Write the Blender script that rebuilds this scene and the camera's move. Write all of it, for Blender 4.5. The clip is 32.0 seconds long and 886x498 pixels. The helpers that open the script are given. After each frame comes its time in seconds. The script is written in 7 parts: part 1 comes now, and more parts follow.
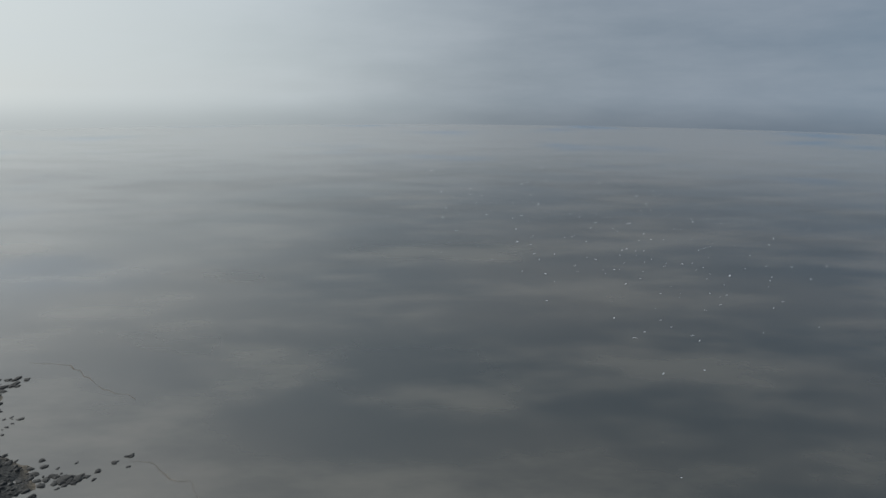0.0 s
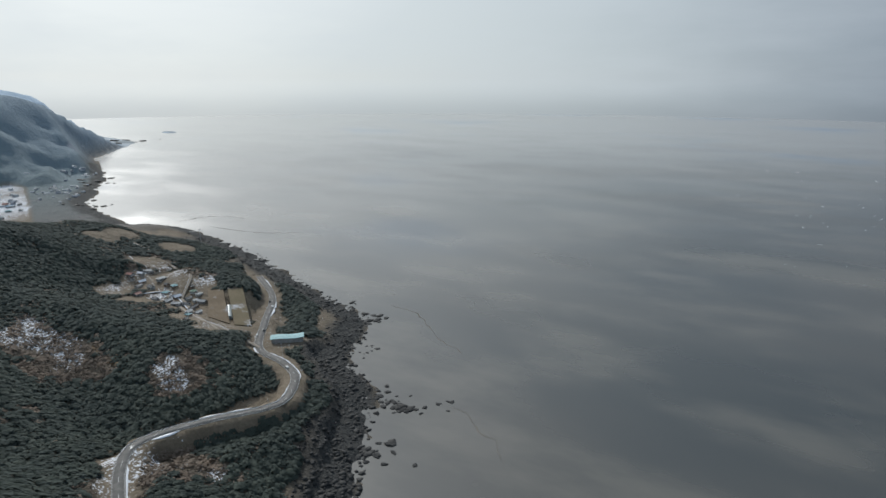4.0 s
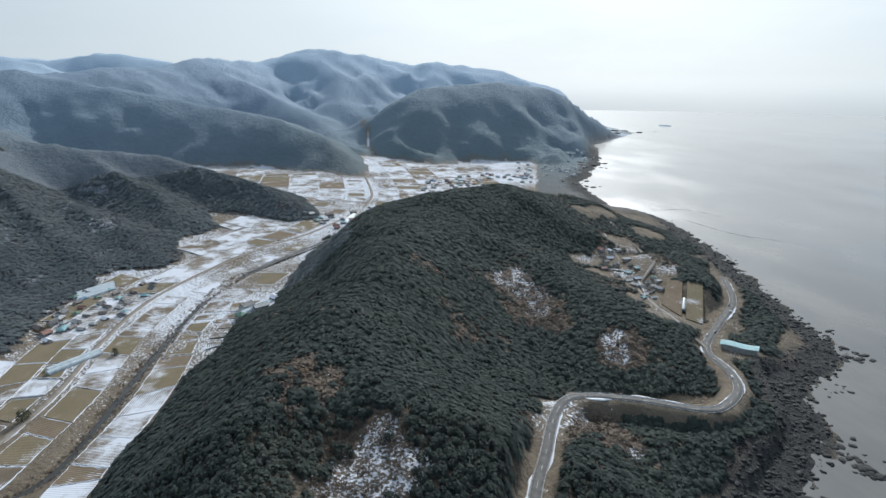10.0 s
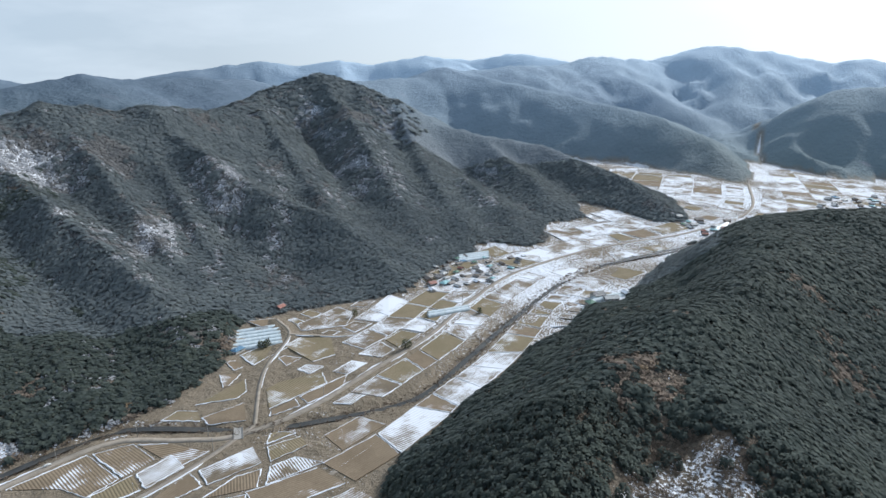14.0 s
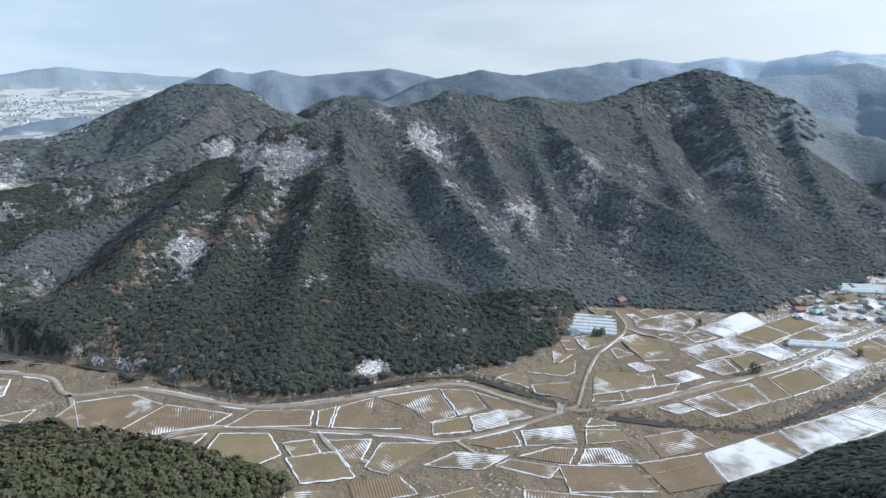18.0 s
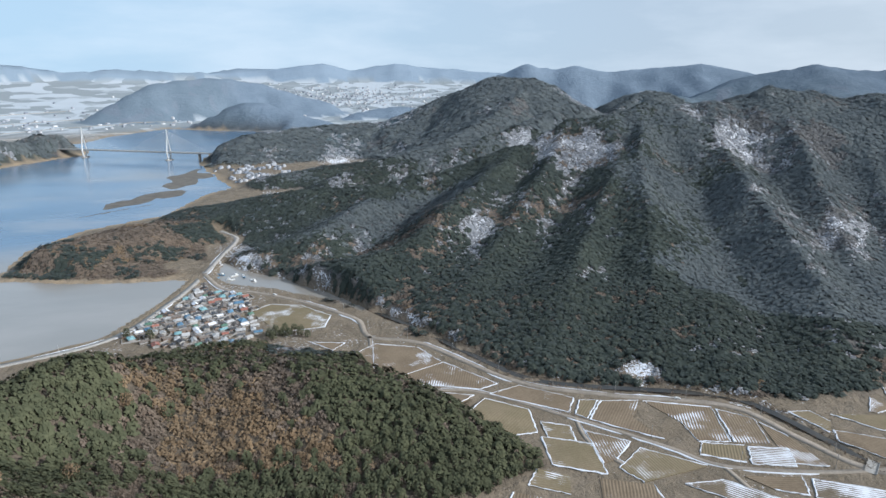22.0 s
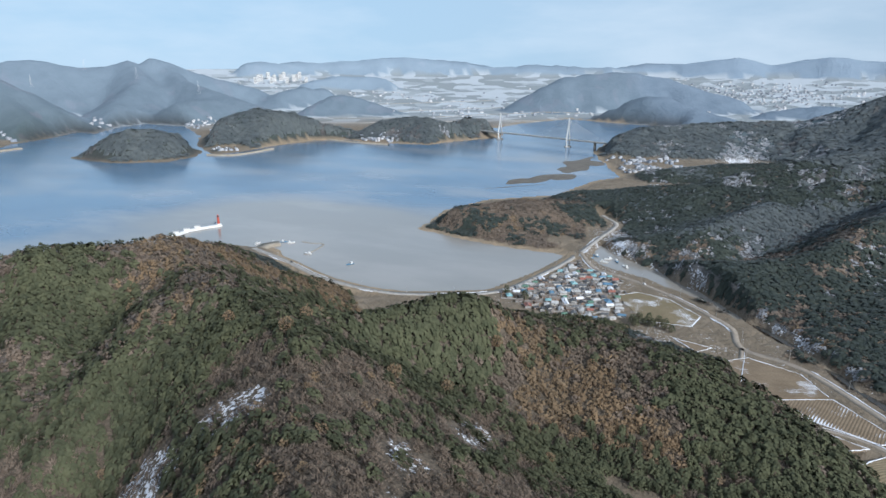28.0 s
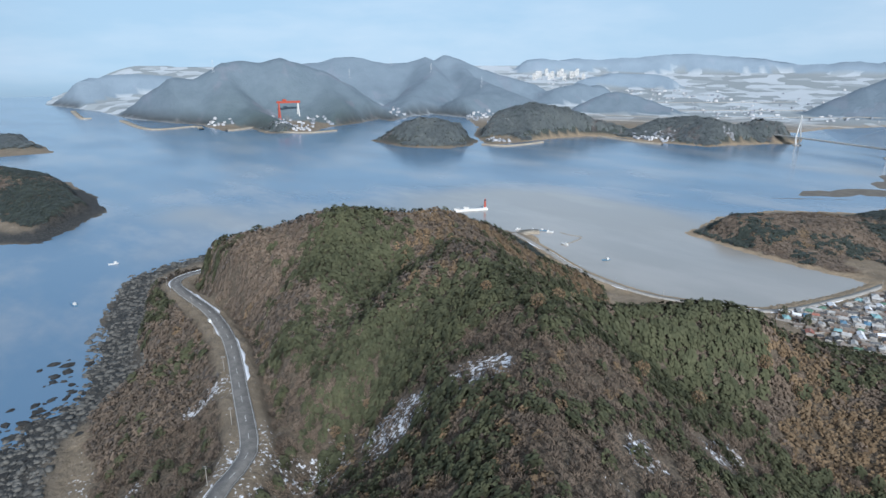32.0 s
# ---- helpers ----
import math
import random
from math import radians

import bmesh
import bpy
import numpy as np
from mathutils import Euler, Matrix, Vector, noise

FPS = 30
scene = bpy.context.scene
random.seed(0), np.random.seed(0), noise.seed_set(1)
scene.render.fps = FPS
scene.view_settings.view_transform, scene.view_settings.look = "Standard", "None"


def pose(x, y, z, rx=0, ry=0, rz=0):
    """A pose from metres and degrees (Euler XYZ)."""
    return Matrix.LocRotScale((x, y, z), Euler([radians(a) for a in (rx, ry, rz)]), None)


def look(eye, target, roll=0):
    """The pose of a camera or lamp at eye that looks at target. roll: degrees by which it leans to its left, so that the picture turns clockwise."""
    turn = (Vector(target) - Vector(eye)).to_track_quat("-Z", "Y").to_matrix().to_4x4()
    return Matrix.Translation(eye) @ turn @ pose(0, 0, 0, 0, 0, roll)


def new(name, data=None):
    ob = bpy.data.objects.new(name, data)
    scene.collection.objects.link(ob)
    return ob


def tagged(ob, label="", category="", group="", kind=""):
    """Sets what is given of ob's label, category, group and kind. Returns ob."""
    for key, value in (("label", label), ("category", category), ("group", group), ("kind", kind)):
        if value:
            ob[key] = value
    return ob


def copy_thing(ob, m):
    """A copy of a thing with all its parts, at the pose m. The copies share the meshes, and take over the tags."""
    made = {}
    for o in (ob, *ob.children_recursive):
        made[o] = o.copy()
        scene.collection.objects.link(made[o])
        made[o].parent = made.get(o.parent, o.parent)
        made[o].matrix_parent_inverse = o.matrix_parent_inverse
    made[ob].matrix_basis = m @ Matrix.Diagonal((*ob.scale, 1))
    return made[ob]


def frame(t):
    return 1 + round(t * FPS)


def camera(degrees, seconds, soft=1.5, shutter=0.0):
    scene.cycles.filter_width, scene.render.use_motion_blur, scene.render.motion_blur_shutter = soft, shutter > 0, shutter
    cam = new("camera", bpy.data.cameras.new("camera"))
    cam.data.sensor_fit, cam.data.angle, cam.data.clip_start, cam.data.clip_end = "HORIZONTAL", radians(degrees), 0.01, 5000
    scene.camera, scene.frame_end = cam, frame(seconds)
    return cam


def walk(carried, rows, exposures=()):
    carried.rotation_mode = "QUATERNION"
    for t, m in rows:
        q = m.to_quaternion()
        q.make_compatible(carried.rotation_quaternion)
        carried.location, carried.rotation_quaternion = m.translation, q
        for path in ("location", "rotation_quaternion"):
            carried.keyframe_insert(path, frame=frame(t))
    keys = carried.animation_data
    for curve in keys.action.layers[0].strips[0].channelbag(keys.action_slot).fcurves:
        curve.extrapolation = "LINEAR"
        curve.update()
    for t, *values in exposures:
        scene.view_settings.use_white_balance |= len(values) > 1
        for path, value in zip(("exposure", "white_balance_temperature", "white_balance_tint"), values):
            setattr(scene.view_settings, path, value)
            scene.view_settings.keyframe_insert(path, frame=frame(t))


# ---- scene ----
import itertools

cam = camera(72.03, 32.0)
# the flight: seconds, x, y, z, heading (to the left), pitch, lean
FLIGHT = (
    (0.0, -4.5, -7.9, 284.1, 0.00, -14.86, 0.28),
    (0.5, -4.4, -7.0, 283.7, 4.38, -15.00, 0.27),
    (1.0, -4.4, -6.2, 283.3, 8.16, -15.17, 0.24),
    (1.5, -4.4, -5.4, 282.8, 11.89, -15.36, 0.23),
    (2.0, -4.4, -4.7, 282.3, 15.79, -15.49, 0.22),
    (2.5, -4.3, -4.1, 281.8, 19.68, -15.59, 0.20),
    (3.0, -4.2, -3.4, 281.3, 23.61, -15.68, 0.17),
    (3.5, -4.2, -2.9, 280.7, 27.52, -15.73, 0.14),
    (5.5, -3.8, -1.1, 278.2, 42.77, -15.92, -0.26),
    (6.0, -3.6, -0.8, 277.5, 46.44, -15.93, -0.27),
    (6.5, -3.5, -0.5, 276.8, 50.04, -15.95, -0.29),
    (7.0, -3.4, -0.2, 276.1, 53.59, -15.98, -0.31),
    (7.5, -3.2, 0.0, 275.3, 57.10, -16.00, -0.31),
    (8.0, -3.1, 0.2, 274.5, 60.61, -16.02, -0.29),
    (8.5, -2.9, 0.4, 273.8, 64.20, -16.04, -0.26),
    (9.0, -2.7, 0.5, 272.9, 67.79, -16.04, -0.24),
    (9.5, -2.6, 0.6, 272.1, 71.47, -16.03, -0.23),
    (10.0, -2.4, 0.6, 271.3, 75.12, -16.02, -0.22),
    (10.5, -2.2, 0.7, 270.4, 78.88, -16.02, -0.20),
    (11.0, -2.0, 0.7, 269.5, 82.67, -16.02, -0.17),
    (11.5, -1.8, 0.7, 268.6, 86.65, -16.02, -0.11),
    (12.0, -1.6, 0.7, 267.7, 90.68, -16.01, -0.07),
    (12.5, -1.4, 0.6, 266.8, 94.70, -16.00, -0.03),
    (13.0, -1.2, 0.6, 265.9, 98.97, -16.00, 0.01),
    (13.5, -1.0, 0.5, 264.9, 103.98, -15.99, 0.05),
    (14.0, -0.8, 0.4, 264.0, 109.22, -15.99, 0.09),
    (14.5, -0.6, 0.3, 263.0, 114.32, -16.00, 0.14),
    (15.0, -0.4, 0.2, 262.0, 118.92, -16.04, 0.19),
    (15.5, -0.2, 0.1, 261.0, 123.11, -16.05, 0.21),
    (17.5, 0.6, -0.4, 256.9, 138.49, -16.21, 0.29),
    (18.0, 0.8, -0.5, 255.9, 142.29, -16.22, 0.31),
    (18.5, 1.0, -0.6, 254.9, 146.00, -16.26, 0.32),
    (19.0, 1.2, -0.7, 253.8, 149.49, -16.31, 0.33),
    (19.5, 1.4, -0.8, 252.8, 152.98, -16.37, 0.33),
    (20.0, 1.6, -0.9, 251.7, 156.39, -16.41, 0.33),
    (20.5, 1.8, -1.0, 250.7, 159.67, -16.45, 0.32),
    (21.0, 2.0, -1.1, 249.6, 162.84, -16.50, 0.31),
    (21.5, 2.1, -1.2, 248.6, 166.01, -16.54, 0.29),
    (22.0, 2.3, -1.2, 247.5, 169.18, -16.59, 0.28),
    (22.5, 2.5, -1.2, 246.5, 172.34, -16.63, 0.25),
    (23.0, 2.6, -1.3, 245.4, 175.50, -16.68, 0.21),
    (23.5, 2.8, -1.2, 244.3, 178.64, -16.72, 0.16),
    (24.0, 2.9, -1.2, 243.3, 181.81, -16.77, 0.12),
    (24.5, 3.1, -1.2, 242.2, 184.95, -16.81, 0.09),
    (25.0, 3.2, -1.1, 241.2, 187.86, -16.84, 0.07),
    (25.5, 3.3, -1.0, 240.1, 190.68, -16.85, 0.07),
    (27.5, 3.7, -0.2, 236.0, 201.95, -16.95, 0.01),
    (28.0, 3.8, 0.1, 235.0, 204.82, -16.96, 0.03),
    (28.5, 3.8, 0.4, 234.0, 207.61, -16.97, 0.04),
    (29.0, 3.9, 0.8, 233.0, 210.46, -16.99, 0.06),
    (29.5, 3.9, 1.2, 232.0, 213.35, -17.02, 0.07),
    (30.0, 4.0, 1.6, 231.0, 216.46, -17.04, 0.08),
    (30.5, 4.0, 2.1, 230.1, 219.71, -17.07, 0.08),
    (31.0, 4.0, 2.6, 229.1, 222.97, -17.10, 0.07),
    (31.5, 4.0, 3.2, 228.2, 226.22, -17.12, 0.05),
    (32.0, 3.9, 3.9, 227.2, 229.50, -17.15, 0.04),
)


def flight_pose(x, y, z, heading, pitch, lean):
    h, p = radians(heading), radians(pitch)
    way = Vector((-math.sin(h) * math.cos(p), math.cos(h) * math.cos(p), math.sin(p)))
    eye = Vector((x, y, z))
    return look(eye, eye + way * 100, lean)


EXPOSURES = ((0.0, -0.08, 6200, 8), (4.0, -0.03, 6050, 8), (10.0, 0.22, 5850, 8), (14.0, 0.56, 5850, 9), (18.0, 0.66, 5900, 10), (22.0, 0.56, 5850, 10), (32.0, 0.42, 5750, 10))
walk(cam, [(t, flight_pose(*row)) for t, *row in FLIGHT], EXPOSURES)

# ---- sky and sun ----
SUN_AZ, SUN_EL = 62.0, 30.0
world = bpy.data.worlds.new("winter_sky")
scene.world = world
world.use_nodes = True
wt = world.node_tree
wt.nodes.clear()
w_out = wt.nodes.new("ShaderNodeOutputWorld")
w_bg = wt.nodes.new("ShaderNodeBackground")
w_sky = wt.nodes.new("ShaderNodeTexSky")
w_sky.sky_type = 'NISHITA'
w_sky.sun_disc = False
w_sky.sun_elevation = radians(SUN_EL)
w_sky.sun_rotation = radians(-SUN_AZ)
w_sky.altitude = 200
w_sky.air_density = 1.0
w_sky.dust_density = 0.8
w_sky.ozone_density = 3.0
# the haze under the horizon goes on as the haze above it
w_tc = wt.nodes.new("ShaderNodeTexCoord")
w_sep = wt.nodes.new("ShaderNodeSeparateXYZ")
w_abs = wt.nodes.new("ShaderNodeMath")
w_abs.operation = 'ABSOLUTE'
w_add = wt.nodes.new("ShaderNodeMath")
w_add.operation = 'ADD'
w_add.inputs[1].default_value = 0.015
w_com = wt.nodes.new("ShaderNodeCombineXYZ")
wt.links.new(w_tc.outputs["Generated"], w_sep.inputs[0])
wt.links.new(w_sep.outputs[2], w_abs.inputs[0])
wt.links.new(w_abs.outputs[0], w_add.inputs[0])
wt.links.new(w_sep.outputs[0], w_com.inputs[0])
wt.links.new(w_sep.outputs[1], w_com.inputs[1])
wt.links.new(w_add.outputs[0], w_com.inputs[2])
wt.links.new(w_com.outputs[0], w_sky.inputs[0])
# thin cloud, drawn out along the horizon
w_map = wt.nodes.new("ShaderNodeMapping")
w_map.inputs["Scale"].default_value = (2.2, 2.2, 9.0)
w_cl = wt.nodes.new("ShaderNodeTexNoise")
w_cl.inputs["Scale"].default_value = 1.6
w_cl.inputs["Detail"].default_value = 7.0
w_cl.inputs["Roughness"].default_value = 0.55
w_rmp = wt.nodes.new("ShaderNodeValToRGB")
w_rmp.color_ramp.elements[0].position = 0.42
w_rmp.color_ramp.elements[1].position = 0.68
w_rmp.color_ramp.elements[0].color = (0, 0, 0, 1)
w_rmp.color_ramp.elements[1].color = (0.75, 0.75, 0.75, 1)
w_mix = wt.nodes.new("ShaderNodeMixRGB")
wt.links.new(w_com.outputs[0], w_map.inputs[0])
wt.links.new(w_map.outputs[0], w_cl.inputs["Vector"])
wt.links.new(w_cl.outputs[0], w_rmp.inputs[0])
# haze: bright and white towards the sun, blue-grey away from it
w_dir = wt.nodes.new("ShaderNodeVectorMath")
w_dir.operation = 'NORMALIZE'
w_dot = wt.nodes.new("ShaderNodeVectorMath")
w_dot.operation = 'DOT_PRODUCT'
w_dot.inputs[1].default_value = (-math.sin(radians(SUN_AZ)) * math.cos(radians(SUN_EL)), math.cos(radians(SUN_AZ)) * math.cos(radians(SUN_EL)), math.sin(radians(SUN_EL)))
w_half = wt.nodes.new("ShaderNodeMath")
w_half.operation = 'MULTIPLY_ADD'
w_half.inputs[1].default_value, w_half.inputs[2].default_value = 0.5, 0.5
w_haze = wt.nodes.new("ShaderNodeValToRGB")
w_haze.color_ramp.elements[0].position, w_haze.color_ramp.elements[0].color = 0.06, (0.36, 0.50, 0.60, 1)
w_haze.color_ramp.elements[1].position, w_haze.color_ramp.elements[1].color = 1.0, (1.05, 1.03, 0.97, 1)
for at, shade in ((0.30, (0.36, 0.46, 0.535)), (0.52, (0.36, 0.42, 0.47)), (0.68, (0.41, 0.45, 0.475)), (0.83, (0.56, 0.59, 0.59)), (0.91, (0.69, 0.71, 0.69))):
    w_haze.color_ramp.elements.new(at).color = (*shade, 1)
w_ten = wt.nodes.new("ShaderNodeMixRGB")
w_ten.blend_type = 'MULTIPLY'
w_ten.inputs[0].default_value = 1.0
w_ten.inputs[2].default_value = (10, 10, 10, 1)
wt.links.new(w_com.outputs[0], w_dir.inputs[0])
wt.links.new(w_dir.outputs[0], w_dot.inputs[0])
wt.links.new(w_dot.outputs["Value"], w_half.inputs[0])
wt.links.new(w_half.outputs[0], w_haze.inputs[0])
wt.links.new(w_haze.outputs[0], w_ten.inputs[1])
w_hz = wt.nodes.new("ShaderNodeMapRange")
w_hz.inputs[1].default_value, w_hz.inputs[2].default_value = 0.10, 0.75
w_hz.inputs[3].default_value, w_hz.inputs[4].default_value = 0.95, 0.55
wt.links.new(w_add.outputs[0], w_hz.inputs[0])
wt.links.new(w_hz.outputs[0], w_mix.inputs[0])
wt.links.new(w_sky.outputs[0], w_mix.inputs[1])
wt.links.new(w_ten.outputs[0], w_mix.inputs[2])
# thin pale streaks of cloud
w_streak = wt.nodes.new("ShaderNodeMixRGB")
w_streak.inputs[2].default_value = (6.6, 6.9, 7.0, 1)
w_thin = wt.nodes.new("ShaderNodeMath")
w_thin.operation = 'MULTIPLY'
w_thin.inputs[1].default_value = 0.42
wt.links.new(w_rmp.outputs[0], w_thin.inputs[0])
wt.links.new(w_thin.outputs[0], w_streak.inputs[0])
wt.links.new(w_mix.outputs[0], w_streak.inputs[1])
# a grey bank of cloud over the open sea
w_bank = wt.nodes.new("ShaderNodeVectorMath")
w_bank.operation = 'DOT_PRODUCT'
w_bank.inputs[1].default_value = (-math.sin(radians(318)), math.cos(radians(318)), 0.0)
w_edge = wt.nodes.new("ShaderNodeMapRange")
w_edge.interpolation_type = 'SMOOTHSTEP'
w_edge.inputs[1].default_value, w_edge.inputs[2].default_value = 0.45, 1.0
w_grey = wt.nodes.new("ShaderNodeMixRGB")
w_grey.blend_type = 'MULTIPLY'
w_grey.inputs[2].default_value = (0.60, 0.62, 0.67, 1)
wt.links.new(w_dir.outputs[0], w_bank.inputs[0])
wt.links.new(w_bank.outputs["Value"], w_edge.inputs[0])
wt.links.new(w_edge.outputs[0], w_grey.inputs[0])
wt.links.new(w_streak.outputs[0], w_grey.inputs[1])
# under the horizon the haze darkens towards the sea
w_sea = wt.nodes.new("ShaderNodeMapRange")
w_sea.interpolation_type = 'SMOOTHSTEP'
w_sea.inputs[1].default_value, w_sea.inputs[2].default_value = -0.062, -0.006
w_sea.inputs[3].default_value, w_sea.inputs[4].default_value = 0.74, 1.0
w_dim = wt.nodes.new("ShaderNodeMixRGB")
w_dim.blend_type = 'MULTIPLY'
w_dim.inputs[0].default_value = 1.0
wt.links.new(w_sep.outputs[2], w_sea.inputs[0])
wt.links.new(w_grey.outputs[0], w_dim.inputs[1])
wt.links.new(w_sea.outputs[0], w_dim.inputs[2])
wt.links.new(w_dim.outputs[0], w_bg.inputs[0])
w_bg.inputs[1].default_value = 0.10
wt.links.new(w_bg.outputs[0], w_out.inputs[0])

sun = new("sun", bpy.data.lights.new("sun", "SUN"))
sun.data.energy = 3.0
sun.data.angle = radians(2.0)
sun.data.color = (1.0, 0.95, 0.87)
sun.matrix_world = look((-math.sin(radians(SUN_AZ)) * math.cos(radians(SUN_EL)) * 900, math.cos(radians(SUN_AZ)) * math.cos(radians(SUN_EL)) * 900, math.sin(radians(SUN_EL)) * 900 + 300), (0, 0, 300))

# ---- numbers and noise ----
def pol(az, r):
    """Plan place from a heading in degrees (to the left of y) and a distance."""
    a = np.radians(az)
    return np.array((-np.sin(a) * r, np.cos(a) * r))


LATTICE = np.random.RandomState(7).rand(256, 256)


def vnoise(x, y):
    xi, yi = np.floor(x).astype(int), np.floor(y).astype(int)
    fx, fy = x - xi, y - yi
    fx, fy = fx * fx * (3 - 2 * fx), fy * fy * (3 - 2 * fy)
    a, b = xi & 255, yi & 255
    c, d = (xi + 1) & 255, (yi + 1) & 255
    top = LATTICE[a, b] * (1 - fx) + LATTICE[c, b] * fx
    low = LATTICE[a, d] * (1 - fx) + LATTICE[c, d] * fx
    return top * (1 - fy) + low * fy


def fbm(x, y, size, octaves=4, gain=0.5):
    total, amp, norm = 0.0, 1.0, 0.0
    for k in range(octaves):
        s = 2.0 ** k / size
        total = total + amp * (vnoise(x * s + 17.3 * k, y * s + 9.1 * k) - 0.5)
        norm += amp
        amp *= gain
    return total / norm * 2


def smooth(a, b, v):
    t = np.clip((v - a) / (b - a), 0, 1)
    return t * t * (3 - 2 * t)


def segments(nodes):
    pts = [tuple(pol(nd[0], nd[1])) + tuple(nd[2:]) for nd in nodes]
    return list(zip(pts[:-1], pts[1:]))


def along(x, y, a, b):
    """Distance to a segment and the share of the way along it."""
    dx, dy = b[0] - a[0], b[1] - a[1]
    u = np.clip(((x - a[0]) * dx + (y - a[1]) * dy) / (dx * dx + dy * dy + 1e-9), 0, 1)
    return np.hypot(x - a[0] - u * dx, y - a[1] - u * dy), u


def inside(x, y, poly):
    odd = np.zeros(np.shape(x), bool)
    for (x0, y0), (x1, y1) in zip(poly, poly[1:] + poly[:1]):
        if y0 != y1:
            cross = (y0 > y) != (y1 > y)
            odd ^= cross & (x < (x1 - x0) * (y - y0) / (y1 - y0) + x0)
    return odd


# ---- the coast, as headings and distances ----
MAINLAND = ((43, 350), (41.1, 414), (40.1, 465), (39.6, 514), (42, 590), (39.4, 690), (43.4, 774), (48.4, 939), (50.6, 1043), (55.5, 1252),
            (60.2, 1330), (62.6, 1579), (60.7, 1989), (61.3, 2500), (58, 3050), (62, 3700), (65.5, 5200), (110, 5400), (150, 5400), (181, 5200), (182, 2900),
            (185, 2500), (189.5, 2000), (191, 1760), (190.5, 1600), (188.5, 1360), (191, 1290), (194, 1140), (201, 1072), (204.7, 983), (207.4, 876),
            (202.5, 812), (197.6, 780), (193.2, 762), (192.9, 730), (195.3, 690), (200.3, 617), (209, 606), (213.2, 620), (217.5, 668), (220.5, 742),
            (221.5, 810), (226, 850))
MAINLAND_WEST = ((233, 850), (243, 840), (251, 790), (258, 720), (260.5, 613), (262.5, 508), (262.4, 460), (268, 440), (270.3, 410), (275, 350), (300, 290), (330, 280), (10, 300), (30, 315))
NORTHLAND = ((172, 5300), (176, 3000), (181, 2560), (185.2, 2554), (189.3, 2642), (193.4, 2800), (197.7, 2560), (199.8, 2375), (202, 2291), (199.3, 2197), (199.6, 2050), (203, 1960), (206.3, 1855), (208.7, 1880), (211.2, 1894),
             (213.8, 2000), (216.9, 2000), (219.5, 1926), (222.1, 1824), (225.3, 1748), (226.6, 1924), (226.3, 2209), (227.4, 2600), (230.4, 2780), (232.5, 2700))
NORTHLAND_WEST = ((234.5, 2470), (235.6, 2560), (237.5, 2400), (240.2, 2260), (241.9, 2088), (245.6, 2105), (246.9, 2300), (249.1, 2213), (251.1, 2486), (253.8, 2620), (256.3, 2850), (258.5, 3347), (262, 4000), (261, 5300), (220, 5400))
ISLAND_ROUND = ((236.6, 1850), (234.7, 1765), (232.6, 1687), (229.5, 1664), (226.9, 1740), (226.4, 1850), (229, 1930), (233, 1930))
ISLAND_WEST = ((272, 1020), (264, 930), (261.5, 1000), (259.2, 1099), (261.6, 1390), (266, 1500), (275, 1500))
ISLAND_FAR = ((268, 1850), (262.3, 1885), (263.5, 2200), (268, 2350))
ISLET = ((55.9, 3500), (54.9, 3460), (54.9, 3560), (55.6, 3600))
LANDS = [[tuple(pol(a, r)) for a, r in line] for line in (MAINLAND + MAINLAND_WEST, NORTHLAND + NORTHLAND_WEST, ISLAND_ROUND, ISLAND_WEST, ISLAND_FAR, ISLET)]

# ---- ridges: heading, distance, height, half width ----
NEAR_RIDGES = (
    ((216, 60, 104, 190), (220, 294, 108, 150), (228.5, 420, 106, 125), (231, 500, 116, 150), (240, 495, 108, 150), (246.5, 510, 100, 130), (250, 555, 84, 110)),
    ((222, 330, 88, 90), (214.5, 360, 86, 80), (209.5, 388, 80, 82), (203, 412, 78, 95), (198, 418, 62, 110), (192, 420, 52, 120), (183, 400, 50, 115), (174, 372, 32, 100), (166, 352, 14, 80)),
    ((231, 500, 112, 150), (226.5, 570, 84, 72), (224, 640, 56, 60), (222.5, 700, 22, 50)),
)
COAST_RIDGES = (
    ((222, 200, 88, 110), (229, 290, 84, 110), (233, 380, 90, 110)),
    ((228.5, 420, 98, 120), (237, 345, 84, 120), (244, 300, 60, 95)),
    ((240, 495, 106, 130), (242, 400, 86, 110), (245.5, 345, 64, 85)),
    ((216, 60, 104, 190), (106, 150, 86, 130), (94, 340, 90, 125), (86.5, 460, 92, 140), (80, 640, 98, 165), (77, 840, 108, 240), (70, 950, 112, 240), (64, 1050, 76, 200), (59, 1150, 30, 140)),
)
SHORE_RIDGES = (
    ((86.5, 460, 88, 130), (80, 330, 82, 150), (70, 330, 55, 120)),
    ((77, 840, 90, 200), (66, 720, 60, 160), (58, 610, 44, 120)),
    ((55.5, 840, 42, 80), (51.5, 770, 40, 70)),
    ((62, 390, 24, 60), (57, 405, 22, 60), (50, 418, 20, 55), (45.5, 455, 17, 50), (44, 520, 14, 45), (45.2, 590, 14, 45)),
)
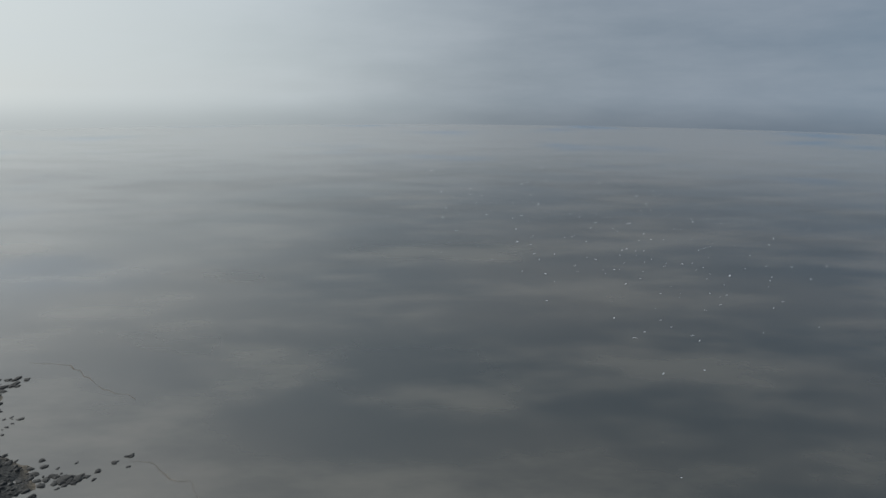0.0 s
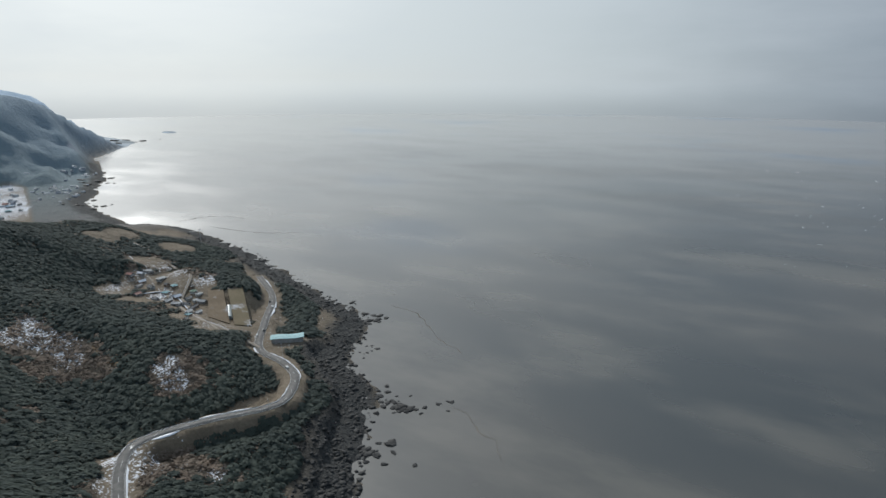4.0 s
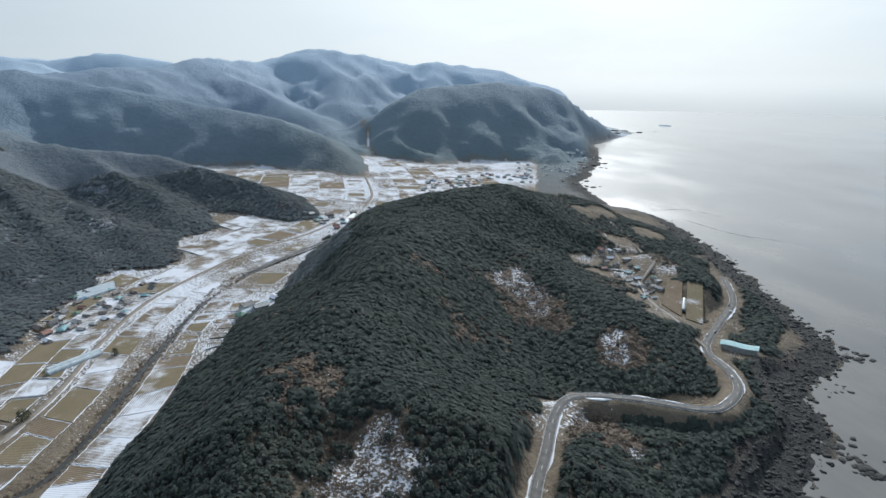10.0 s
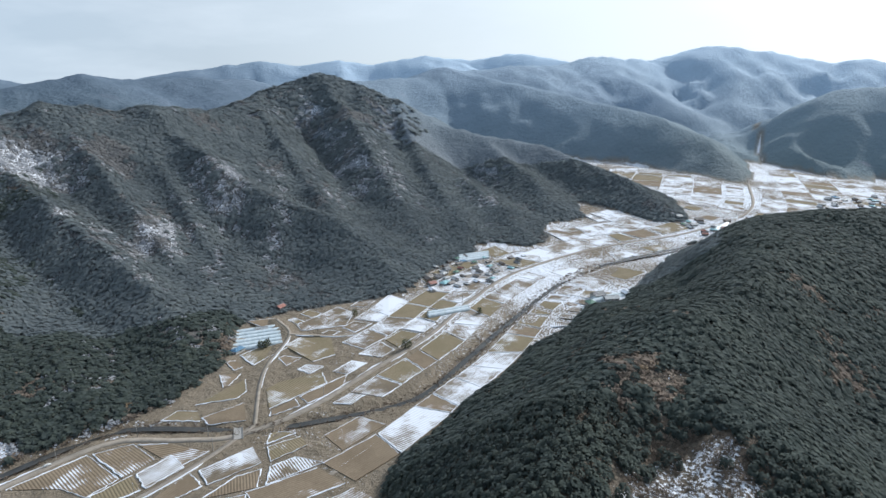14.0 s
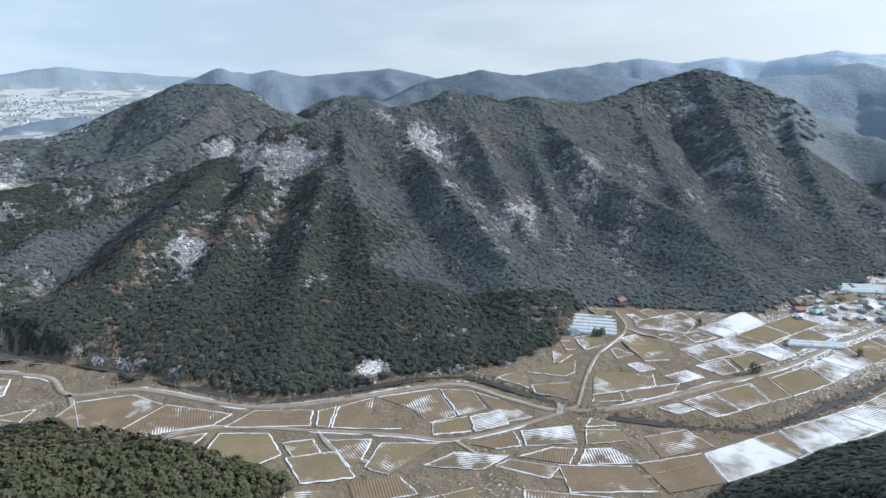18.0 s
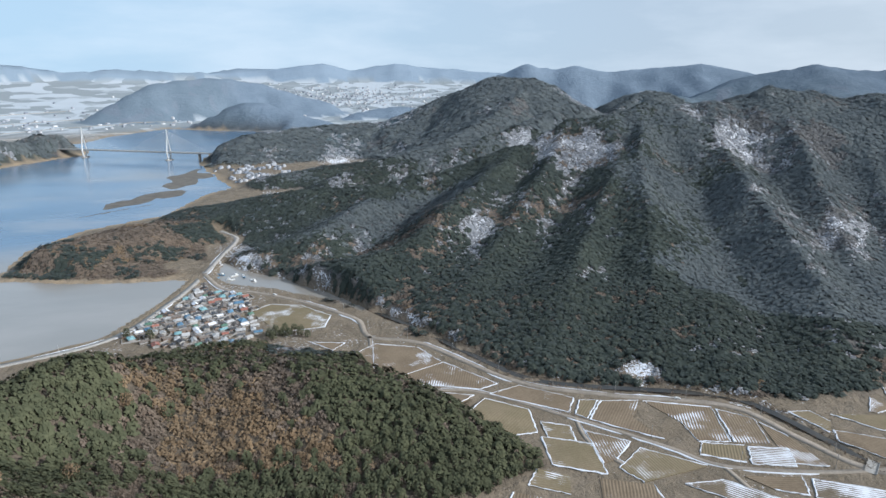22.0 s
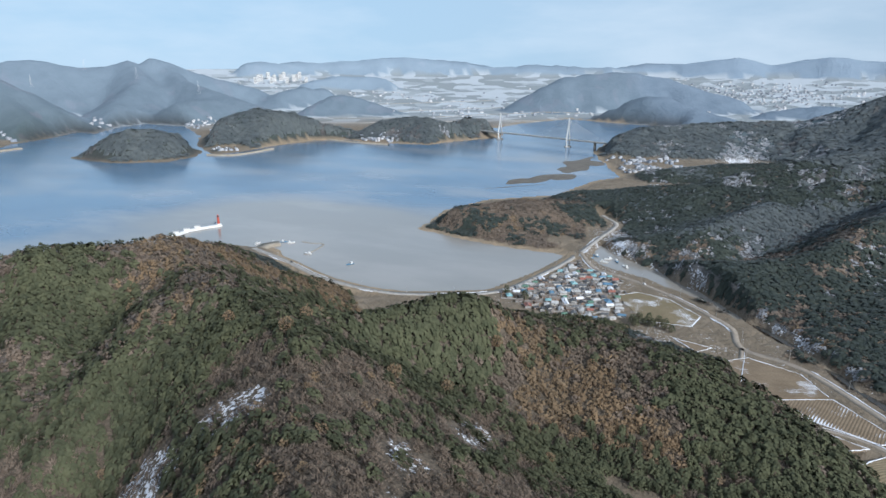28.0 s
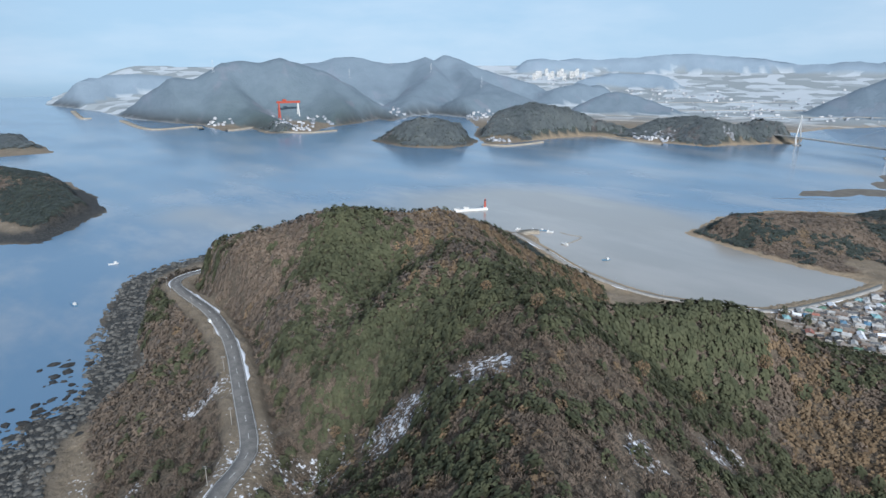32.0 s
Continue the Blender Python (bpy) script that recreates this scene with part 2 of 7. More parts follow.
MOUNTAIN_RIDGES = (
    ((256, 240, 44, 75), (256.5, 330, 32, 65), (257.5, 420, 27, 60), (259, 500, 22, 52), (259, 570, 18, 45)),
    ((45.8, 640, 14, 42), (45.2, 730, 14, 42), (47, 800, 12, 36)),
    ((164, 560, 12, 90), (168, 700, 30, 110)),
    ((206, 880, 20, 70), (203, 900, 30, 90), (197, 930, 38, 110), (192, 965, 24, 100)),
    ((190, 1000, 18, 100), (184, 1030, 36, 160), (178, 980, 50, 160)),
    ((262.5, 985, 14, 60), (263.5, 1200, 44, 150), (267, 1350, 50, 150)),
    ((264, 2050, 30, 110), (266, 2100, 36, 110)),
    ((174.7, 1400, 44, 130), (180, 1380, 34, 120), (184.5, 1330, 24, 90)),
    ((55.6, 3540, 30, 45), (55.2, 3530, 36, 45)),
)
# sharp crests with spurs and ravines between them
EAST_CREST = (
    ((154.9, 1080, 172, 300), (151.8, 1130, 190, 330), (148.8, 1150, 195, 340), (144.6, 1190, 194, 340), (142.1, 1230, 216, 370), (137.9, 1240, 206, 360), (134.9, 1270, 213, 370), (131.3, 1320, 196, 350), (128.4, 1380, 194, 340)),
    ((128.4, 1450, 186, 330), (125.2, 1620, 224, 390), (122, 1680, 251, 420), (120.3, 1700, 262, 430), (117.6, 1700, 243, 410)),
)
NORTH_CREST = (
    ((120.3, 1700, 259, 420), (117.6, 1690, 241, 390), (113.6, 1660, 203, 330), (110.5, 1600, 152, 260), (105.8, 1540, 121, 210), (100.6, 1480, 107, 190), (95.4, 1380, 72, 140), (91.8, 1290, 54, 110), (88.7, 1180, 31, 70)),
)
CENTRE_SPURS = (
    ((151.8, 1125, 186, 240), (151.4, 930, 130, 190), (150.1, 760, 82, 140), (149.2, 640, 46, 110), (148.8, 550, 24, 90), (149.2, 505, 14, 70)),
    ((153.9, 1090, 168, 200), (153.3, 900, 113, 150), (155.4, 740, 72, 120), (156.8, 620, 44, 100), (158, 545, 24, 90), (158.6, 490, 14, 70)),
    ((146.7, 1170, 192, 240), (144.4, 1000, 138, 180), (141.5, 860, 99, 140), (138.7, 770, 71, 110), (135.9, 690, 46, 90), (134, 620, 26, 80), (134.5, 560, 16, 70)),
    ((145, 640, 34, 80), (143.5, 560, 22, 80), (142.5, 510, 14, 70)),
)
MIDDLE_SPURS = (
    ((142.1, 1230, 213, 270), (138.3, 1030, 136, 180), (136.1, 900, 85, 130), (133.8, 790, 46, 100), (131.2, 710, 24, 80), (131.0, 650, 14, 60)),
    ((134.9, 1270, 210, 270), (131.7, 1130, 162, 210), (128.5, 1020, 118, 160), (124.3, 950, 88, 140), (119.3, 900, 63, 110), (115.8, 830, 35, 90), (114, 740, 16, 70)),
    ((136.1, 1240, 190, 220), (133, 1000, 98, 130), (131.2, 850, 46, 100), (128.8, 760, 18, 80)),
    ((125.5, 1420, 192, 230), (123.8, 1250, 130, 170), (121.5, 1100, 80, 130), (119.3, 960, 50, 100)),
)
SOUTH_SPURS = (
    ((120.3, 1690, 256, 330), (117.7, 1450, 176, 230), (115.5, 1220, 101, 160), (112.8, 1060, 50, 110), (111.4, 930, 18, 80)),
    ((113.6, 1650, 200, 250), (111.6, 1350, 99, 150), (108.9, 1120, 46, 100), (106.7, 980, 20, 80)),
    ((105.8, 1530, 118, 160), (101, 1300, 59, 110), (98.7, 1150, 32, 80)),
    ((107.5, 1250, 60, 110), (103, 1080, 34, 90), (101.5, 960, 16, 70)),
)
BAY_SPURS = (
    ((154.6, 1080, 168, 240), (158.1, 1060, 163, 230), (162.3, 1010, 130, 190), (167.3, 980, 106, 160), (174.7, 960, 80, 130), (181.1, 980, 68, 120), (187.4, 1010, 54, 100), (192, 1040, 33, 70)),
    ((162.3, 1010, 128, 190), (167.2, 820, 91, 140), (171.9, 720, 60, 110), (176.8, 680, 42, 90), (181, 700, 28, 70)),
    ((158.1, 1060, 160, 200), (161, 840, 91, 140), (163.8, 720, 54, 110), (167.3, 610, 26, 90), (169, 550, 14, 70)),
    ((176, 900, 70, 110), (181, 810, 46, 90), (185.5, 800, 24, 70)),
)
PEAK_RIDGES = (
    ((191.2, 1700, 23, 90), (187.1, 1760, 67, 140), (179.9, 1850, 84, 170), (174.7, 1880, 91, 190), (169.6, 1900, 158, 290), (164.7, 1900, 224, 380), (161.2, 1900, 218, 370), (158.7, 1900, 173, 300), (154.9, 1950, 111, 200)),
    ((161.2, 1900, 212, 320), (164.5, 1640, 132, 200), (169.5, 1480, 75, 130), (174.7, 1400, 44, 100)),
    ((159.6, 1500, 152, 210), (166.3, 1300, 97, 140), (171.5, 1230, 71, 110), (178.9, 1200, 50, 90)),
)
# far mountains, wide and low-sloped
COAST_HEAD = (
    ((59.7, 2700, 91, 200), (62, 2600, 143, 300), (66.3, 2500, 222, 420), (70.2, 2400, 238, 440), (73.7, 2350, 234, 430), (76.7, 2300, 219, 400), (79.2, 2250, 172, 320), (81.3, 2200, 118, 220)),
    ((109.6, 2600, 290, 500), (106, 2500, 260, 460), (101.6, 2300, 224, 400), (96, 2150, 172, 320), (91.1, 2000, 150, 280), (87, 1850, 102, 190), (83.9, 1720, 58, 120), (82.3, 1550, 21, 60)),
)
INLAND_HEAD = (
    ((117.7, 2300, 240, 450), (114.1, 2400, 246, 460), (111, 2500, 254, 480), (109.2, 2600, 291, 540), (107.2, 2700, 276, 520), (102.3, 2900, 306, 560), (99.1, 3000, 303, 560), (96.2, 3200, 348, 640), (91.9, 3400, 338, 620)),
    ((89.9, 3600, 362, 760), (86.8, 3600, 407, 800), (84.6, 3600, 398, 780), (81.8, 3650, 375, 740), (77.8, 3700, 325, 640), (76.3, 3700, 341, 660), (72.8, 3800, 316, 620), (70.3, 3800, 290, 560), (66.4, 3900, 209, 420)),
)
FAR_CRESTS = (
    ((86.8, 3600, 395, 560), (84, 3200, 270, 420), (84.5, 2900, 160, 300)),
    ((96.2, 3200, 335, 500), (92, 2900, 230, 380), (88.5, 2650, 140, 280)),
    ((154.6, 1900, 105, 190), (151.3, 2100, 177, 320), (147.7, 2300, 148, 290), (143.6, 2500, 224, 420), (139, 2600, 263, 480), (135.5, 2700, 240, 440), (131.5, 2800, 252, 460), (126, 2900, 240, 440)),
    ((164, 3500, 216, 330), (161.7, 3500, 276, 400), (159.4, 3500, 240, 380), (157.5, 3500, 260, 380)),
)
FAR_EDGE = (
    ((157.5, 3500, 260, 380), (154.6, 3500, 232, 380), (151.7, 3500, 250, 380), (147.2, 3500, 275, 420), (143.6, 3500, 235, 400), (141.6, 3500, 215, 380)),
    ((138, 4100, 225, 400), (135.5, 4000, 236, 460), (129.6, 4000, 307, 560), (124.9, 4000, 343, 600), (122.1, 4000, 314, 580), (118.7, 4000, 354, 620), (115.7, 4000, 320, 580), (110.9, 4000, 379, 640), (107.9, 4000, 342, 600)),
    ((111, 4600, 396, 600), (106.9, 4600, 366, 560), (102.4, 4600, 416, 620), (98.4, 4600, 361, 560)),
)
# the far side of the bay
YARD_HILLS = (
    ((257.5, 2700, 105, 220), (256, 2700, 131, 250), (254.5, 2750, 151, 280), (252.5, 2800, 162, 216), (251, 2800, 152, 290), (250.1, 2800, 180, 216), (248.7, 2800, 219, 237), (247, 2800, 233, 237), (245.8, 2800, 221, 237), (244, 2800, 238, 244)),
    ((244, 2800, 238, 244), (242.3, 2800, 217, 230), (240.5, 2800, 192, 216), (239.6, 2750, 157, 250), (237.8, 2650, 98, 180), (235.9, 2550, 55, 120), (234.5, 2500, 22, 80)),
)
YARD_SPURS = (
    ((244, 2800, 230, 250), (243.3, 2720, 161, 160), (242.1, 2620, 74, 90)),
    ((248.7, 2800, 212, 250), (248.2, 2600, 123, 170), (247.1, 2500, 59, 110), (244.2, 2160, 22, 60)),
    ((240.5, 2800, 186, 220), (239.7, 2600, 108, 160), (238.4, 2420, 55, 110), (237.5, 2340, 34, 80)),
    ((253, 2800, 150, 200), (252.6, 2650, 92, 150), (251.5, 2560, 44, 100)),
)
PEAKED_HILLS = (
    ((242.3, 3500, 210, 330), (239, 3500, 248, 340), (236.6, 3500, 246, 340), (234.2, 3500, 217, 320), (232.7, 3500, 222, 300), (231.2, 3500, 259, 260), (230.4, 3500, 244, 260), (229.5, 3500, 268, 260), (228.3, 3500, 238, 300)),
    ((228.3, 3500, 238, 300), (226.2, 3450, 188, 280), (224.2, 3400, 154, 240), (221.7, 3400, 112, 180)),
    ((231.2, 3500, 250, 240), (230.3, 3200, 170, 220), (232.4, 2900, 79, 160), (232.4, 2700, 42, 100)),
    ((228.3, 3500, 230, 240), (227.3, 3200, 157, 220), (225.2, 3000, 122, 190), (222.7, 2850, 80, 140), (220.6, 2750, 47, 100)),
)
ISLE_HILLS = (
    ((229.6, 2650, 45, 100), (227.8, 2750, 79, 150), (225.3, 2850, 90, 160)),
    ((234.5, 2480, 44, 90), (232.9, 2500, 76, 120), (231.4, 2520, 52, 100)),
    ((236.1, 1780, 25, 70), (234, 1800, 46, 95), (232, 1800, 61, 110), (230.2, 1800, 61, 110), (227.9, 1800, 43, 90), (226.8, 1790, 22, 60)),
    ((226.1, 1950, 30, 80), (224.8, 2000, 63, 120), (223.2, 2050, 80, 150), (221.6, 2050, 93, 160), (219.6, 2040, 81, 150), (217.5, 2040, 72, 130), (215.9, 2040, 48, 100), (213.8, 2050, 22, 70)),
    ((219.6, 2040, 80, 110), (220.1, 1930, 40, 80), (222.1, 1880, 20, 60)),
)
PLAIN_HILLS = (
    ((211.6, 2060, 25, 70), (210.6, 2060, 46, 90), (208.9, 2050, 57, 110), (206.5, 2000, 64, 115), (205, 1980, 51, 95), (204, 2000, 40, 80)),
    ((203.8, 2060, 42, 65), (202.7, 2080, 57, 80), (201.1, 2080, 52, 80), (199.7, 2060, 24, 55)),
    ((216.8, 2900, 51, 90), (215, 2950, 89, 130), (214, 2950, 97, 140), (212.5, 2950, 80, 120), (209.9, 2900, 37, 80)),
    ((220.4, 3300, 71, 110), (219.1, 3300, 101, 150), (217.6, 3350, 117, 160), (215.5, 3400, 104, 140)),
    ((217.1, 4000, 125, 150), (214.1, 4100, 163, 190), (211.1, 4100, 157, 190), (209.6, 4000, 126, 150)),
)
TOWN_HILLS = (
    ((197.2, 3100, 84, 130), (195.5, 3150, 131, 190), (194.1, 3200, 166, 220), (192.2, 3250, 185, 250), (188.3, 3300, 195, 270), (185.9, 3300, 173, 240), (183.9, 3250, 138, 200), (179.9, 3200, 76, 140)),
    ((192.9, 2550, 43, 90), (190, 2650, 83, 140), (187, 2700, 103, 160), (185, 2700, 98, 150), (183, 2650, 64, 110), (179.9, 2600, 30, 80)),
    ((177, 3000, 40, 90), (174, 3050, 62, 130), (170, 3100, 50, 110)),
    ((260.1, 3800, 119, 160), (257.3, 3900, 153, 180), (255.1, 3900, 157, 180), (252.9, 3900, 147, 180)),
)
LAST_RIDGES = (
    ((183.8, 4750, 238, 260), (180.3, 4750, 280, 300), (177.3, 4750, 232, 260), (173.7, 4750, 288, 300), (170.6, 4750, 250, 280), (167.4, 4750, 239, 260), (164, 4750, 214, 260)),
    ((222, 4700, 240, 260), (216.1, 4800, 248, 260), (209.1, 4800, 288, 280), (203, 4800, 264, 260), (196.5, 4800, 280, 280), (189.2, 4800, 256, 260), (184.6, 4800, 247, 260)),
)
SOFT_RIDGES = NEAR_RIDGES + COAST_RIDGES + SHORE_RIDGES + MOUNTAIN_RIDGES
SHARP_RIDGES = EAST_CREST + NORTH_CREST + CENTRE_SPURS + MIDDLE_SPURS + SOUTH_SPURS + BAY_SPURS + PEAK_RIDGES
FAR_RIDGES = COAST_HEAD + INLAND_HEAD + FAR_CRESTS + FAR_EDGE + YARD_HILLS + YARD_SPURS + PEAKED_HILLS + ISLE_HILLS + PLAIN_HILLS + TOWN_HILLS + LAST_RIDGES
# ---- roads: heading, distance, height (None: on the ground) ----
COAST_ROAD = ((66, 235, 30), (65.2, 318, 27), (64.3, 364, 26), (63.4, 420, 26), (61.3, 447, 26), (55.4, 456, 25), (50, 460, 24), (47.9, 474, 23), (46.9, 515, 20),
              (47.9, 554, 17), (50, 600, 15), (49.2, 672, 14), (48.3, 756, 13), (49.3, 850, 12))
SHORE_ROAD = ((262, 170, 50), (255.5, 234, 49), (252, 260, 48), (250.8, 278, 47), (250.9, 330, 45), (251.2, 410, 43), (252.5, 474, 41), (254.6, 537, 39), (255, 572, 37), (253.6, 592, 36), (250, 610, 35))
BAY_ROAD = ((223, 800, 5), (220.3, 735, 5), (217, 662, 5), (212.5, 614, 5), (208, 596, 5), (200, 604, 5), (195, 676, 4.5), (192.3, 745, 4.5), (190.2, 830, 6), (188.7, 905, 8), (190, 950, 10))
VALLEY_ROAD = ((191.8, 760, 5), (190.4, 700, 5), (188, 680, 5), (185.4, 655, 5), (182.8, 628, 5), (180.1, 597, 5), (177.9, 570, 5), (176.8, 530, 5), (171.6, 512, 5), (162.1, 447, 5), (152.6, 440, 5), (141.7, 458, 5), (135.5, 438, 5), (130.3, 427, 5),
               (123.3, 449, 5.2), (116.8, 503, 5.5), (110.5, 580, 6), (106, 690, 6.5), (101.5, 800, 7), (94.5, 930, 8), (86.5, 1080, 9), (82, 1300, 12), (82.4, 1600, 18))
FIELD_ROAD = ((176.9, 531, 5), (175.8, 436, 5), (166.2, 427, 5), (155.6, 399, 5), (146.6, 384, 5), (141.3, 378, 5), (133.7, 403, 5), (128.4, 438, 5))
FARM_ROAD = ((128.4, 438, 5), (127.6, 500, 5.5), (126.6, 540, 6), (124.4, 600, 7), (125.5, 640, 9))
STREAM = ((177, 606), (175.3, 586), (173, 560), (170.5, 532), (168.2, 506), (161.5, 456), (155.6, 449), (144, 470), (139.5, 472), (132.9, 446), (129, 432), (122, 432), (112, 457),
          (106.6, 532), (103.7, 595), (98, 756), (93.6, 861), (85.1, 1016), (82.7, 1133), (81.1, 1725), (82.8, 2600))

# tidal lagoon behind the village
LAGOON = [tuple(pol(a, r)) for a, r in ((190.2, 822), (188.2, 778), (186.1, 744), (184.2, 716), (181.2, 674), (178.6, 634), (176.4, 606), (177.4, 596), (180.3, 627), (182.7, 655), (185.2, 684), (188.2, 706), (189.8, 722), (190.9, 752))]

# the flat valley floor and the village spit
VALLEY = ((192.6, 762), (188.6, 765), (183, 690), (177.6, 603), (168.8, 488), (163.5, 456), (158.5, 438), (151.8, 439), (146, 454), (141, 467), (135.5, 487), (132.5, 515), (130.4, 580), (130, 640), (124.7, 664), (114.6, 690), (106.8, 872), (100, 962), (88.4, 1165),
          (86, 1430), (84.5, 1900), (86.5, 2600), (82, 2650), (80, 2000), (77, 1750), (70, 1720), (66.5, 1600), (66, 1420), (75.7, 1400), (81.5, 1100))
VALLEY_NEAR = ((86.5, 775), (95, 625), (103, 498), (111, 418), (121, 352), (135, 318), (148, 312), (158, 335), (168, 378), (176, 440), (184, 500), (190, 532), (197, 556), (203, 590), (200, 625), (195, 698))
VALLEY_POLY = [tuple(pol(a, r)) for a, r in VALLEY + VALLEY_NEAR]

# open ground in the woods: heading, distance, radius
CLEARINGS = ((61.5, 815, 24), (59.3, 850, 26), (59.8, 770, 22), (57.6, 775, 26), (56.2, 805, 24), (54.7, 780, 24), (55.8, 690, 24), (53.8, 650, 24), (51.6, 660, 22), (61.8, 1000, 26), (60.1, 1030, 26), (58.2, 1095, 26), (56.4, 1130, 24), (54.6, 1140, 22), (63.4, 440, 15), (52.6, 715, 44), (55.5, 745, 30), (57.8, 835, 32), (58.5, 915, 28), (47.5, 612, 26), (56, 1000, 30), (193.4, 812, 26), (149.8, 480, 13), (188.2, 792, 14), (180, 1500, 40), (176, 1560, 30), (183, 1010, 20), (62, 1300, 34))


def height_fields(x, y):
    """Ground height and masks at plan places (arrays)."""
    r = np.hypot(x, y)
    az = np.degrees(np.arctan2(-x, y)) % 360
    wob = fbm(x, y, 60, 4) * np.clip(r / 500, 0.5, 1.2) * 7
    wob2 = fbm(x + 500, y - 300, 60, 4) * np.clip(r / 500, 0.5, 1.2) * 7
    xs, ys = x + wob, y + wob2
    sd = np.full(x.shape, -1e9)
    for poly in LANDS:
        shore = np.full(x.shape, 1e9)
        for a, b in zip(poly, poly[1:] + poly[:1]):
            shore = np.minimum(shore, along(xs, ys, a, b)[0])
        sd = np.maximum(sd, np.where(inside(xs, ys, poly), shore, -shore))
    # the plain: low by the sea, raised far inland to suit the camera's view
    east = smooth(70, 85, az) * (1 - smooth(150, 175, az))
    north = smooth(150, 175, az) * (1 - smooth(255, 262, az))
    plain = 4.0 + np.clip(r - 900, 0, None) * 0.022 * east + np.clip(r - 2500, 0, None) ** 2 * 3.2e-5 * north
    hill = np.zeros(x.shape)
    warp = fbm(x, y, 150, 4)
    gully = 1 - np.abs(fbm(x + 300, y + 900, 120, 3)) * 2.5
    spur = 1 - np.abs(fbm(x - 900, y + 400, 230, 3)) * 2.2
    ravine = np.abs(fbm(x + 1700, y - 600, 330, 4, 0.55))
    for lines, soft, wild in ((SOFT_RIDGES, 0.62, 1.0), (SHARP_RIDGES, 0.22, 0.55), (FAR_RIDGES, 0.40, 0.75)):
        for line in lines:
            nodes = [tuple(pol(nd[0], nd[1])) for nd in line]
            reach = 2.4 * max(nd[3] for nd in line)
            near = np.where((x > min(p[0] for p in nodes) - reach) & (x < max(p[0] for p in nodes) + reach) & (y > min(p[1] for p in nodes) - reach) & (y < max(p[1] for p in nodes) + reach))[0]
            if not len(near):
                continue
            xn, yn = x[near], y[near]
            swing = 1 + wild * (0.28 * warp[near] + 0.16 * (spur[near] - 0.5))
            if lines is FAR_RIDGES:
                swing = swing * (1.12 - 0.5 * ravine[near])
            best = np.zeros(len(near))
            for a, b in segments(line):
                d, u = along(xn, yn, a, b)
                h = a[2] + (b[2] - a[2]) * u + (6 if lines is FAR_RIDGES else 0)
                w = a[3] + (b[3] - a[3]) * u
                q = d / (w * swing)
                best = np.maximum(best, h * (soft * np.exp(-(q * 1.35) ** 2) + (1 - soft) * np.clip(1 - q * 0.85, 0, 1) - 0.02))
            k = 9.0 if lines is SOFT_RIDGES else 5.0
            hill[near] = np.log(np.exp(np.clip(hill[near] / k, 0, 200)) + np.exp(np.clip(best / k, 0, 200)) - 1) * k
    floor_edge = np.full(x.shape, 1e9)
    for a, b in zip(VALLEY_POLY, VALLEY_POLY[1:] + VALLEY_POLY[:1]):
        floor_edge = np.minimum(floor_edge, along(x, y, a, b)[0])
    floor_edge = np.where(inside(x, y, VALLEY_POLY), -floor_edge, floor_edge) + 5 * fbm(x, y, 40, 3)
    foot = np.where((az > 106) & (az < 190) & (r < 1300), 14.0, 4 + 0.05 * r + 0.10 * np.clip(r - 1500, 0, None))
    hill = np.clip(hill - 2, 0, None) * smooth(-8, 1, floor_edge / foot * 4)
    hill = hill * (1 + (0.06 * fbm(x, y, 90, 4) + 0.05 * gully) * smooth(15, 60, hill) * (1 - 0.6 * smooth(1100, 2000, r)))
    z = 0.5 * (plain + hill + np.sqrt((plain - hill) ** 2 + 9.0))
    rise = hill - np.clip(plain - 6, 0, None)
    woods = smooth(np.where(r > 2400, 1.0, 5), np.where(r > 2400, 4.0, 9), rise + 3 * fbm(x, y, 40, 3))
    woods = np.maximum(woods, smooth(4, 10, floor_edge) * ((az > 106) & (az < 190) & (r > 440) & (r < 1100)))
    woods = np.maximum(woods, smooth(8, 16, sd) * ((az > 191.5) & (az < 210) & (r > 800 - 6 * (az - 192)) & (r < 1010)))
    woods = np.maximum(woods, 0.95 * smooth(14, 26, sd + 8 * fbm(x, y, 40, 2)) * ((az < 66.3) & (r > 1180) & (r < 2600)))
    # shore shelf
    steep = 0.12 + 0.35 * smooth(12, 50, hill)
    shelf = np.clip(sd, 0, None) * steep + 0.3
    low = np.minimum(z, shelf + np.clip(sd - 25, 0, None) * 1.2)
    z = np.where(sd > 0, low, -0.25 + np.clip(sd, -400, 0) * 0.02)
    rock = np.exp(-((sd - 14) / 22.0) ** 2) * smooth(12, 30, z + hill)
    # bare rocky shelf of the western coast
    west = ((az < 58) | (az > 250) | ((az < 66) & (r > 1280))) & (r < np.where(az < 66, 2300, 1300))
    rock = np.where(west, np.maximum(rock, smooth(-16, 0, sd) * (1 - smooth(22, 48, sd + 14 * fbm(x, y, 35, 3)))), rock * 0.8)
    z = np.where(west & (sd > -40), z + (fbm(x, y, 14, 4) * 2.6 + 0.3) * rock, z)
    # cut the roads and the stream into the ground
    lane = np.zeros(x.shape)
    for road, half in ((COAST_ROAD, 6.5), (SHORE_ROAD, 7.0), (BAY_ROAD, 6), (VALLEY_ROAD, 5.5), (FIELD_ROAD, 4), (FARM_ROAD, 3.5)):
        for a, b in segments(road):
            d, u = along(x, y, a, b)
            k = 1 - smooth(half, half + (24 if road is SHORE_ROAD else 11), d)
            z = z * (1 - k) + (a[2] + (b[2] - a[2]) * u - 0.25) * k
            lane = np.maximum(lane, 1 - smooth(half + 2, half + 8, d))
    bed = np.zeros(x.shape)
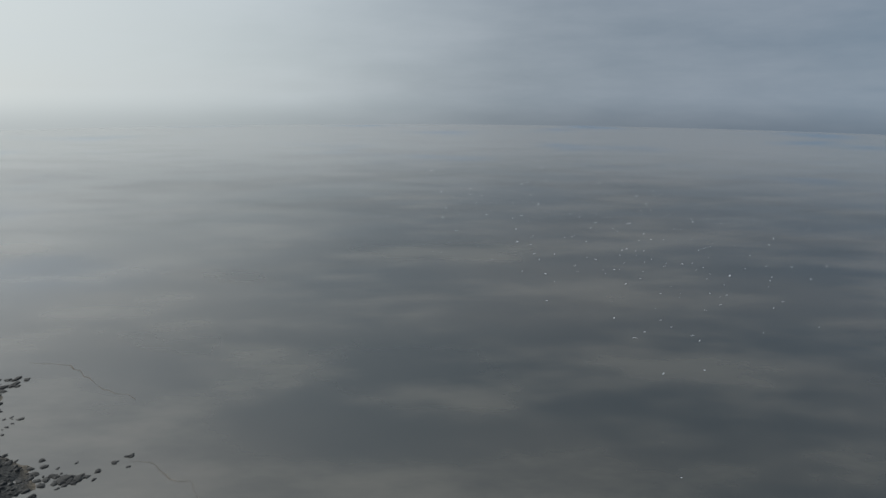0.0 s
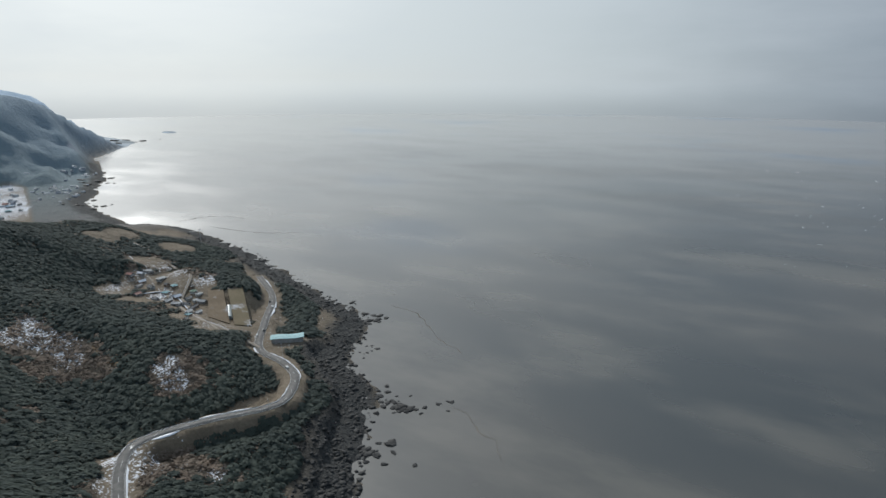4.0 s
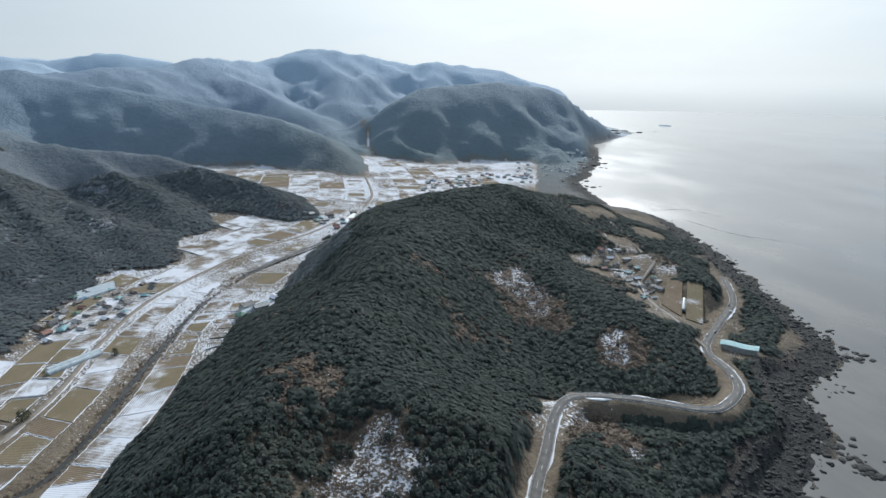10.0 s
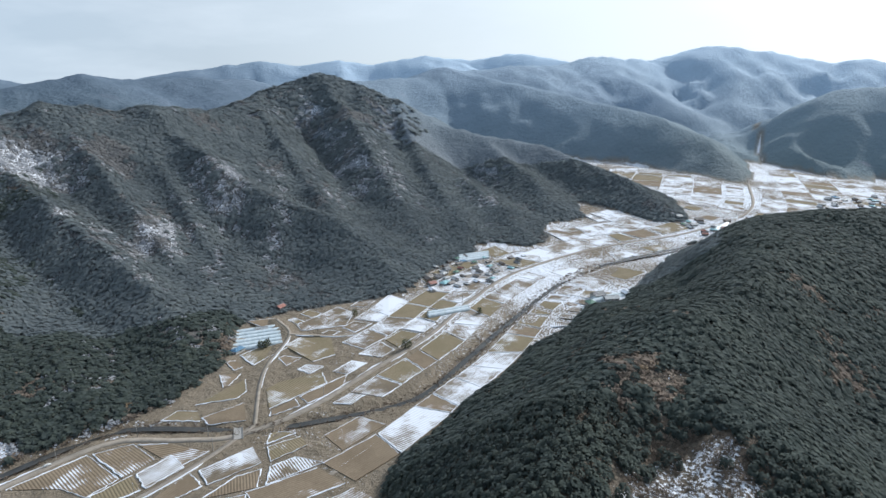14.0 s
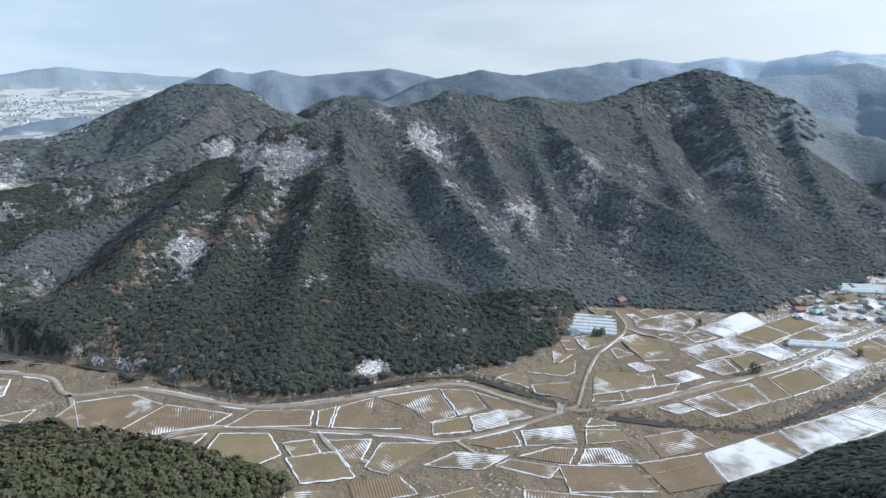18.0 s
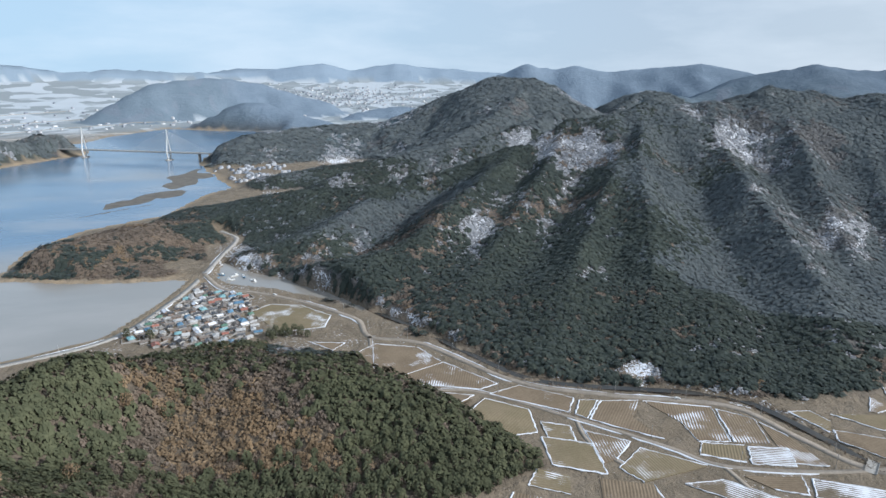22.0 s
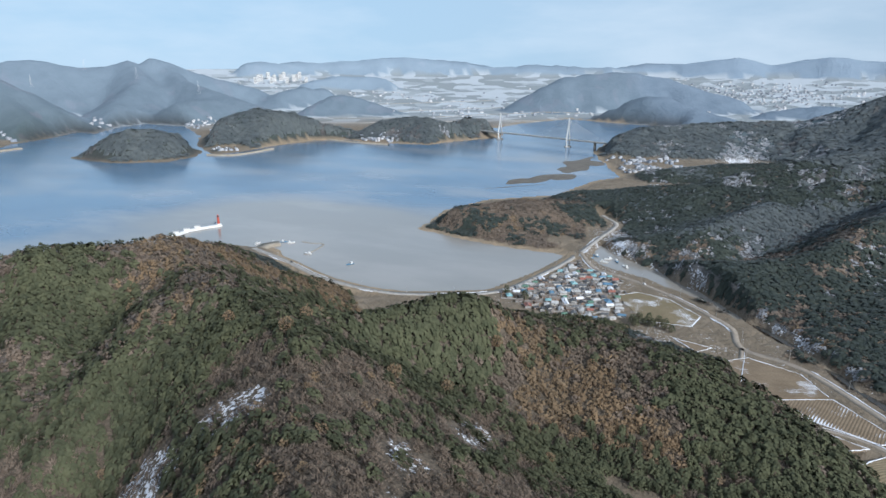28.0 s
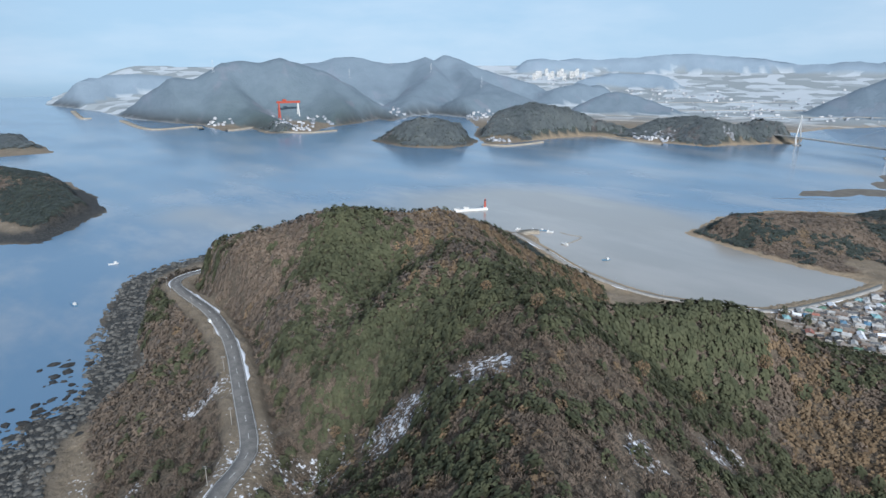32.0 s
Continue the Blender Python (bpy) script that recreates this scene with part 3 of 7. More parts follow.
    for a, b in segments([s + (0,) for s in STREAM]):
        d, u = along(x, y, a, b)
        wide = 4.0
        bed = np.maximum(bed, 1 - smooth(wide, wide + 5, d))
    z = z - bed * (np.where(az > 168, 5.2, 2.4)) * (1 - lane) * (r < 3000)
    pool = np.full(x.shape, 1e9)
    for a, b in zip(LAGOON, LAGOON[1:] + LAGOON[:1]):
        pool = np.minimum(pool, along(xs, ys, a, b)[0])
    pool = 1 - smooth(-3, 5, np.where(inside(xs, ys, LAGOON), -pool, pool))
    z = z * (1 - pool) - 1.3 * pool
    bed = np.maximum(bed, pool)
    z = z - 6.0 * (1 - pool) * woods * smooth(20, 45, hill) * (1 - smooth(1000, 1500, r)) * (1 - lane)
    for a, d, size in CLEARINGS:
        cx0, cy0 = pol(a, d)
        woods = woods * smooth(0.75, 1.15, np.hypot(x - cx0, y - cy0) / size)
    woods = woods * (1 - lane) * (1 - bed) * smooth(4, 12, sd)
    return z, sd, hill, woods, rock, lane, bed, r, az


# the hill by the bay: heading, distance, radius, pine, snow, withered oak
HILL_STANDS_A = (
    (226.6, 516, 32, -0.8, 0, 0.55), (232.5, 446, 33, -0.8, 0, 0.55), (221.4, 568, 36, -0.8, 0, 0.55), (215.1, 576, 30, -0.8, 0, 0.55),
    (196.5, 412, 26, -0.8, 0, 0.55), (188.9, 380, 24, -0.8, 0, 0.55), (192.1, 356, 26, -0.8, 0, 0.55), (184.5, 332, 28, -0.8, 0, 0.55),
    (212.7, 270, 23, -0.7, 0, 0.05), (218, 236, 15, -0.7, 0, 0.05), (225.2, 296, 18, -0.7, 0, 0.05), (220.7, 196, 16, -0.7, 0, 0.05),
    (199.4, 222, 14, -0.7, 0, 0.05), (226.7, 258, 16, -0.8, 0.5, 0), (235, 256, 21, -0.8, 0.5, 0), (210, 214, 18, -0.8, 0.5, 0),
)
HILL_STANDS_B = (
    (202, 302, 17, -0.8, 0.5, 0), (213.8, 184, 15, -0.8, 0.5, 0), (209.6, 370, 27, 0.75, -0.1, -0.2), (203.9, 394, 25, 0.75, -0.1, -0.2),
    (237.3, 428, 36, 0.75, -0.1, -0.2), (230.7, 362, 26, 0.75, -0.1, -0.2), (226.9, 336, 21, 0.75, -0.1, -0.2), (181.4, 376, 36, 0.75, -0.1, -0.2),
    (176.2, 362, 30, 0.75, -0.1, -0.2), (194.7, 316, 23, 0.75, -0.1, -0.2), (186.8, 306, 26, 0.75, -0.1, -0.2), (230.6, 252, 16, 0.75, -0.1, -0.2),
    (234.8, 318, 20, 0.75, -0.1, -0.2), (206.8, 290, 13, 0.75, -0.1, -0.2), (239.3, 476, 25, 0.75, -0.1, -0.2), (223, 444, 23, 0.75, -0.1, -0.2),
)
HILL_STANDS_C = (
    (171.2, 350, 22, 0.75, -0.1, -0.2), (248.5, 474, 45, -0.7, 0, 0), (251.2, 488, 20, -0.7, 0, 0), (243.9, 404, 21, -0.7, 0, 0),
    (255.8, 474, 30, -0.7, 0, 0), (247.8, 304, 25, -0.7, 0, 0), (239.4, 448, 38, 0.6, 0, -0.2), (235.6, 342, 21, 0.6, 0, -0.2),
    (247.6, 362, 15, 0.6, 0, -0.2), (225.5, 254, 16, -0.8, 0.5, 0), (253.7, 350, 18, -0.8, 0.5, 0), (198.4, 404, 21, -0.9, 0, 0.55),
    (188.6, 372, 23, -0.9, 0, 0.55), (195.9, 360, 30, -0.9, 0, 0.55), (183.5, 338, 32, -0.9, 0, 0.3), (171.4, 326, 20, -0.9, 0, 0.3),
)
HILL_STANDS_D = (
    (204, 396, 25, 0.75, -0.1, -0.2), (208.8, 372, 35, 0.75, -0.1, -0.2), (192.6, 430, 27, 0.75, -0.1, -0.2), (177.5, 376, 32, 0.75, -0.1, -0.2),
    (171.5, 352, 18, 0.75, -0.1, -0.2), (186.7, 314, 30, 0.75, -0.1, -0.2), (165.1, 310, 29, 0.75, -0.1, -0.2), (203.4, 260, 13, -0.7, 0.5, 0),
)
BAY_HILL = HILL_STANDS_A + HILL_STANDS_B + HILL_STANDS_C + HILL_STANDS_D

# stands of pine, bare oak and snowy clearings: heading, distance, radius, pine, snow
WEST_GLADES = (
    (85, 270, 30, -0.5, 0.60),
    (64, 400, 20, -0.45, 0.60),
)
NEAR_GLADES = (
    (155, 820, 50, -0.5, 0.12),
    (171, 640, 60, -0.4, 0.10),
)
HILL_GLADES = (
    (156.5, 960, 60, -0.6, 0.45),
    (144, 1060, 70, -0.4, 0.20),
    (138, 1080, 60, -0.5, 0.25),
    (131.5, 900, 45, -0.4, 0.22),
    (169, 760, 60, -0.4, 0.22),
    (121.5, 1500, 110, -0.6, 0.30),
    (197, 930, 80, -1.25, 0),
    (203, 890, 45, -0.8, 0),
)
VALLEY_GLADES = (
    (149.8, 484, 18, -0.9, 2.2),
    (188.2, 792, 12, -0.5, 0.9),
    (180, 1500, 36, -0.5, 1.3),
    (189.8, 650, 48, 0, 0.75),
    (192.5, 600, 40, 0, 0.6),
    (57.3, 905, 45, -0.3, 0.9),
    (53.9, 793, 25, -0.2, 0.8),
    (57, 800, 40, -0.3, 0.5),
)
CAPE_GLADES = (
    (68.1, 663, 30, -0.9, 0.90), (65.3, 627, 26, -0.9, 0.85), (63.6, 585, 22, -0.9, 0.80), (67.3, 597, 24, -0.8, 0.75), (58.2, 561, 20, -0.7, 0.80), (57.8, 533, 18, -0.7, 0.80),
    (86.4, 381, 18, -0.4, 0.40), (80.6, 330, 20, -0.4, 0.42), (78.7, 294, 18, -0.4, 0.40), (84.2, 315, 20, -0.4, 0.38), (60.1, 420, 22, -0.4, 0.85), (55.2, 393, 22, -0.4, 0.80),
    (77.9, 621, 22, -0.3, 0.40), (61.6, 830, 22, -0.3, 1.10), (59.4, 862, 20, -0.3, 0.90), (55.9, 845, 20, -0.3, 1.20), (63.4, 440, 14, -0.3, 1.50), (57.9, 790, 18, -0.3, 0.80),
)
GLADES = CAPE_GLADES + WEST_GLADES + NEAR_GLADES + HILL_GLADES + VALLEY_GLADES + tuple((*q[:3], q[3] * (0.55 if q[5] > 0.2 else 1.0), q[4] * 1.7) for q in BAY_HILL)


def patches(x, y):
    """Where the forest is pine (1) or bare oak (0), and how much snow lies."""
    r = np.hypot(x, y)
    az = np.degrees(np.arctan2(-x, y)) % 360
    pine = fbm(x, y, 75, 4) + 0.25 * fbm(x + 50, y, 22, 3)
    near_hill = smooth(140, 180, az) * (1 - smooth(300, 320, az)) * (1 - smooth(700, 900, r))
    pine = pine + 0.26 + 0.22 * (1 - smooth(108, 118, az)) + 0.10 * smooth(520, 640, r) + 0.35 * smooth(125, 140, az) * (1 - smooth(640, 820, r)) * smooth(450, 500, r) * (1 - smooth(186, 190, az)) - 0.36 * near_hill - 0.16 * smooth(238, 250, az) * near_hill
    snow = fbm(x + 1300, y + 700, 95, 4) + 0.3 * fbm(x, y, 15, 3)
    for a, d, size, more_pine, more_snow in GLADES:
        gx0, gy0 = pol(a, d)
        if a < 110:
            more_pine, more_snow = more_pine - 0.30, more_snow + 0.20
        k = np.exp(-((x - gx0) ** 2 + (y - gy0) ** 2) / size ** 2)
        pine, snow = pine + more_pine * k, snow + more_snow * k
    mountain = (smooth(440, 520, r) + 0 * az) * smooth(112, 120, az) * (1 - smooth(186, 190, az))
    streak = fbm(np.radians(az) * 1000, r * 0.22, 34, 4, 0.6)
    drift = fbm(x - 400, y + 800, 230, 3)
    high = smooth(560, 900, r)
    snow = snow + mountain * (0.75 * smooth(0.0, 0.42, streak) * smooth(-0.12, 0.3, drift) * (0.35 + 0.65 * high) + 0.35 * smooth(0.1, 0.4, fbm(x + 800, y - 600, 210, 3)) + 0.45 * fbm(x, y, 8, 3) - 0.06)
    foot = np.full(np.shape(x), 1e9)
    for a, b in segments([q + (0,) for q in STREAM[:12]]):
        foot = np.minimum(foot, along(x, y, a, b)[0])
    for a, b in zip(LAGOON[:6], LAGOON[1:7]):
        foot = np.minimum(foot, along(x, y, a, b)[0] + 2)
    foot = foot + 7 * fbm(x, y, 22, 3)
    snow = snow + 0.95 * smooth(5, 8, foot) * (1 - smooth(9, 14, foot)) * (r > np.interp(az, (125, 145, 155, 163, 170, 177, 190), (440, 470, 450, 462, 525, 605, 790)))
    return pine, snow


def ground_z(x, y):
    """Height of the ground sheet at plan places, between its grid points."""
    x, y = np.atleast_1d(np.asarray(x, float)), np.atleast_1d(np.asarray(y, float))
    row = np.clip(np.interp(np.hypot(x, y), g_r, np.arange(N_R)), 0, N_R - 1.001)
    col = (np.degrees(np.arctan2(-x, y)) % 360) / 360 * N_AZ
    i, j = row.astype(int), col.astype(int) % N_AZ
    u, v = row - i, col - np.floor(col)
    k = (j + 1) % N_AZ
    return (z_sheet[i, j] * (1 - u) + z_sheet[i + 1, j] * u) * (1 - v) + (z_sheet[i, k] * (1 - u) + z_sheet[i + 1, k] * u) * v


# ---- material helpers ----
class Nodes:
    def __init__(self, name):
        self.mat = bpy.data.materials.new(name)
        self.mat.use_nodes = True
        self.tree = self.mat.node_tree
        self.bsdf = self.tree.nodes["Principled BSDF"]
        self.pos = self.tree.nodes.new("ShaderNodeNewGeometry").outputs["Position"]

    def link(self, a, b):
        self.tree.links.new(a, b)

    def put(self, socket, value):
        if hasattr(value, "is_output"):
            self.link(value, socket)
        else:
            socket.default_value = (*value, 1) if isinstance(value, tuple) and len(value) == 3 and socket.type == 'RGBA' else value

    def noise(self, scale, detail=4, rough=0.55, stretch=None, turn=0.0, local=False):
        n = self.tree.nodes.new("ShaderNodeTexNoise")
        n.inputs["Scale"].default_value = scale
        n.inputs["Detail"].default_value = detail
        n.inputs["Roughness"].default_value = rough
        src = self.tree.nodes.new("ShaderNodeTexCoord").outputs["Object"] if local else self.pos
        if stretch:
            m = self.tree.nodes.new("ShaderNodeMapping")
            m.inputs["Scale"].default_value = stretch
            m.inputs["Rotation"].default_value = (0, 0, turn)
            self.link(src, m.inputs[0])
            src = m.outputs[0]
        self.link(src, n.inputs["Vector"])
        return n.outputs[0]

    def ramp(self, value, a, b):
        n = self.tree.nodes.new("ShaderNodeMapRange")
        n.inputs[1].default_value, n.inputs[2].default_value = a, b
        n.interpolation_type = 'SMOOTHSTEP'
        self.link(value, n.inputs[0])
        return n.outputs[0]

    def math(self, op, a, b=0.0):
        n = self.tree.nodes.new("ShaderNodeMath")
        n.operation = op
        self.put(n.inputs[0], a)
        self.put(n.inputs[1], b)
        return n.outputs[0]

    def mix(self, fac, a, b, kind='MIX'):
        n = self.tree.nodes.new("ShaderNodeMixRGB")
        n.blend_type = kind
        self.put(n.inputs[0], fac)
        self.put(n.inputs[1], a)
        self.put(n.inputs[2], b)
        return n.outputs[0]

    def attr(self, name):
        n = self.tree.nodes.new("ShaderNodeAttribute")
        n.attribute_name = name
        return n.outputs["Fac"]

    def per_island(self):
        return self.tree.nodes.new("ShaderNodeNewGeometry").outputs["Random Per Island"]

    def per_object(self):
        return self.tree.nodes.new("ShaderNodeObjectInfo").outputs["Random"]

    def bump(self, height, strength, distance=1.0):
        n = self.tree.nodes.new("ShaderNodeBump")
        n.inputs["Strength"].default_value = strength
        n.inputs["Distance"].default_value = distance
        self.link(height, n.inputs["Height"])
        self.link(n.outputs[0], self.bsdf.inputs["Normal"])

    def done(self, colour, rough=0.8, metal=0.0, spec=0.3):
        self.put(self.bsdf.inputs["Base Color"], colour)
        self.put(self.bsdf.inputs["Roughness"], rough)
        self.bsdf.inputs["Metallic"].default_value = metal
        self.bsdf.inputs["Specular IOR Level"].default_value = spec
        return self.mat


def plain_mat(name, c1, c2, scale=0.6, rough=0.8, metal=0.0, bump=0.2, vary=0.15, local=False):
    """Two tones in patches, a finer grain over them, a little difference from object to object."""
    n = Nodes(name)
    col = n.mix(n.ramp(n.noise(scale, 5, local=local), 0.35, 0.65), c1, c2)
    grain = n.noise(scale * 9, 3, local=local)
    col = n.mix(n.ramp(grain, 0.2, 0.8), n.mix(0.35, col, (0, 0, 0), 'MULTIPLY'), col)
    col = n.mix(n.math('MULTIPLY', n.per_object(), vary), col, n.mix(1.0, col, (0.45, 0.45, 0.45), 'MULTIPLY'))
    if bump:
        n.bump(grain, bump, 0.05)
    return n.done(col, rough, metal)


# ---- ground ----
PINE, PINE_LIGHT = (0.045, 0.064, 0.042), (0.082, 0.105, 0.060)
OAK, OAK_GREY = (0.145, 0.110, 0.085), (0.20, 0.165, 0.145)
SNOW = (0.70, 0.72, 0.76)


def ground_material():
    n = Nodes("ground_earth_forest_snow")
    fine, mid = n.noise(0.45, 5, 0.65), n.noise(0.06, 5)
    soil = n.mix(n.ramp(mid, 0.35, 0.7), (0.20, 0.160, 0.112), (0.26, 0.210, 0.152))
    soil = n.mix(n.ramp(fine, 0.3, 0.8), n.mix(0.4, soil, (0.09, 0.078, 0.06)), soil)
    pine = n.mix(n.ramp(n.noise(0.22, 4, 0.7), 0.35, 0.68), PINE, PINE_LIGHT)
    oak = n.mix(n.ramp(n.noise(0.18, 5, 0.7), 0.35, 0.68), OAK, OAK_GREY)
    floor = n.mix(n.ramp(n.noise(0.5, 5, 0.7), 0.35, 0.68), (0.085, 0.070, 0.052), (0.15, 0.122, 0.092))
    wood = n.mix(n.attr("open_canopy"), floor, n.mix(n.ramp(n.attr("pine"), 0.42, 0.58), oak, pine))
    # blue-grey haze put into the colour of distant woods
    haze_blue = n.mix(n.ramp(n.noise(0.016, 6, 0.6), 0.3, 0.7), (0.088, 0.122, 0.162), (0.125, 0.163, 0.208))
    wood = n.mix(n.attr("haze_tint"), wood, haze_blue)
    wood = n.mix(n.attr("far_haze_tint"), wood, (0.40, 0.50, 0.60))
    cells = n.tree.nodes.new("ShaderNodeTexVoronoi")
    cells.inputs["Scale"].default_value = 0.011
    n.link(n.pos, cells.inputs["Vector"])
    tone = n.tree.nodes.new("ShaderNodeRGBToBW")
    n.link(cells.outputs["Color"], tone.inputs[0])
    # far fields: real patchwork, with pale blue-grey haze in the tones
    hazy_paddy = n.mix(n.ramp(tone.outputs[0], 0.35, 0.65), (0.26, 0.29, 0.30), (0.46, 0.50, 0.53))
    soil = n.mix(n.attr("hazy_paddy"), soil, hazy_paddy)
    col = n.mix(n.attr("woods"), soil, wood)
    rock = n.mix(n.ramp(n.noise(0.35, 6, 0.7), 0.35, 0.65), (0.022, 0.024, 0.025), (0.065, 0.063, 0.058))
    col = n.mix(n.attr("rock"), col, rock)
    sand = n.mix(n.ramp(mid, 0.3, 0.7), (0.34, 0.26, 0.17), (0.25, 0.20, 0.14))
    col = n.mix(n.attr("sand"), col, sand)
    lying = n.math('ADD', n.attr("snow"), n.math('MULTIPLY', n.math('SUBTRACT', fine, 0.5), 1.3))
    col = n.mix(n.ramp(lying, 0.5, 0.62), col, SNOW)
    canopy = n.math('ADD', n.noise(0.30, 6, 0.7), n.math('MULTIPLY', n.noise(0.07, 4, 0.6), 3.0))
    n.bump(canopy, 0.9, 1.7)
    n.bsdf.inputs["Sheen Weight"].default_value = 0.02
    n.bsdf.inputs["Sheen Roughness"].default_value = 0.6
    n.bsdf.inputs["Sheen Tint"].default_value = (0.75, 0.88, 1.0, 1)
    return n.done(col, 0.95, 0, 0.15)


def grid_mesh(name, verts, rows, cols, wrap, material):
    i = np.arange(rows - 1)[:, None] * cols
    j = np.arange(cols if wrap else cols - 1)[None, :]
    k = (j + 1) % cols
    quads = np.stack([i + j, i + k, i + cols + k, i + cols + j], -1).reshape(-1, 4)
    me = bpy.data.meshes.new(name)
    me.vertices.add(len(verts))
    me.vertices.foreach_set("co", verts.astype(np.float32).ravel())
    me.loops.add(quads.size)
    me.loops.foreach_set("vertex_index", quads.astype(np.int32).ravel())
    me.polygons.add(len(quads))
    me.polygons.foreach_set("loop_start", np.arange(0, quads.size, 4, dtype=np.int32))
    me.update(calc_edges=True)
    me.polygons.foreach_set("use_smooth", np.ones(len(quads), bool))
    me.materials.append(material)
    return me


N_AZ, N_R = 900, 430
g_r = 0.5 + 12 * (4930 / 12) ** (np.linspace(0, 1, N_R) ** 0.80)
g_r[0] = 0.02
g_az = np.linspace(0, 360, N_AZ, endpoint=False)
R2, A2 = np.meshgrid(g_r, g_az, indexing="ij")
gx, gy = (-np.sin(np.radians(A2)) * R2).ravel(), (np.cos(np.radians(A2)) * R2).ravel()
gz, g_sd, g_hill, g_woods, g_rock, g_lane, g_bed, g_rr, g_aa = height_fields(gx, gy)
g_pine, g_snow = patches(gx, gy)
# canopy of the far woods, where single trees are not built
far_canopy = smooth(1000, 1300, g_rr) * (1 - smooth(1900, 2600, g_rr))
gz = gz + g_woods * far_canopy * (3 + 3.2 * fbm(gx, gy, 13, 3) * np.clip(g_rr / 1500, 1, 2.2))
z_sheet = gz.reshape(N_R, N_AZ)
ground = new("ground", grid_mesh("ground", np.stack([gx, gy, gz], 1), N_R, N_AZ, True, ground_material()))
tagged(ground, "brown winter ground with patches of snow and forest floor", "ground", kind="structure")
valley_snow = (1 - smooth(108, 128, g_aa)) * smooth(500, 650, g_rr) * smooth(62, 70, g_aa)
snow_level = np.where(g_woods > 0.5, smooth(0.15, 0.75, g_snow - 0.4 * np.clip(g_pine, 0, 1)) * 0.54, 0.30 + 0.25 * g_snow + 0.27 * valley_snow)
snow_level = snow_level * (1 - 0.97 * g_woods * smooth(1500, 2300, g_rr))
snow_level = snow_level * (1 - g_rock * 0.9) * smooth(3, 25, g_sd)
snow_level = snow_level * (1 - 0.9 * smooth(2000, 2600, g_rr) * smooth(140, 160, g_aa))
far_plain = smooth(2400, 3000, g_rr) * (1 - g_woods)
snow_level = snow_level - 0.08 * far_plain
beach = (1 - smooth(6, 16, g_sd)) * smooth(-30, -5, g_sd) * ((g_aa > 188) & (g_aa < 222))
# distance haze goes in as ground colour, strongest on the sunward side
for key, values in (("woods", g_woods), ("open_canopy", smooth(1200, 2000, g_rr)), ("pine", np.clip(g_pine + 0.5, 0, 1)), ("rock", np.clip(g_rock, 0, 1)), ("sand", beach), ("snow", np.clip(snow_level, 0, 1)),
                    ("hazy_paddy", smooth(2300, 2900, g_rr)), ("haze_tint", np.clip(0.34 * smooth(450, 700, g_rr) * smooth(80, 95, g_aa) * (1 - smooth(184, 190, g_aa)) + 0.22 * smooth(1100, 1700, g_rr) + 0.6 * smooth(1750, 3000, g_rr), 0, 1)),
                    ("far_haze_tint", np.clip((0.12 * smooth(900, 1500, g_rr) + 0.24 * smooth(1500, 2300, g_rr) + 0.50 * smooth(2500, 3600, g_rr)) * (1 - smooth(112, 135, g_aa)) + 0.30 * smooth(2900, 4300, g_rr) + 0.17 * smooth(2250, 2700, g_rr) * smooth(140, 160, g_aa), 0, 1))):
    layer = ground.data.attributes.new(key, 'FLOAT', 'POINT')
    layer.data.foreach_set("value", values.astype(np.float32))


# ---- water ----
def water_material():
    n = Nodes("shallow_sea_water")
    load = n.attr("silt_and_haze")
    clear = n.mix(n.ramp(n.noise(0.0020, 3, 0.45, (1.0, 1.6, 1.0), 0.6), 0.35, 0.65), (0.022, 0.028, 0.026), (0.066, 0.062, 0.050))
    mud_sky_blend = n.math('ADD', n.noise(0.0013, 3, 0.45, (1.0, 1.4, 1.0), 0.2), n.attr("mud_sky_blend"))
    # blue end: sky reflected in the far bay, put into the colour
    muddy = n.mix(n.ramp(mud_sky_blend, 0.42, 0.62), (0.075, 0.150, 0.245), (0.255, 0.238, 0.208))
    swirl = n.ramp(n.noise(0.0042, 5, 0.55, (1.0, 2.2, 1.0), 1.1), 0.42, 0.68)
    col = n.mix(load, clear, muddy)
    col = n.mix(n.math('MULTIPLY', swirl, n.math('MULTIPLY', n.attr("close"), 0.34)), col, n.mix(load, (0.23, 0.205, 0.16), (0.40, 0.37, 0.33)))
    rough = n.math('ADD', n.math('MULTIPLY', n.ramp(n.noise(0.0026, 4, 0.5, (1.0, 2.0, 1.0), 0.9), 0.4, 0.65), n.math('MULTIPLY', n.attr("close"), 0.08)), 0.15)
    rough = n.math('ADD', rough, n.math('MULTIPLY', n.math('SUBTRACT', 1.0, load), 0.05))
    n.bsdf.inputs["IOR"].default_value = 1.95
    return n.done(col, rough, 0, 0.5)


w_r = np.concatenate([[0.05], np.geomspace(60, 4920, 40)])
w_az = np.linspace(0, 360, 180, endpoint=False)
WR, WA = np.meshgrid(w_r, w_az, indexing="ij")
wx, wy = (-np.sin(np.radians(WA)) * WR).ravel(), (np.cos(np.radians(WA)) * WR).ravel()
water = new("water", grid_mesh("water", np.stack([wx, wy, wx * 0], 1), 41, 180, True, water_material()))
w_az2 = np.degrees(np.arctan2(-wx, wy)) % 360
# silt in the bay and along the shore; lighter open sea stands for haze
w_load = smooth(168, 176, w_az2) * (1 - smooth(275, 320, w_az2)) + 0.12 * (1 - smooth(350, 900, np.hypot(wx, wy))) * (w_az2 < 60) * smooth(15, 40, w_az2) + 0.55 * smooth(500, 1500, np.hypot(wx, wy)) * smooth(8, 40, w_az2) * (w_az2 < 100)
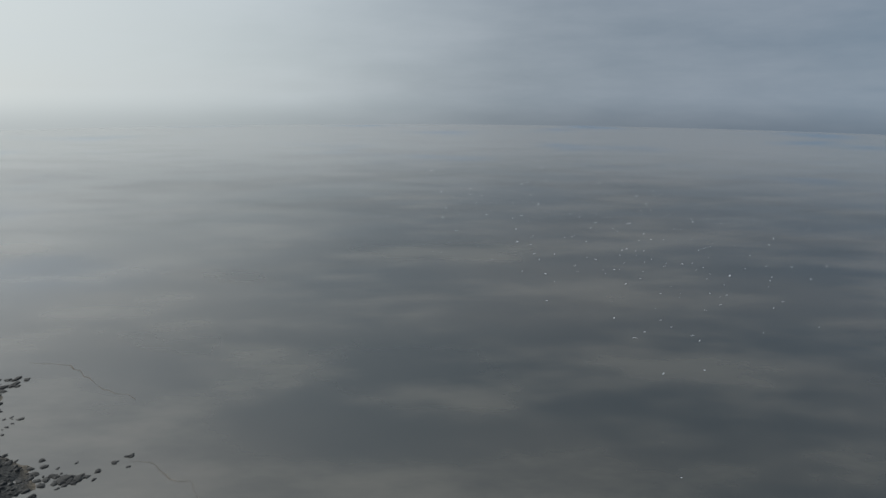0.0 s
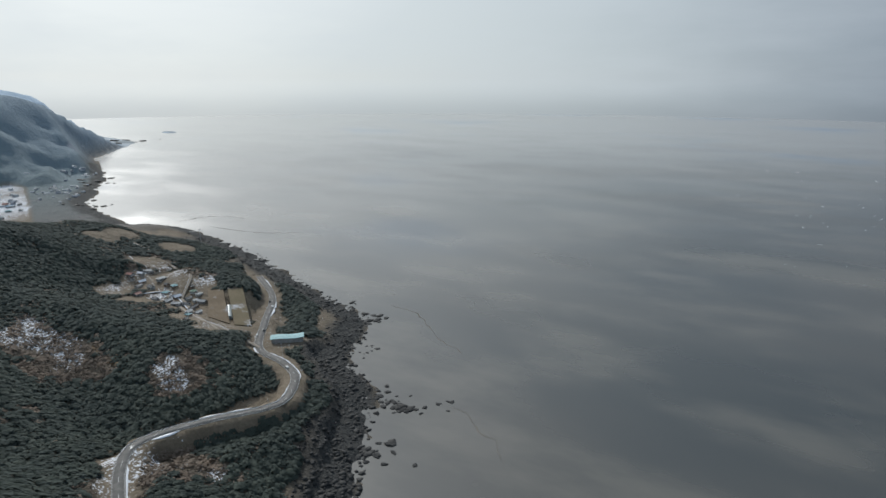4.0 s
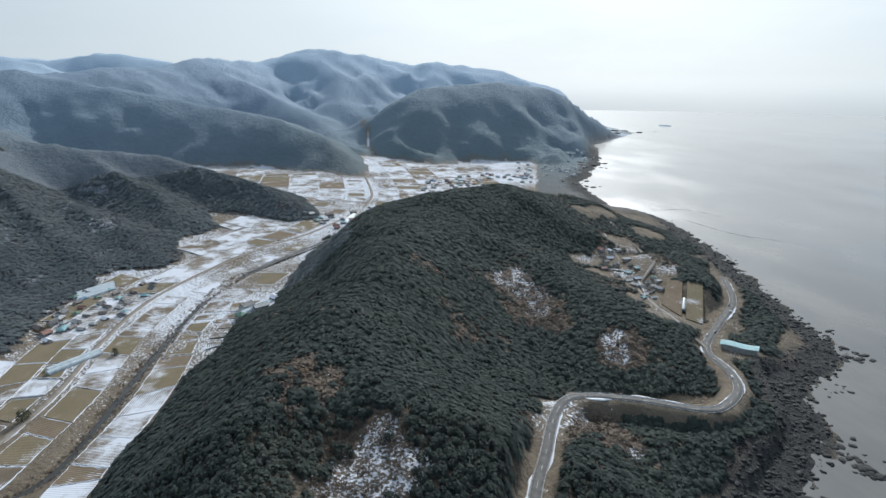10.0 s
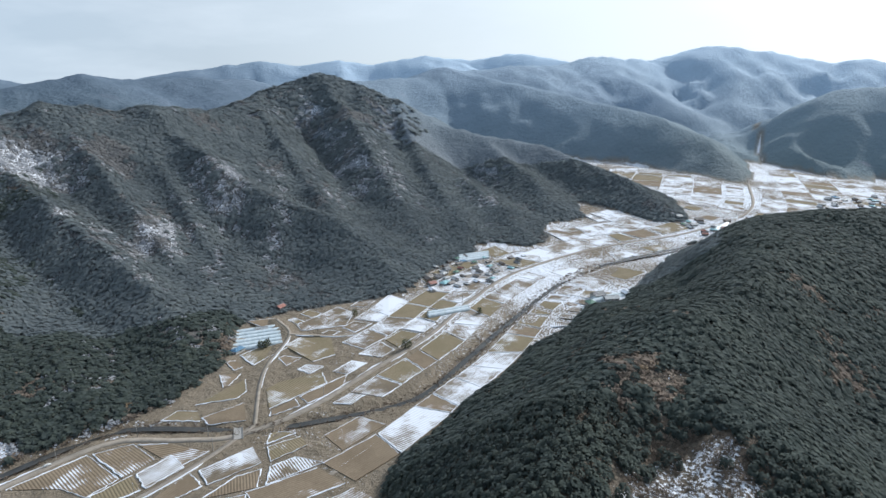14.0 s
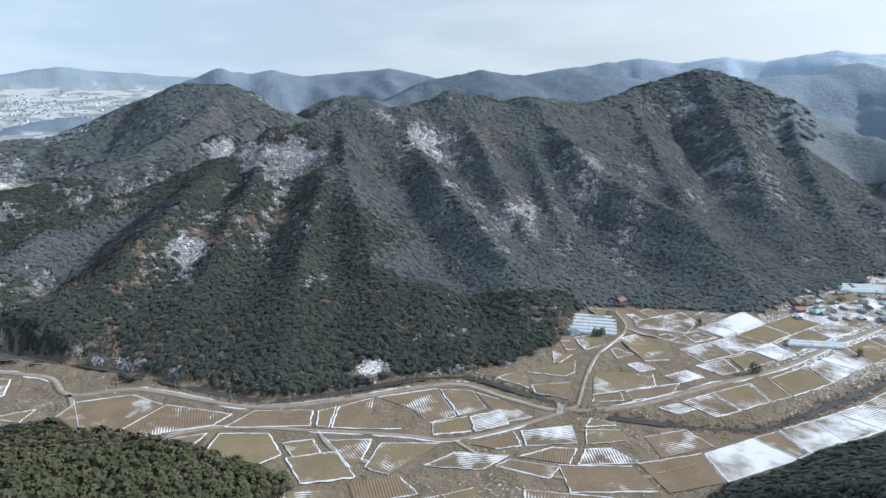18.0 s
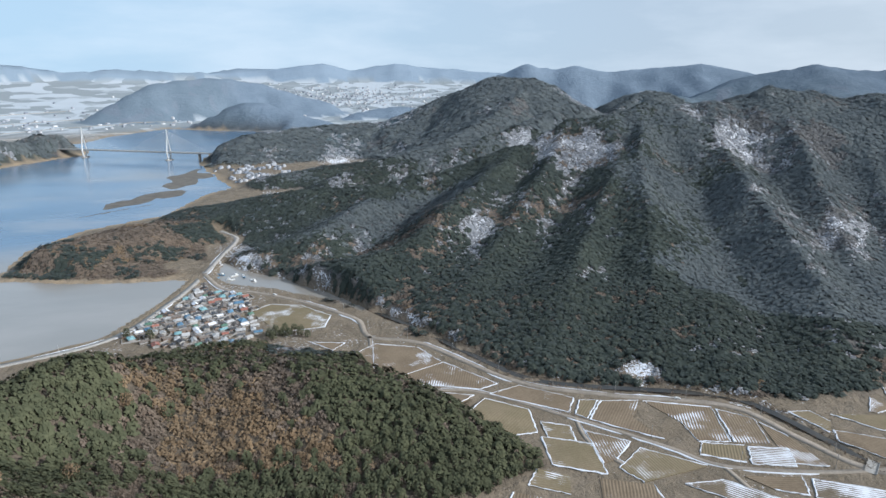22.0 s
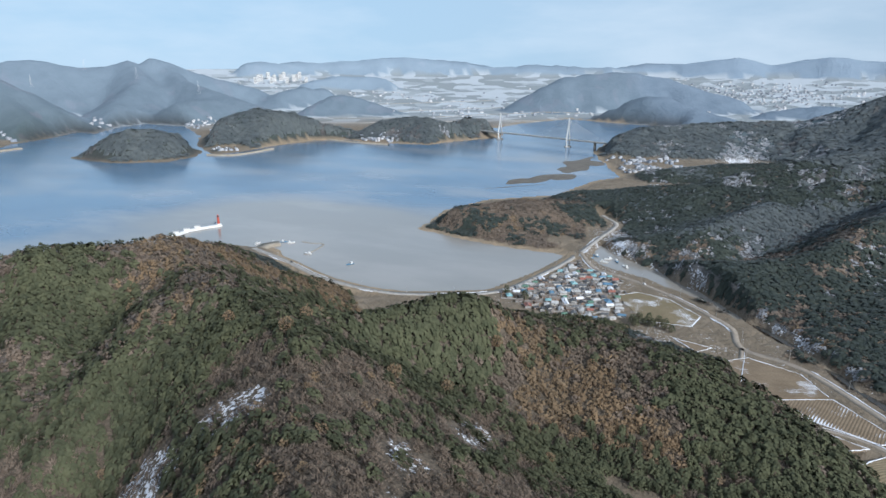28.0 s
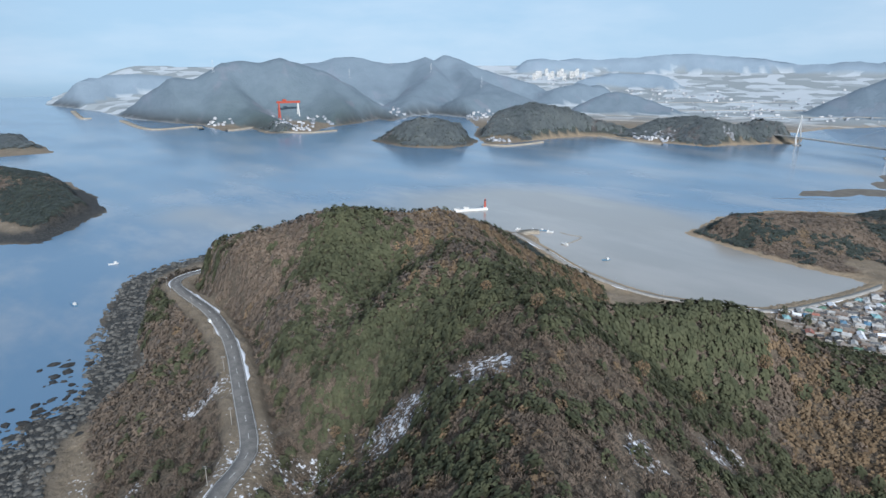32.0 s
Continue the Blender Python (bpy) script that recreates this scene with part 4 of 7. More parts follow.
# far open sea lightened: reflected sky and haze put into its colour
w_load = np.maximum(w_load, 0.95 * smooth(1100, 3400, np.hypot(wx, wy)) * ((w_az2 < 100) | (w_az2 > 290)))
w_mud_sky = np.where((w_az2 < 100) | (w_az2 > 290), 0.17, 0.22 - 0.40 * smooth(820, 1350, np.hypot(wx, wy)) - 0.30 * smooth(220, 246, w_az2))
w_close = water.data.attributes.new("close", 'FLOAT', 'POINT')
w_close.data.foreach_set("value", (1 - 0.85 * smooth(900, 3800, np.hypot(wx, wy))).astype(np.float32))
w_tone = water.data.attributes.new("mud_sky_blend", 'FLOAT', 'POINT')
w_tone.data.foreach_set("value", w_mud_sky.astype(np.float32))
w_layer = water.data.attributes.new("silt_and_haze", 'FLOAT', 'POINT')
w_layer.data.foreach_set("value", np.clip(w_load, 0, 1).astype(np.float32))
tagged(water, "calm silty grey-brown sea water over mud flats", "sea", kind="structure")

# ---- building helpers ----
def bm_box(bm, x0, y0, z0, x1, y1, z1):
    vs = [bm.verts.new(p) for p in ((x0, y0, z0), (x1, y0, z0), (x1, y1, z0), (x0, y1, z0), (x0, y0, z1), (x1, y0, z1), (x1, y1, z1), (x0, y1, z1))]
    for f in ((3, 2, 1, 0), (4, 5, 6, 7), (0, 1, 5, 4), (1, 2, 6, 5), (2, 3, 7, 6), (3, 0, 4, 7)):
        bm.faces.new([vs[i] for i in f])
    return vs


def bm_tube(bm, a, b, ra, rb, sides=6):
    a, b = Vector(a), Vector(b)
    way = (b - a).normalized()
    u = way.orthogonal().normalized()
    v = way.cross(u)
    rings = []
    for p, rad in ((a, ra), (b, rb)):
        rings.append([bm.verts.new(p + (u * math.cos(6.2832 * k / sides) + v * math.sin(6.2832 * k / sides)) * rad) for k in range(sides)])
    for k in range(sides):
        bm.faces.new((rings[0][k], rings[0][(k + 1) % sides], rings[1][(k + 1) % sides], rings[1][k]))
    bm.faces.new(rings[0][::-1])
    bm.faces.new(rings[1])


def bm_prism(bm, outline, z0, z1):
    low = [bm.verts.new((x, y, z0)) for x, y in outline]
    top = [bm.verts.new((x, y, z1)) for x, y in outline]
    k = len(outline)
    for i in range(k):
        bm.faces.new((low[i], low[(i + 1) % k], top[(i + 1) % k], top[i]))
    bm.faces.new(top)
    bm.faces.new(low[::-1])


def mesh_of(name, bm, material):
    me = bpy.data.meshes.new(name)
    bmesh.ops.recalc_face_normals(bm, faces=bm.faces[:])
    bm.to_mesh(me)
    bm.free()
    me.materials.append(material)
    return me


def part(name, bm, material, parent, label=""):
    ob = new(name, mesh_of(name, bm, material))
    ob.parent = parent
    if label:
        tagged(ob, label)
    return ob


def thing(name, label, category, group="", kind=""):
    return tagged(new(name), label, category, group, kind)


def soup(name, verts, faces, materials, face_mat=None):
    """One mesh out of arrays of triangles or quads."""
    me = bpy.data.meshes.new(name)
    k = faces.shape[1]
    me.vertices.add(len(verts))
    me.vertices.foreach_set("co", np.asarray(verts, np.float32).ravel())
    me.loops.add(faces.size)
    me.loops.foreach_set("vertex_index", faces.astype(np.int32).ravel())
    me.polygons.add(len(faces))
    me.polygons.foreach_set("loop_start", np.arange(0, faces.size, k, dtype=np.int32))
    for m in materials:
        me.materials.append(m)
    if face_mat is not None:
        me.polygons.foreach_set("material_index", face_mat.astype(np.int32))
    me.update(calc_edges=True)
    return me


def glide(nodes, step=6.0):
    """Smooth curve through plan nodes (heading, distance, height), as x, y, z rows."""
    pts = np.array([tuple(pol(a, r)) + (z,) for a, r, z in nodes])
    ext = np.vstack([2 * pts[0] - pts[1], pts, 2 * pts[-1] - pts[-2]])
    out = []
    for i in range(1, len(ext) - 2):
        p0, p1, p2, p3 = ext[i - 1:i + 3]
        m = max(2, int(np.linalg.norm(p2 - p1) / step))
        for u in np.arange(m) / m:
            out.append(0.5 * (2 * p1 + (p2 - p0) * u + (2 * p0 - 5 * p1 + 4 * p2 - p3) * u * u + (3 * p1 - p0 - 3 * p2 + p3) * u ** 3))
    out.append(pts[-1])
    return np.array(out)


def sideways(line):
    t = np.gradient(line[:, :2], axis=0)
    t /= np.linalg.norm(t, axis=1)[:, None] + 1e-9
    return np.stack([-t[:, 1], t[:, 0]], 1)


def ribbon(line, off0, off1, lift0, lift1, depth=0.0):
    """A strip beside a line, from one offset to another, with sides where it has depth."""
    side = sideways(line)
    a = np.column_stack([line[:, :2] + side * off0, line[:, 2] + lift0])
    b = np.column_stack([line[:, :2] + side * off1, line[:, 2] + lift1])
    cols = [a, b]
    if depth:
        cols = [a - (0, 0, depth), a, b, b - (0, 0, depth)]
    verts = np.concatenate(cols)
    m = len(line)
    faces = []
    for c in range(len(cols) - 1):
        i = np.arange(m - 1) + c * m
        faces.append(np.stack([i, i + 1, i + 1 + m, i + m], 1))
    return verts, np.concatenate(faces)


# ---- materials of the land ----
asphalt = plain_mat("worn_asphalt", (0.17, 0.165, 0.155), (0.23, 0.22, 0.205), 0.25, 0.9, bump=0.3)
concrete = plain_mat("pale_concrete", (0.36, 0.34, 0.31), (0.46, 0.44, 0.40), 0.2, 0.85)
lane_track = plain_mat("farm_track_concrete", (0.30, 0.26, 0.21), (0.38, 0.33, 0.27), 0.15, 0.9)
white_line = plain_mat("road_paint", (0.62, 0.62, 0.60), (0.72, 0.72, 0.70), 2.0, 0.6)
steel = plain_mat("galvanised_steel", (0.42, 0.44, 0.46), (0.52, 0.54, 0.56), 1.0, 0.45, 0.7, 0.1)
white_paint = plain_mat("white_paint", (0.74, 0.74, 0.72), (0.82, 0.82, 0.80), 0.5, 0.5)
red_paint = plain_mat("red_paint", (0.48, 0.085, 0.055), (0.56, 0.12, 0.075), 0.5, 0.5)
# same rock twice: backlit shade and sunlight are put into the two colours
dark_rock = plain_mat("wet_backlit_rock", (0.020, 0.021, 0.022), (0.055, 0.054, 0.051), 0.2, 0.8, bump=0.6)
pale_rock = plain_mat("sunlit_rock", (0.09, 0.09, 0.085), (0.17, 0.165, 0.15), 0.2, 0.85, bump=0.6)
sand_stone = plain_mat("quay_stone", (0.36, 0.31, 0.24), (0.46, 0.41, 0.33), 0.1, 0.9)
black_stuff = plain_mat("dark_rubber", (0.02, 0.02, 0.02), (0.035, 0.035, 0.035), 1.0, 0.7)
dark_glass = plain_mat("dark_window_glass", (0.03, 0.04, 0.05), (0.05, 0.06, 0.07), 0.5, 0.12, bump=0)


def snow_material():
    n = Nodes("old_snow")
    dirt = n.ramp(n.noise(0.5, 6, 0.7), 0.58, 0.78)
    col = n.mix(n.math('MULTIPLY', dirt, 0.5), SNOW, (0.42, 0.37, 0.30))
    n.bump(n.noise(1.6, 4), 0.4, 0.2)
    return n.done(col, 0.75, 0, 0.3)


def field_material(name, base, base2, snow_from):
    """Ploughed or mown field: rows, bare soil and thin snow lying in the furrows."""
    n = Nodes(name)
    tc = n.tree.nodes.new("ShaderNodeTexCoord").outputs["Object"]
    wave = n.tree.nodes.new("ShaderNodeTexWave")
    wave.inputs["Scale"].default_value = 0.16
    wave.inputs["Distortion"].default_value = 1.2
    wave.inputs["Detail"].default_value = 2.0
    wave.inputs["Detail Scale"].default_value = 0.4
    n.link(tc, wave.inputs["Vector"])
    rows = wave.outputs["Fac"]
    col = n.mix(n.ramp(n.noise(0.05, 5, 0.6), 0.35, 0.65), base, base2)
    col = n.mix(n.math('MULTIPLY', rows, 0.26), col, n.mix(1.0, col, (0.45, 0.42, 0.40), 'MULTIPLY'))
    col = n.mix(n.ramp(n.noise(0.9, 4, 0.7), 0.3, 0.8), n.mix(1.0, col, (0.72, 0.70, 0.68), 'MULTIPLY'), col)
    lying = n.math('ADD', n.noise(0.035, 6, 0.62), n.math('MULTIPLY', n.math('SUBTRACT', rows, 0.5), 0.16))
    lying = n.math('ADD', lying, n.math('MULTIPLY', n.math('SUBTRACT', n.per_object(), 0.5), 0.12))
    col = n.mix(n.ramp(lying, snow_from, snow_from + 0.10), col, SNOW)
    n.bump(rows, 0.6, 0.3)
    return n.done(col, 0.95, 0, 0.15)


snow_mat = snow_material()
FIELD_MATS = (field_material("stubble_field", (0.285, 0.225, 0.158), (0.235, 0.185, 0.128), 0.60),
              field_material("green_grey_field", (0.245, 0.205, 0.128), (0.285, 0.235, 0.155), 0.62),
              field_material("snowy_field", (0.25, 0.20, 0.14), (0.20, 0.165, 0.12), 0.47),
              field_material("white_field", (0.30, 0.26, 0.21), (0.26, 0.22, 0.17), 0.41))


# ---- roads ----
def build_road(name, nodes, half, material, label, painted=True, kerb=0.0, verge=1.0, rail_side=0):
    line = glide(nodes)
    top = new(name, soup(name, *ribbon(line, -half, half, 0.0, 0.0, 0.5), [material]))
    tagged(top, label, "road", kind="structure")
    if painted:
        for off in (-half + 0.5, half - 0.5):
            p = new("edge_line", soup("edge_line", *ribbon(line, off - 0.11, off + 0.11, 0.012, 0.012), [white_line]))
            p.parent = top
        for i in range(2, len(line) - 2, 3):
            p = new("centre_dash", soup("centre_dash", *ribbon(line[i:i + 2], -0.12, 0.12, 0.012, 0.012), [white_line]))
            p.parent = top
    rng = np.random.RandomState(len(line))
    i = 1
    while i < len(line) - 6 and verge:
        m = int(rng.randint(4, 14))
        side = 1 if rng.rand() < 0.55 else -1
        w = verge * (0.6 + rng.rand() * 1.6)
        seg = line[i:i + m].copy()
        if len(seg) > 2 and rng.rand() < 0.75:
            ragged = rng.uniform(0.15, 1.2, len(seg)) * w
            ragged[0] = ragged[-1] = 0.05
            v, f = ribbon(seg, side * (half + 0.15), side * (half + 0.2), 0.26, 0.05, 0.5)
            out = sideways(seg) * (side * ragged)[:, None]
            v[2 * len(seg):3 * len(seg), :2] += out
            v[3 * len(seg):, :2] += out
            p = new("snow_verge", soup("snow_verge", v, f, [snow_mat]))
            p.parent = top
        i += m
    if rail_side:
        p = new("guard_rail", soup("guard_rail", *ribbon(line, rail_side * (half - 0.15), rail_side * (half - 0.05), 0.75, 0.75, 0.35), [steel]))
        p.parent = top
        for i in range(0, len(line), 2):
            bm = bmesh.new()
            s = sideways(line)[i]
            x, y = line[i, :2] + s * rail_side * (half - 0.02)
            bm_box(bm, x - 0.08, y - 0.08, line[i, 2] - 0.2, x + 0.08, y + 0.08, line[i, 2] + 0.75)
            part("rail_post", bm, steel, top)
    return top, line


coast_road, coast_line = build_road("coast_road", COAST_ROAD, 4.2, asphalt, "worn grey asphalt coast road with snowy verges", True, rail_side=1)
shore_road, shore_line = build_road("shore_road", SHORE_ROAD, 4.6, asphalt, "pale grey asphalt shore road cut into the hillside", True, rail_side=-1)
bay_road, bay_line = build_road("bay_road", BAY_ROAD, 3.6, concrete, "pale concrete road along the bay shore", False)
valley_road, valley_line = build_road("valley_road", VALLEY_ROAD, 2.9, lane_track, "pale valley road between fields and stream", False, verge=0.9)
field_road, field_line = build_road("field_road", FIELD_ROAD, 1.9, lane_track, "narrow concrete farm road with snow along it", False, verge=0.7)
farm_road, farm_line = build_road("farm_road", FARM_ROAD, 1.7, lane_track, "narrow farm track leading to the greenhouses", False, verge=0.6)
TRACK_A = ((141.3, 378, 5), (137, 355, 5), (131, 345, 5), (124, 352, 5), (117, 385, 5.2), (112, 440, 5.5))
TRACK_B = ((124.4, 600, 7), (119, 590, 6.5), (114, 610, 6.5), (110, 660, 6.5), (107.5, 720, 7))
TRACK_C = ((155.6, 399, 5), (154, 372, 5), (150, 352, 5.5))
TRACK_D = ((94.5, 930, 8), (97.5, 900, 8), (101, 905, 8), (104, 880, 8))
TRACK_F = ((53.6, 640, 14), (55.3, 700, 16), (56.3, 765, 18), (57.6, 800, 20), (59.6, 800, 22), (61.6, 800, 24))
TRACK_G = ((56.2, 765, 18), (55.2, 820, 18), (56.2, 880, 18), (58.0, 960, 18), (60.2, 1010, 18))
TRACK_E = ((50, 600, 15), (53, 640, 17), (55.5, 690, 20), (57, 760, 22), (58.5, 850, 24), (60, 930, 24))
for track, w in ((TRACK_A, 1.6), (TRACK_B, 2.0), (TRACK_C, 1.6), (TRACK_D, 1.8), (TRACK_E, 2.0), (TRACK_F, 1.8), (TRACK_G, 1.8)):
    on = [(a, r, float(ground_z(*pol(a, r))[0]) + 0.3) for a, r, z in track]
    build_road("farm_track", on, w, lane_track, "narrow pale farm track with snow beside it", False, verge=0.7)

# the stream between its scrubby banks
stream_bed = plain_mat("dark_stream_water", (0.045, 0.045, 0.042), (0.075, 0.07, 0.06), 0.05, 0.25, bump=0.1)
s_line = glide([(a, r, float(ground_z(*pol(a, r))[0]) + 0.5) for a, r in STREAM[:-2]])
s_line[:, 2] = np.convolve(np.pad(s_line[:, 2], 10, mode="edge"), np.ones(21) / 21, "valid")
stream = new("stream", soup("stream", *ribbon(s_line, -3.2, 3.2, 0.1, 0.1), [stream_bed]))
tagged(stream, "narrow dark stream between snowy scrub banks", "stream", kind="structure")

# small bridge where the farm roads cross the stream
bx, by = pol(130.0, 430)
bm = bmesh.new()
bm_box(bm, -8, -3.2, 4.4, 8, 3.2, 5.05)
small_bridge = thing("farm_bridge", "short concrete slab bridge over the stream", "bridge")
part("deck", bm, concrete, small_bridge)
for s in (-1, 1):
    bm = bmesh.new()
    bm_box(bm, -8, s * 3.2 - 0.15, 5.05, 8, s * 3.2 + 0.15, 5.8)
    part("parapet", bm, concrete, small_bridge)
    bm = bmesh.new()
    bm_box(bm, s * 7.2 - 0.5, -3.2, 1.5, s * 7.2 + 0.5, 3.2, 4.4)
    part("abutment", bm, concrete, small_bridge)
small_bridge.matrix_world = pose(bx, by, 0, 0, 0, 38)


# ---- fields ----
def plain_check(x, y):
    z, sd, hill, woods, rock, lane, bed, r, az = height_fields(x, y)
    ok = (woods < 0.6) & (lane < 0.97) & (bed < 0.6) & (sd > 18) & (rock < 0.4) & (hill < 12)
    return z, ok


LAID = []


FIELD_LABELS = ("brown stubble field with ploughed rows", "grey-green winter field", "ploughed field under thin snow", "field covered with snow")


def build_field(corners, tone, lift, rng, group):
    """A field as a slab on the ground, with low snow banks along its edges."""
    corners = np.array(corners)
    count = len(corners)
    centre = corners.mean(axis=0)
    heights = ground_z(corners[:, 0], corners[:, 1]) + 0.35 + 0.03 * (lift % 9)
    zc = heights.mean()
    longest = max(range(count), key=lambda i: np.hypot(*(corners[(i + 1) % count] - corners[i])))
    edge = corners[(longest + 1) % count] - corners[longest]
    turn = math.atan2(edge[1], edge[0]) + (0 if rng.rand() < 0.35 else 1.5708)
    rot = Matrix.Rotation(-turn, 2)
    loc = [rot @ Vector(tuple(c - centre)) for c in corners]
    zs = [float(h - zc) for h in heights]
    bm = bmesh.new()
    top = [bm.verts.new((p.x, p.y, h)) for p, h in zip(loc, zs)]
    low = [bm.verts.new((p.x, p.y, h - 1.6)) for p, h in zip(loc, zs)]
    bm.faces.new(top)
    for i in range(count):
        bm.faces.new((low[i], low[(i + 1) % count], top[(i + 1) % count], top[i]))
    bmesh.ops.recalc_face_normals(bm, faces=bm.faces)
    f = new("field", mesh_of("field", bm, FIELD_MATS[tone]))
    tagged(f, FIELD_LABELS[tone], "field", group)
    f.matrix_world = Matrix.Translation((centre[0], centre[1], zc)) @ Matrix.Rotation(turn, 4, 'Z')
    for i in range(count):
        a, b = Vector((*loc[i], zs[i])), Vector((*loc[(i + 1) % count], zs[(i + 1) % count]))
        if (b - a).length < 6 or rng.rand() > 0.8:
            continue
        n = Vector((-(b - a).y, (b - a).x, 0)).normalized()
        w = rng.uniform(0.25, 0.75)
        bm = bmesh.new()
        prev = None
        m = 9
        for j in range(m + 1):
            p = a.lerp(b, j / m) + n * rng.uniform(-0.5, 0.5)
            ww = w * rng.uniform(0.35, 1.5)
            ring = [bm.verts.new(p + n * o + Vector((0, 0, h))) for o, h in ((-ww, -0.12), (-ww * 0.3, 0.2), (ww * 0.4, 0.18), (ww, -0.12))]
            if prev:
                for e in range(3):
                    bm.faces.new((prev[e], prev[e + 1], ring[e + 1], ring[e]))
            prev = ring
        part("snow_bank", bm, snow_mat, f)


def lay_fields(axis, spans, rows, seed, snow_bias, group):
    """Fields in rows on both sides of an axis line; each one is a slab with snow banks along some edges."""
    rng = np.random.RandomState(seed)
    side = sideways(axis)
    length = np.concatenate([[0], np.cumsum(np.linalg.norm(np.diff(axis[:, :2], axis=0), axis=1))])

    def at(s, d):
        px = np.interp(s, length, axis[:, 0]) + np.interp(s, length, side[:, 0]) * d
        py = np.interp(s, length, axis[:, 1]) + np.interp(s, length, side[:, 1]) * d
        return px, py

    quads = []
    for d0, d1 in zip(rows[:-1], rows[1:]):
        s = rng.rand() * 20
        skew = rng.uniform(-10, 10)
        while s < length[-1] - 20:
            w = rng.uniform(*spans)
            nskew = rng.uniform(-12, 12)
            c = [at(s + skew * 0.5, d0), at(s + w + nskew * 0.5, d0), at(s + w - nskew * 0.5, d1), at(s - skew * 0.5, d1)]
            quads.append(c)
            s += w
            skew = nskew
    q = np.array(quads)
    mid = q.mean(axis=1, keepdims=True)
    span = np.linalg.norm(q - mid, axis=2, keepdims=True)
    inner = mid + (q - mid) * np.clip(1 - 1.0 / span, 0.3, 1)
    sizes = (1.0, 0.86, 0.7, 0.55)
    probe = np.concatenate([mid + (inner - mid) * k for k in sizes] + [mid], axis=1)
    z_all, ok_all = plain_check(probe[..., 0].ravel(), probe[..., 1].ravel())
    z_all, ok_all = z_all.reshape(probe.shape[:2]), ok_all.reshape(probe.shape[:2])
    made = 0
    for k in range(len(q)):
        far_bank = np.hypot(*mid[k, 0]) > 478 and math.degrees(math.atan2(-mid[k, 0, 0], mid[k, 0, 1])) % 360 > 132.5
        if far_bank or not ok_all[k, -1]:
            continue
        shape = None
        near = [o for o in LAID if math.hypot(o[0][0] - mid[k, 0, 0], o[0][1] - mid[k, 0, 1]) < 130]
        for c in range(4):
            corners = probe[k, c * 4:c * 4 + 4]
            if not ok_all[k, c * 4:c * 4 + 4].all():
                continue
            tests = np.concatenate([corners, (corners + np.roll(corners, 1, 0)) / 2, mid[k]])
            if any(inside(tests[:, 0], tests[:, 1], o).any() for o in near):
                continue
            mine = [tuple(p) for p in corners]
            theirs = np.array([p for o in near for p in o + [tuple(np.mean(o, axis=0))]]).reshape(-1, 2)
            if len(theirs) and inside(theirs[:, 0], theirs[:, 1], mine).any():
                continue
            shape = mine
            break
        if shape is None:
            continue
        zq = np.append(ground_z(corners[:, 0], corners[:, 1]), ground_z(*mid[k, 0]))
        turns = [np.cross(corners[(i + 1) % 4] - corners[i], corners[(i + 2) % 4] - corners[(i + 1) % 4]) for i in range(4)]
        if zq.max() - zq.min() > 6 or min(turns) * max(turns) <= 0:
            continue
        LAID.append(shape)
        area = 0.5 * abs(np.cross(corners[2] - corners[0], corners[3] - corners[1]))
        if area < 110:
            continue
        snowy = rng.rand() + snow_bias(*mid[k, 0])
        build_field([tuple(p) for p in corners], 0 if snowy < 0.5 else 1 if snowy < 0.75 else 2 if snowy < 1.15 else 3, made, rng, group)
        made += 1
    return made


def near_bias(x, y):
    az = math.degrees(math.atan2(-x, y)) % 360
    return -0.12 + 0.52 * (1 - float(smooth(110, 132, np.array(az))))


# the fields beside the village and between the two valley roads: tone, then corners
VILLAGE_FIELDS = (
    (1, (188.2, 617), (186.3, 634), (183.4, 622), (180.6, 588), (181.3, 560), (185.6, 558)),
    (0, (179.5, 488), (176.3, 514), (172.0, 504), (169.7, 476), (176.0, 443)), (0, (169.4, 474), (163.7, 440), (165.5, 430), (175.6, 442)),
    (0, (182.7, 528), (179.4, 520), (180.6, 506)), (0, (173.1, 426), (166.2, 420), (168.1, 391)), (1, (165.0, 416), (160.4, 404), (159.4, 376), (161.7, 369), (166.8, 387)))
MIDDLE_FIELDS = (
    (0, (161.5, 439), (155.9, 428), (156.3, 406), (164.5, 423)), (1, (155.3, 426), (153.5, 429), (154.4, 401), (155.6, 405)), (0, (153.2, 429), (149.6, 438), (150.0, 412), (146.8, 392), (154.1, 400)), (0, (149.2, 439), (143.0, 450), (140.9, 409), (143.7, 400), (145.6, 420)),
    (0, (142.6, 449), (139.3, 448), (137.7, 421), (140.6, 410)), (0, (138.9, 445), (136.4, 436), (132.9, 414), (135.5, 404), (137.2, 421)), (1, (143.4, 399), (139.8, 409), (139.3, 389), (143.4, 384)))
STREAM_FIELDS = (
    (2, (139.4, 409), (136.2, 420), (135.3, 401), (138.9, 389)), (1, (133.6, 486), (128.9, 516), (128.9, 493), (129.9, 484)), (0, (133.2, 463), (129.2, 474), (129.2, 446), (132.6, 452)),
    (1, (127.0, 491), (125.7, 502), (121.5, 511), (121.1, 490), (126.9, 458)), (0, (126.8, 453), (124.3, 468), (123.9, 456), (126.9, 446)), (0, (123.8, 472), (119.0, 503), (119.5, 480), (123.0, 458)))
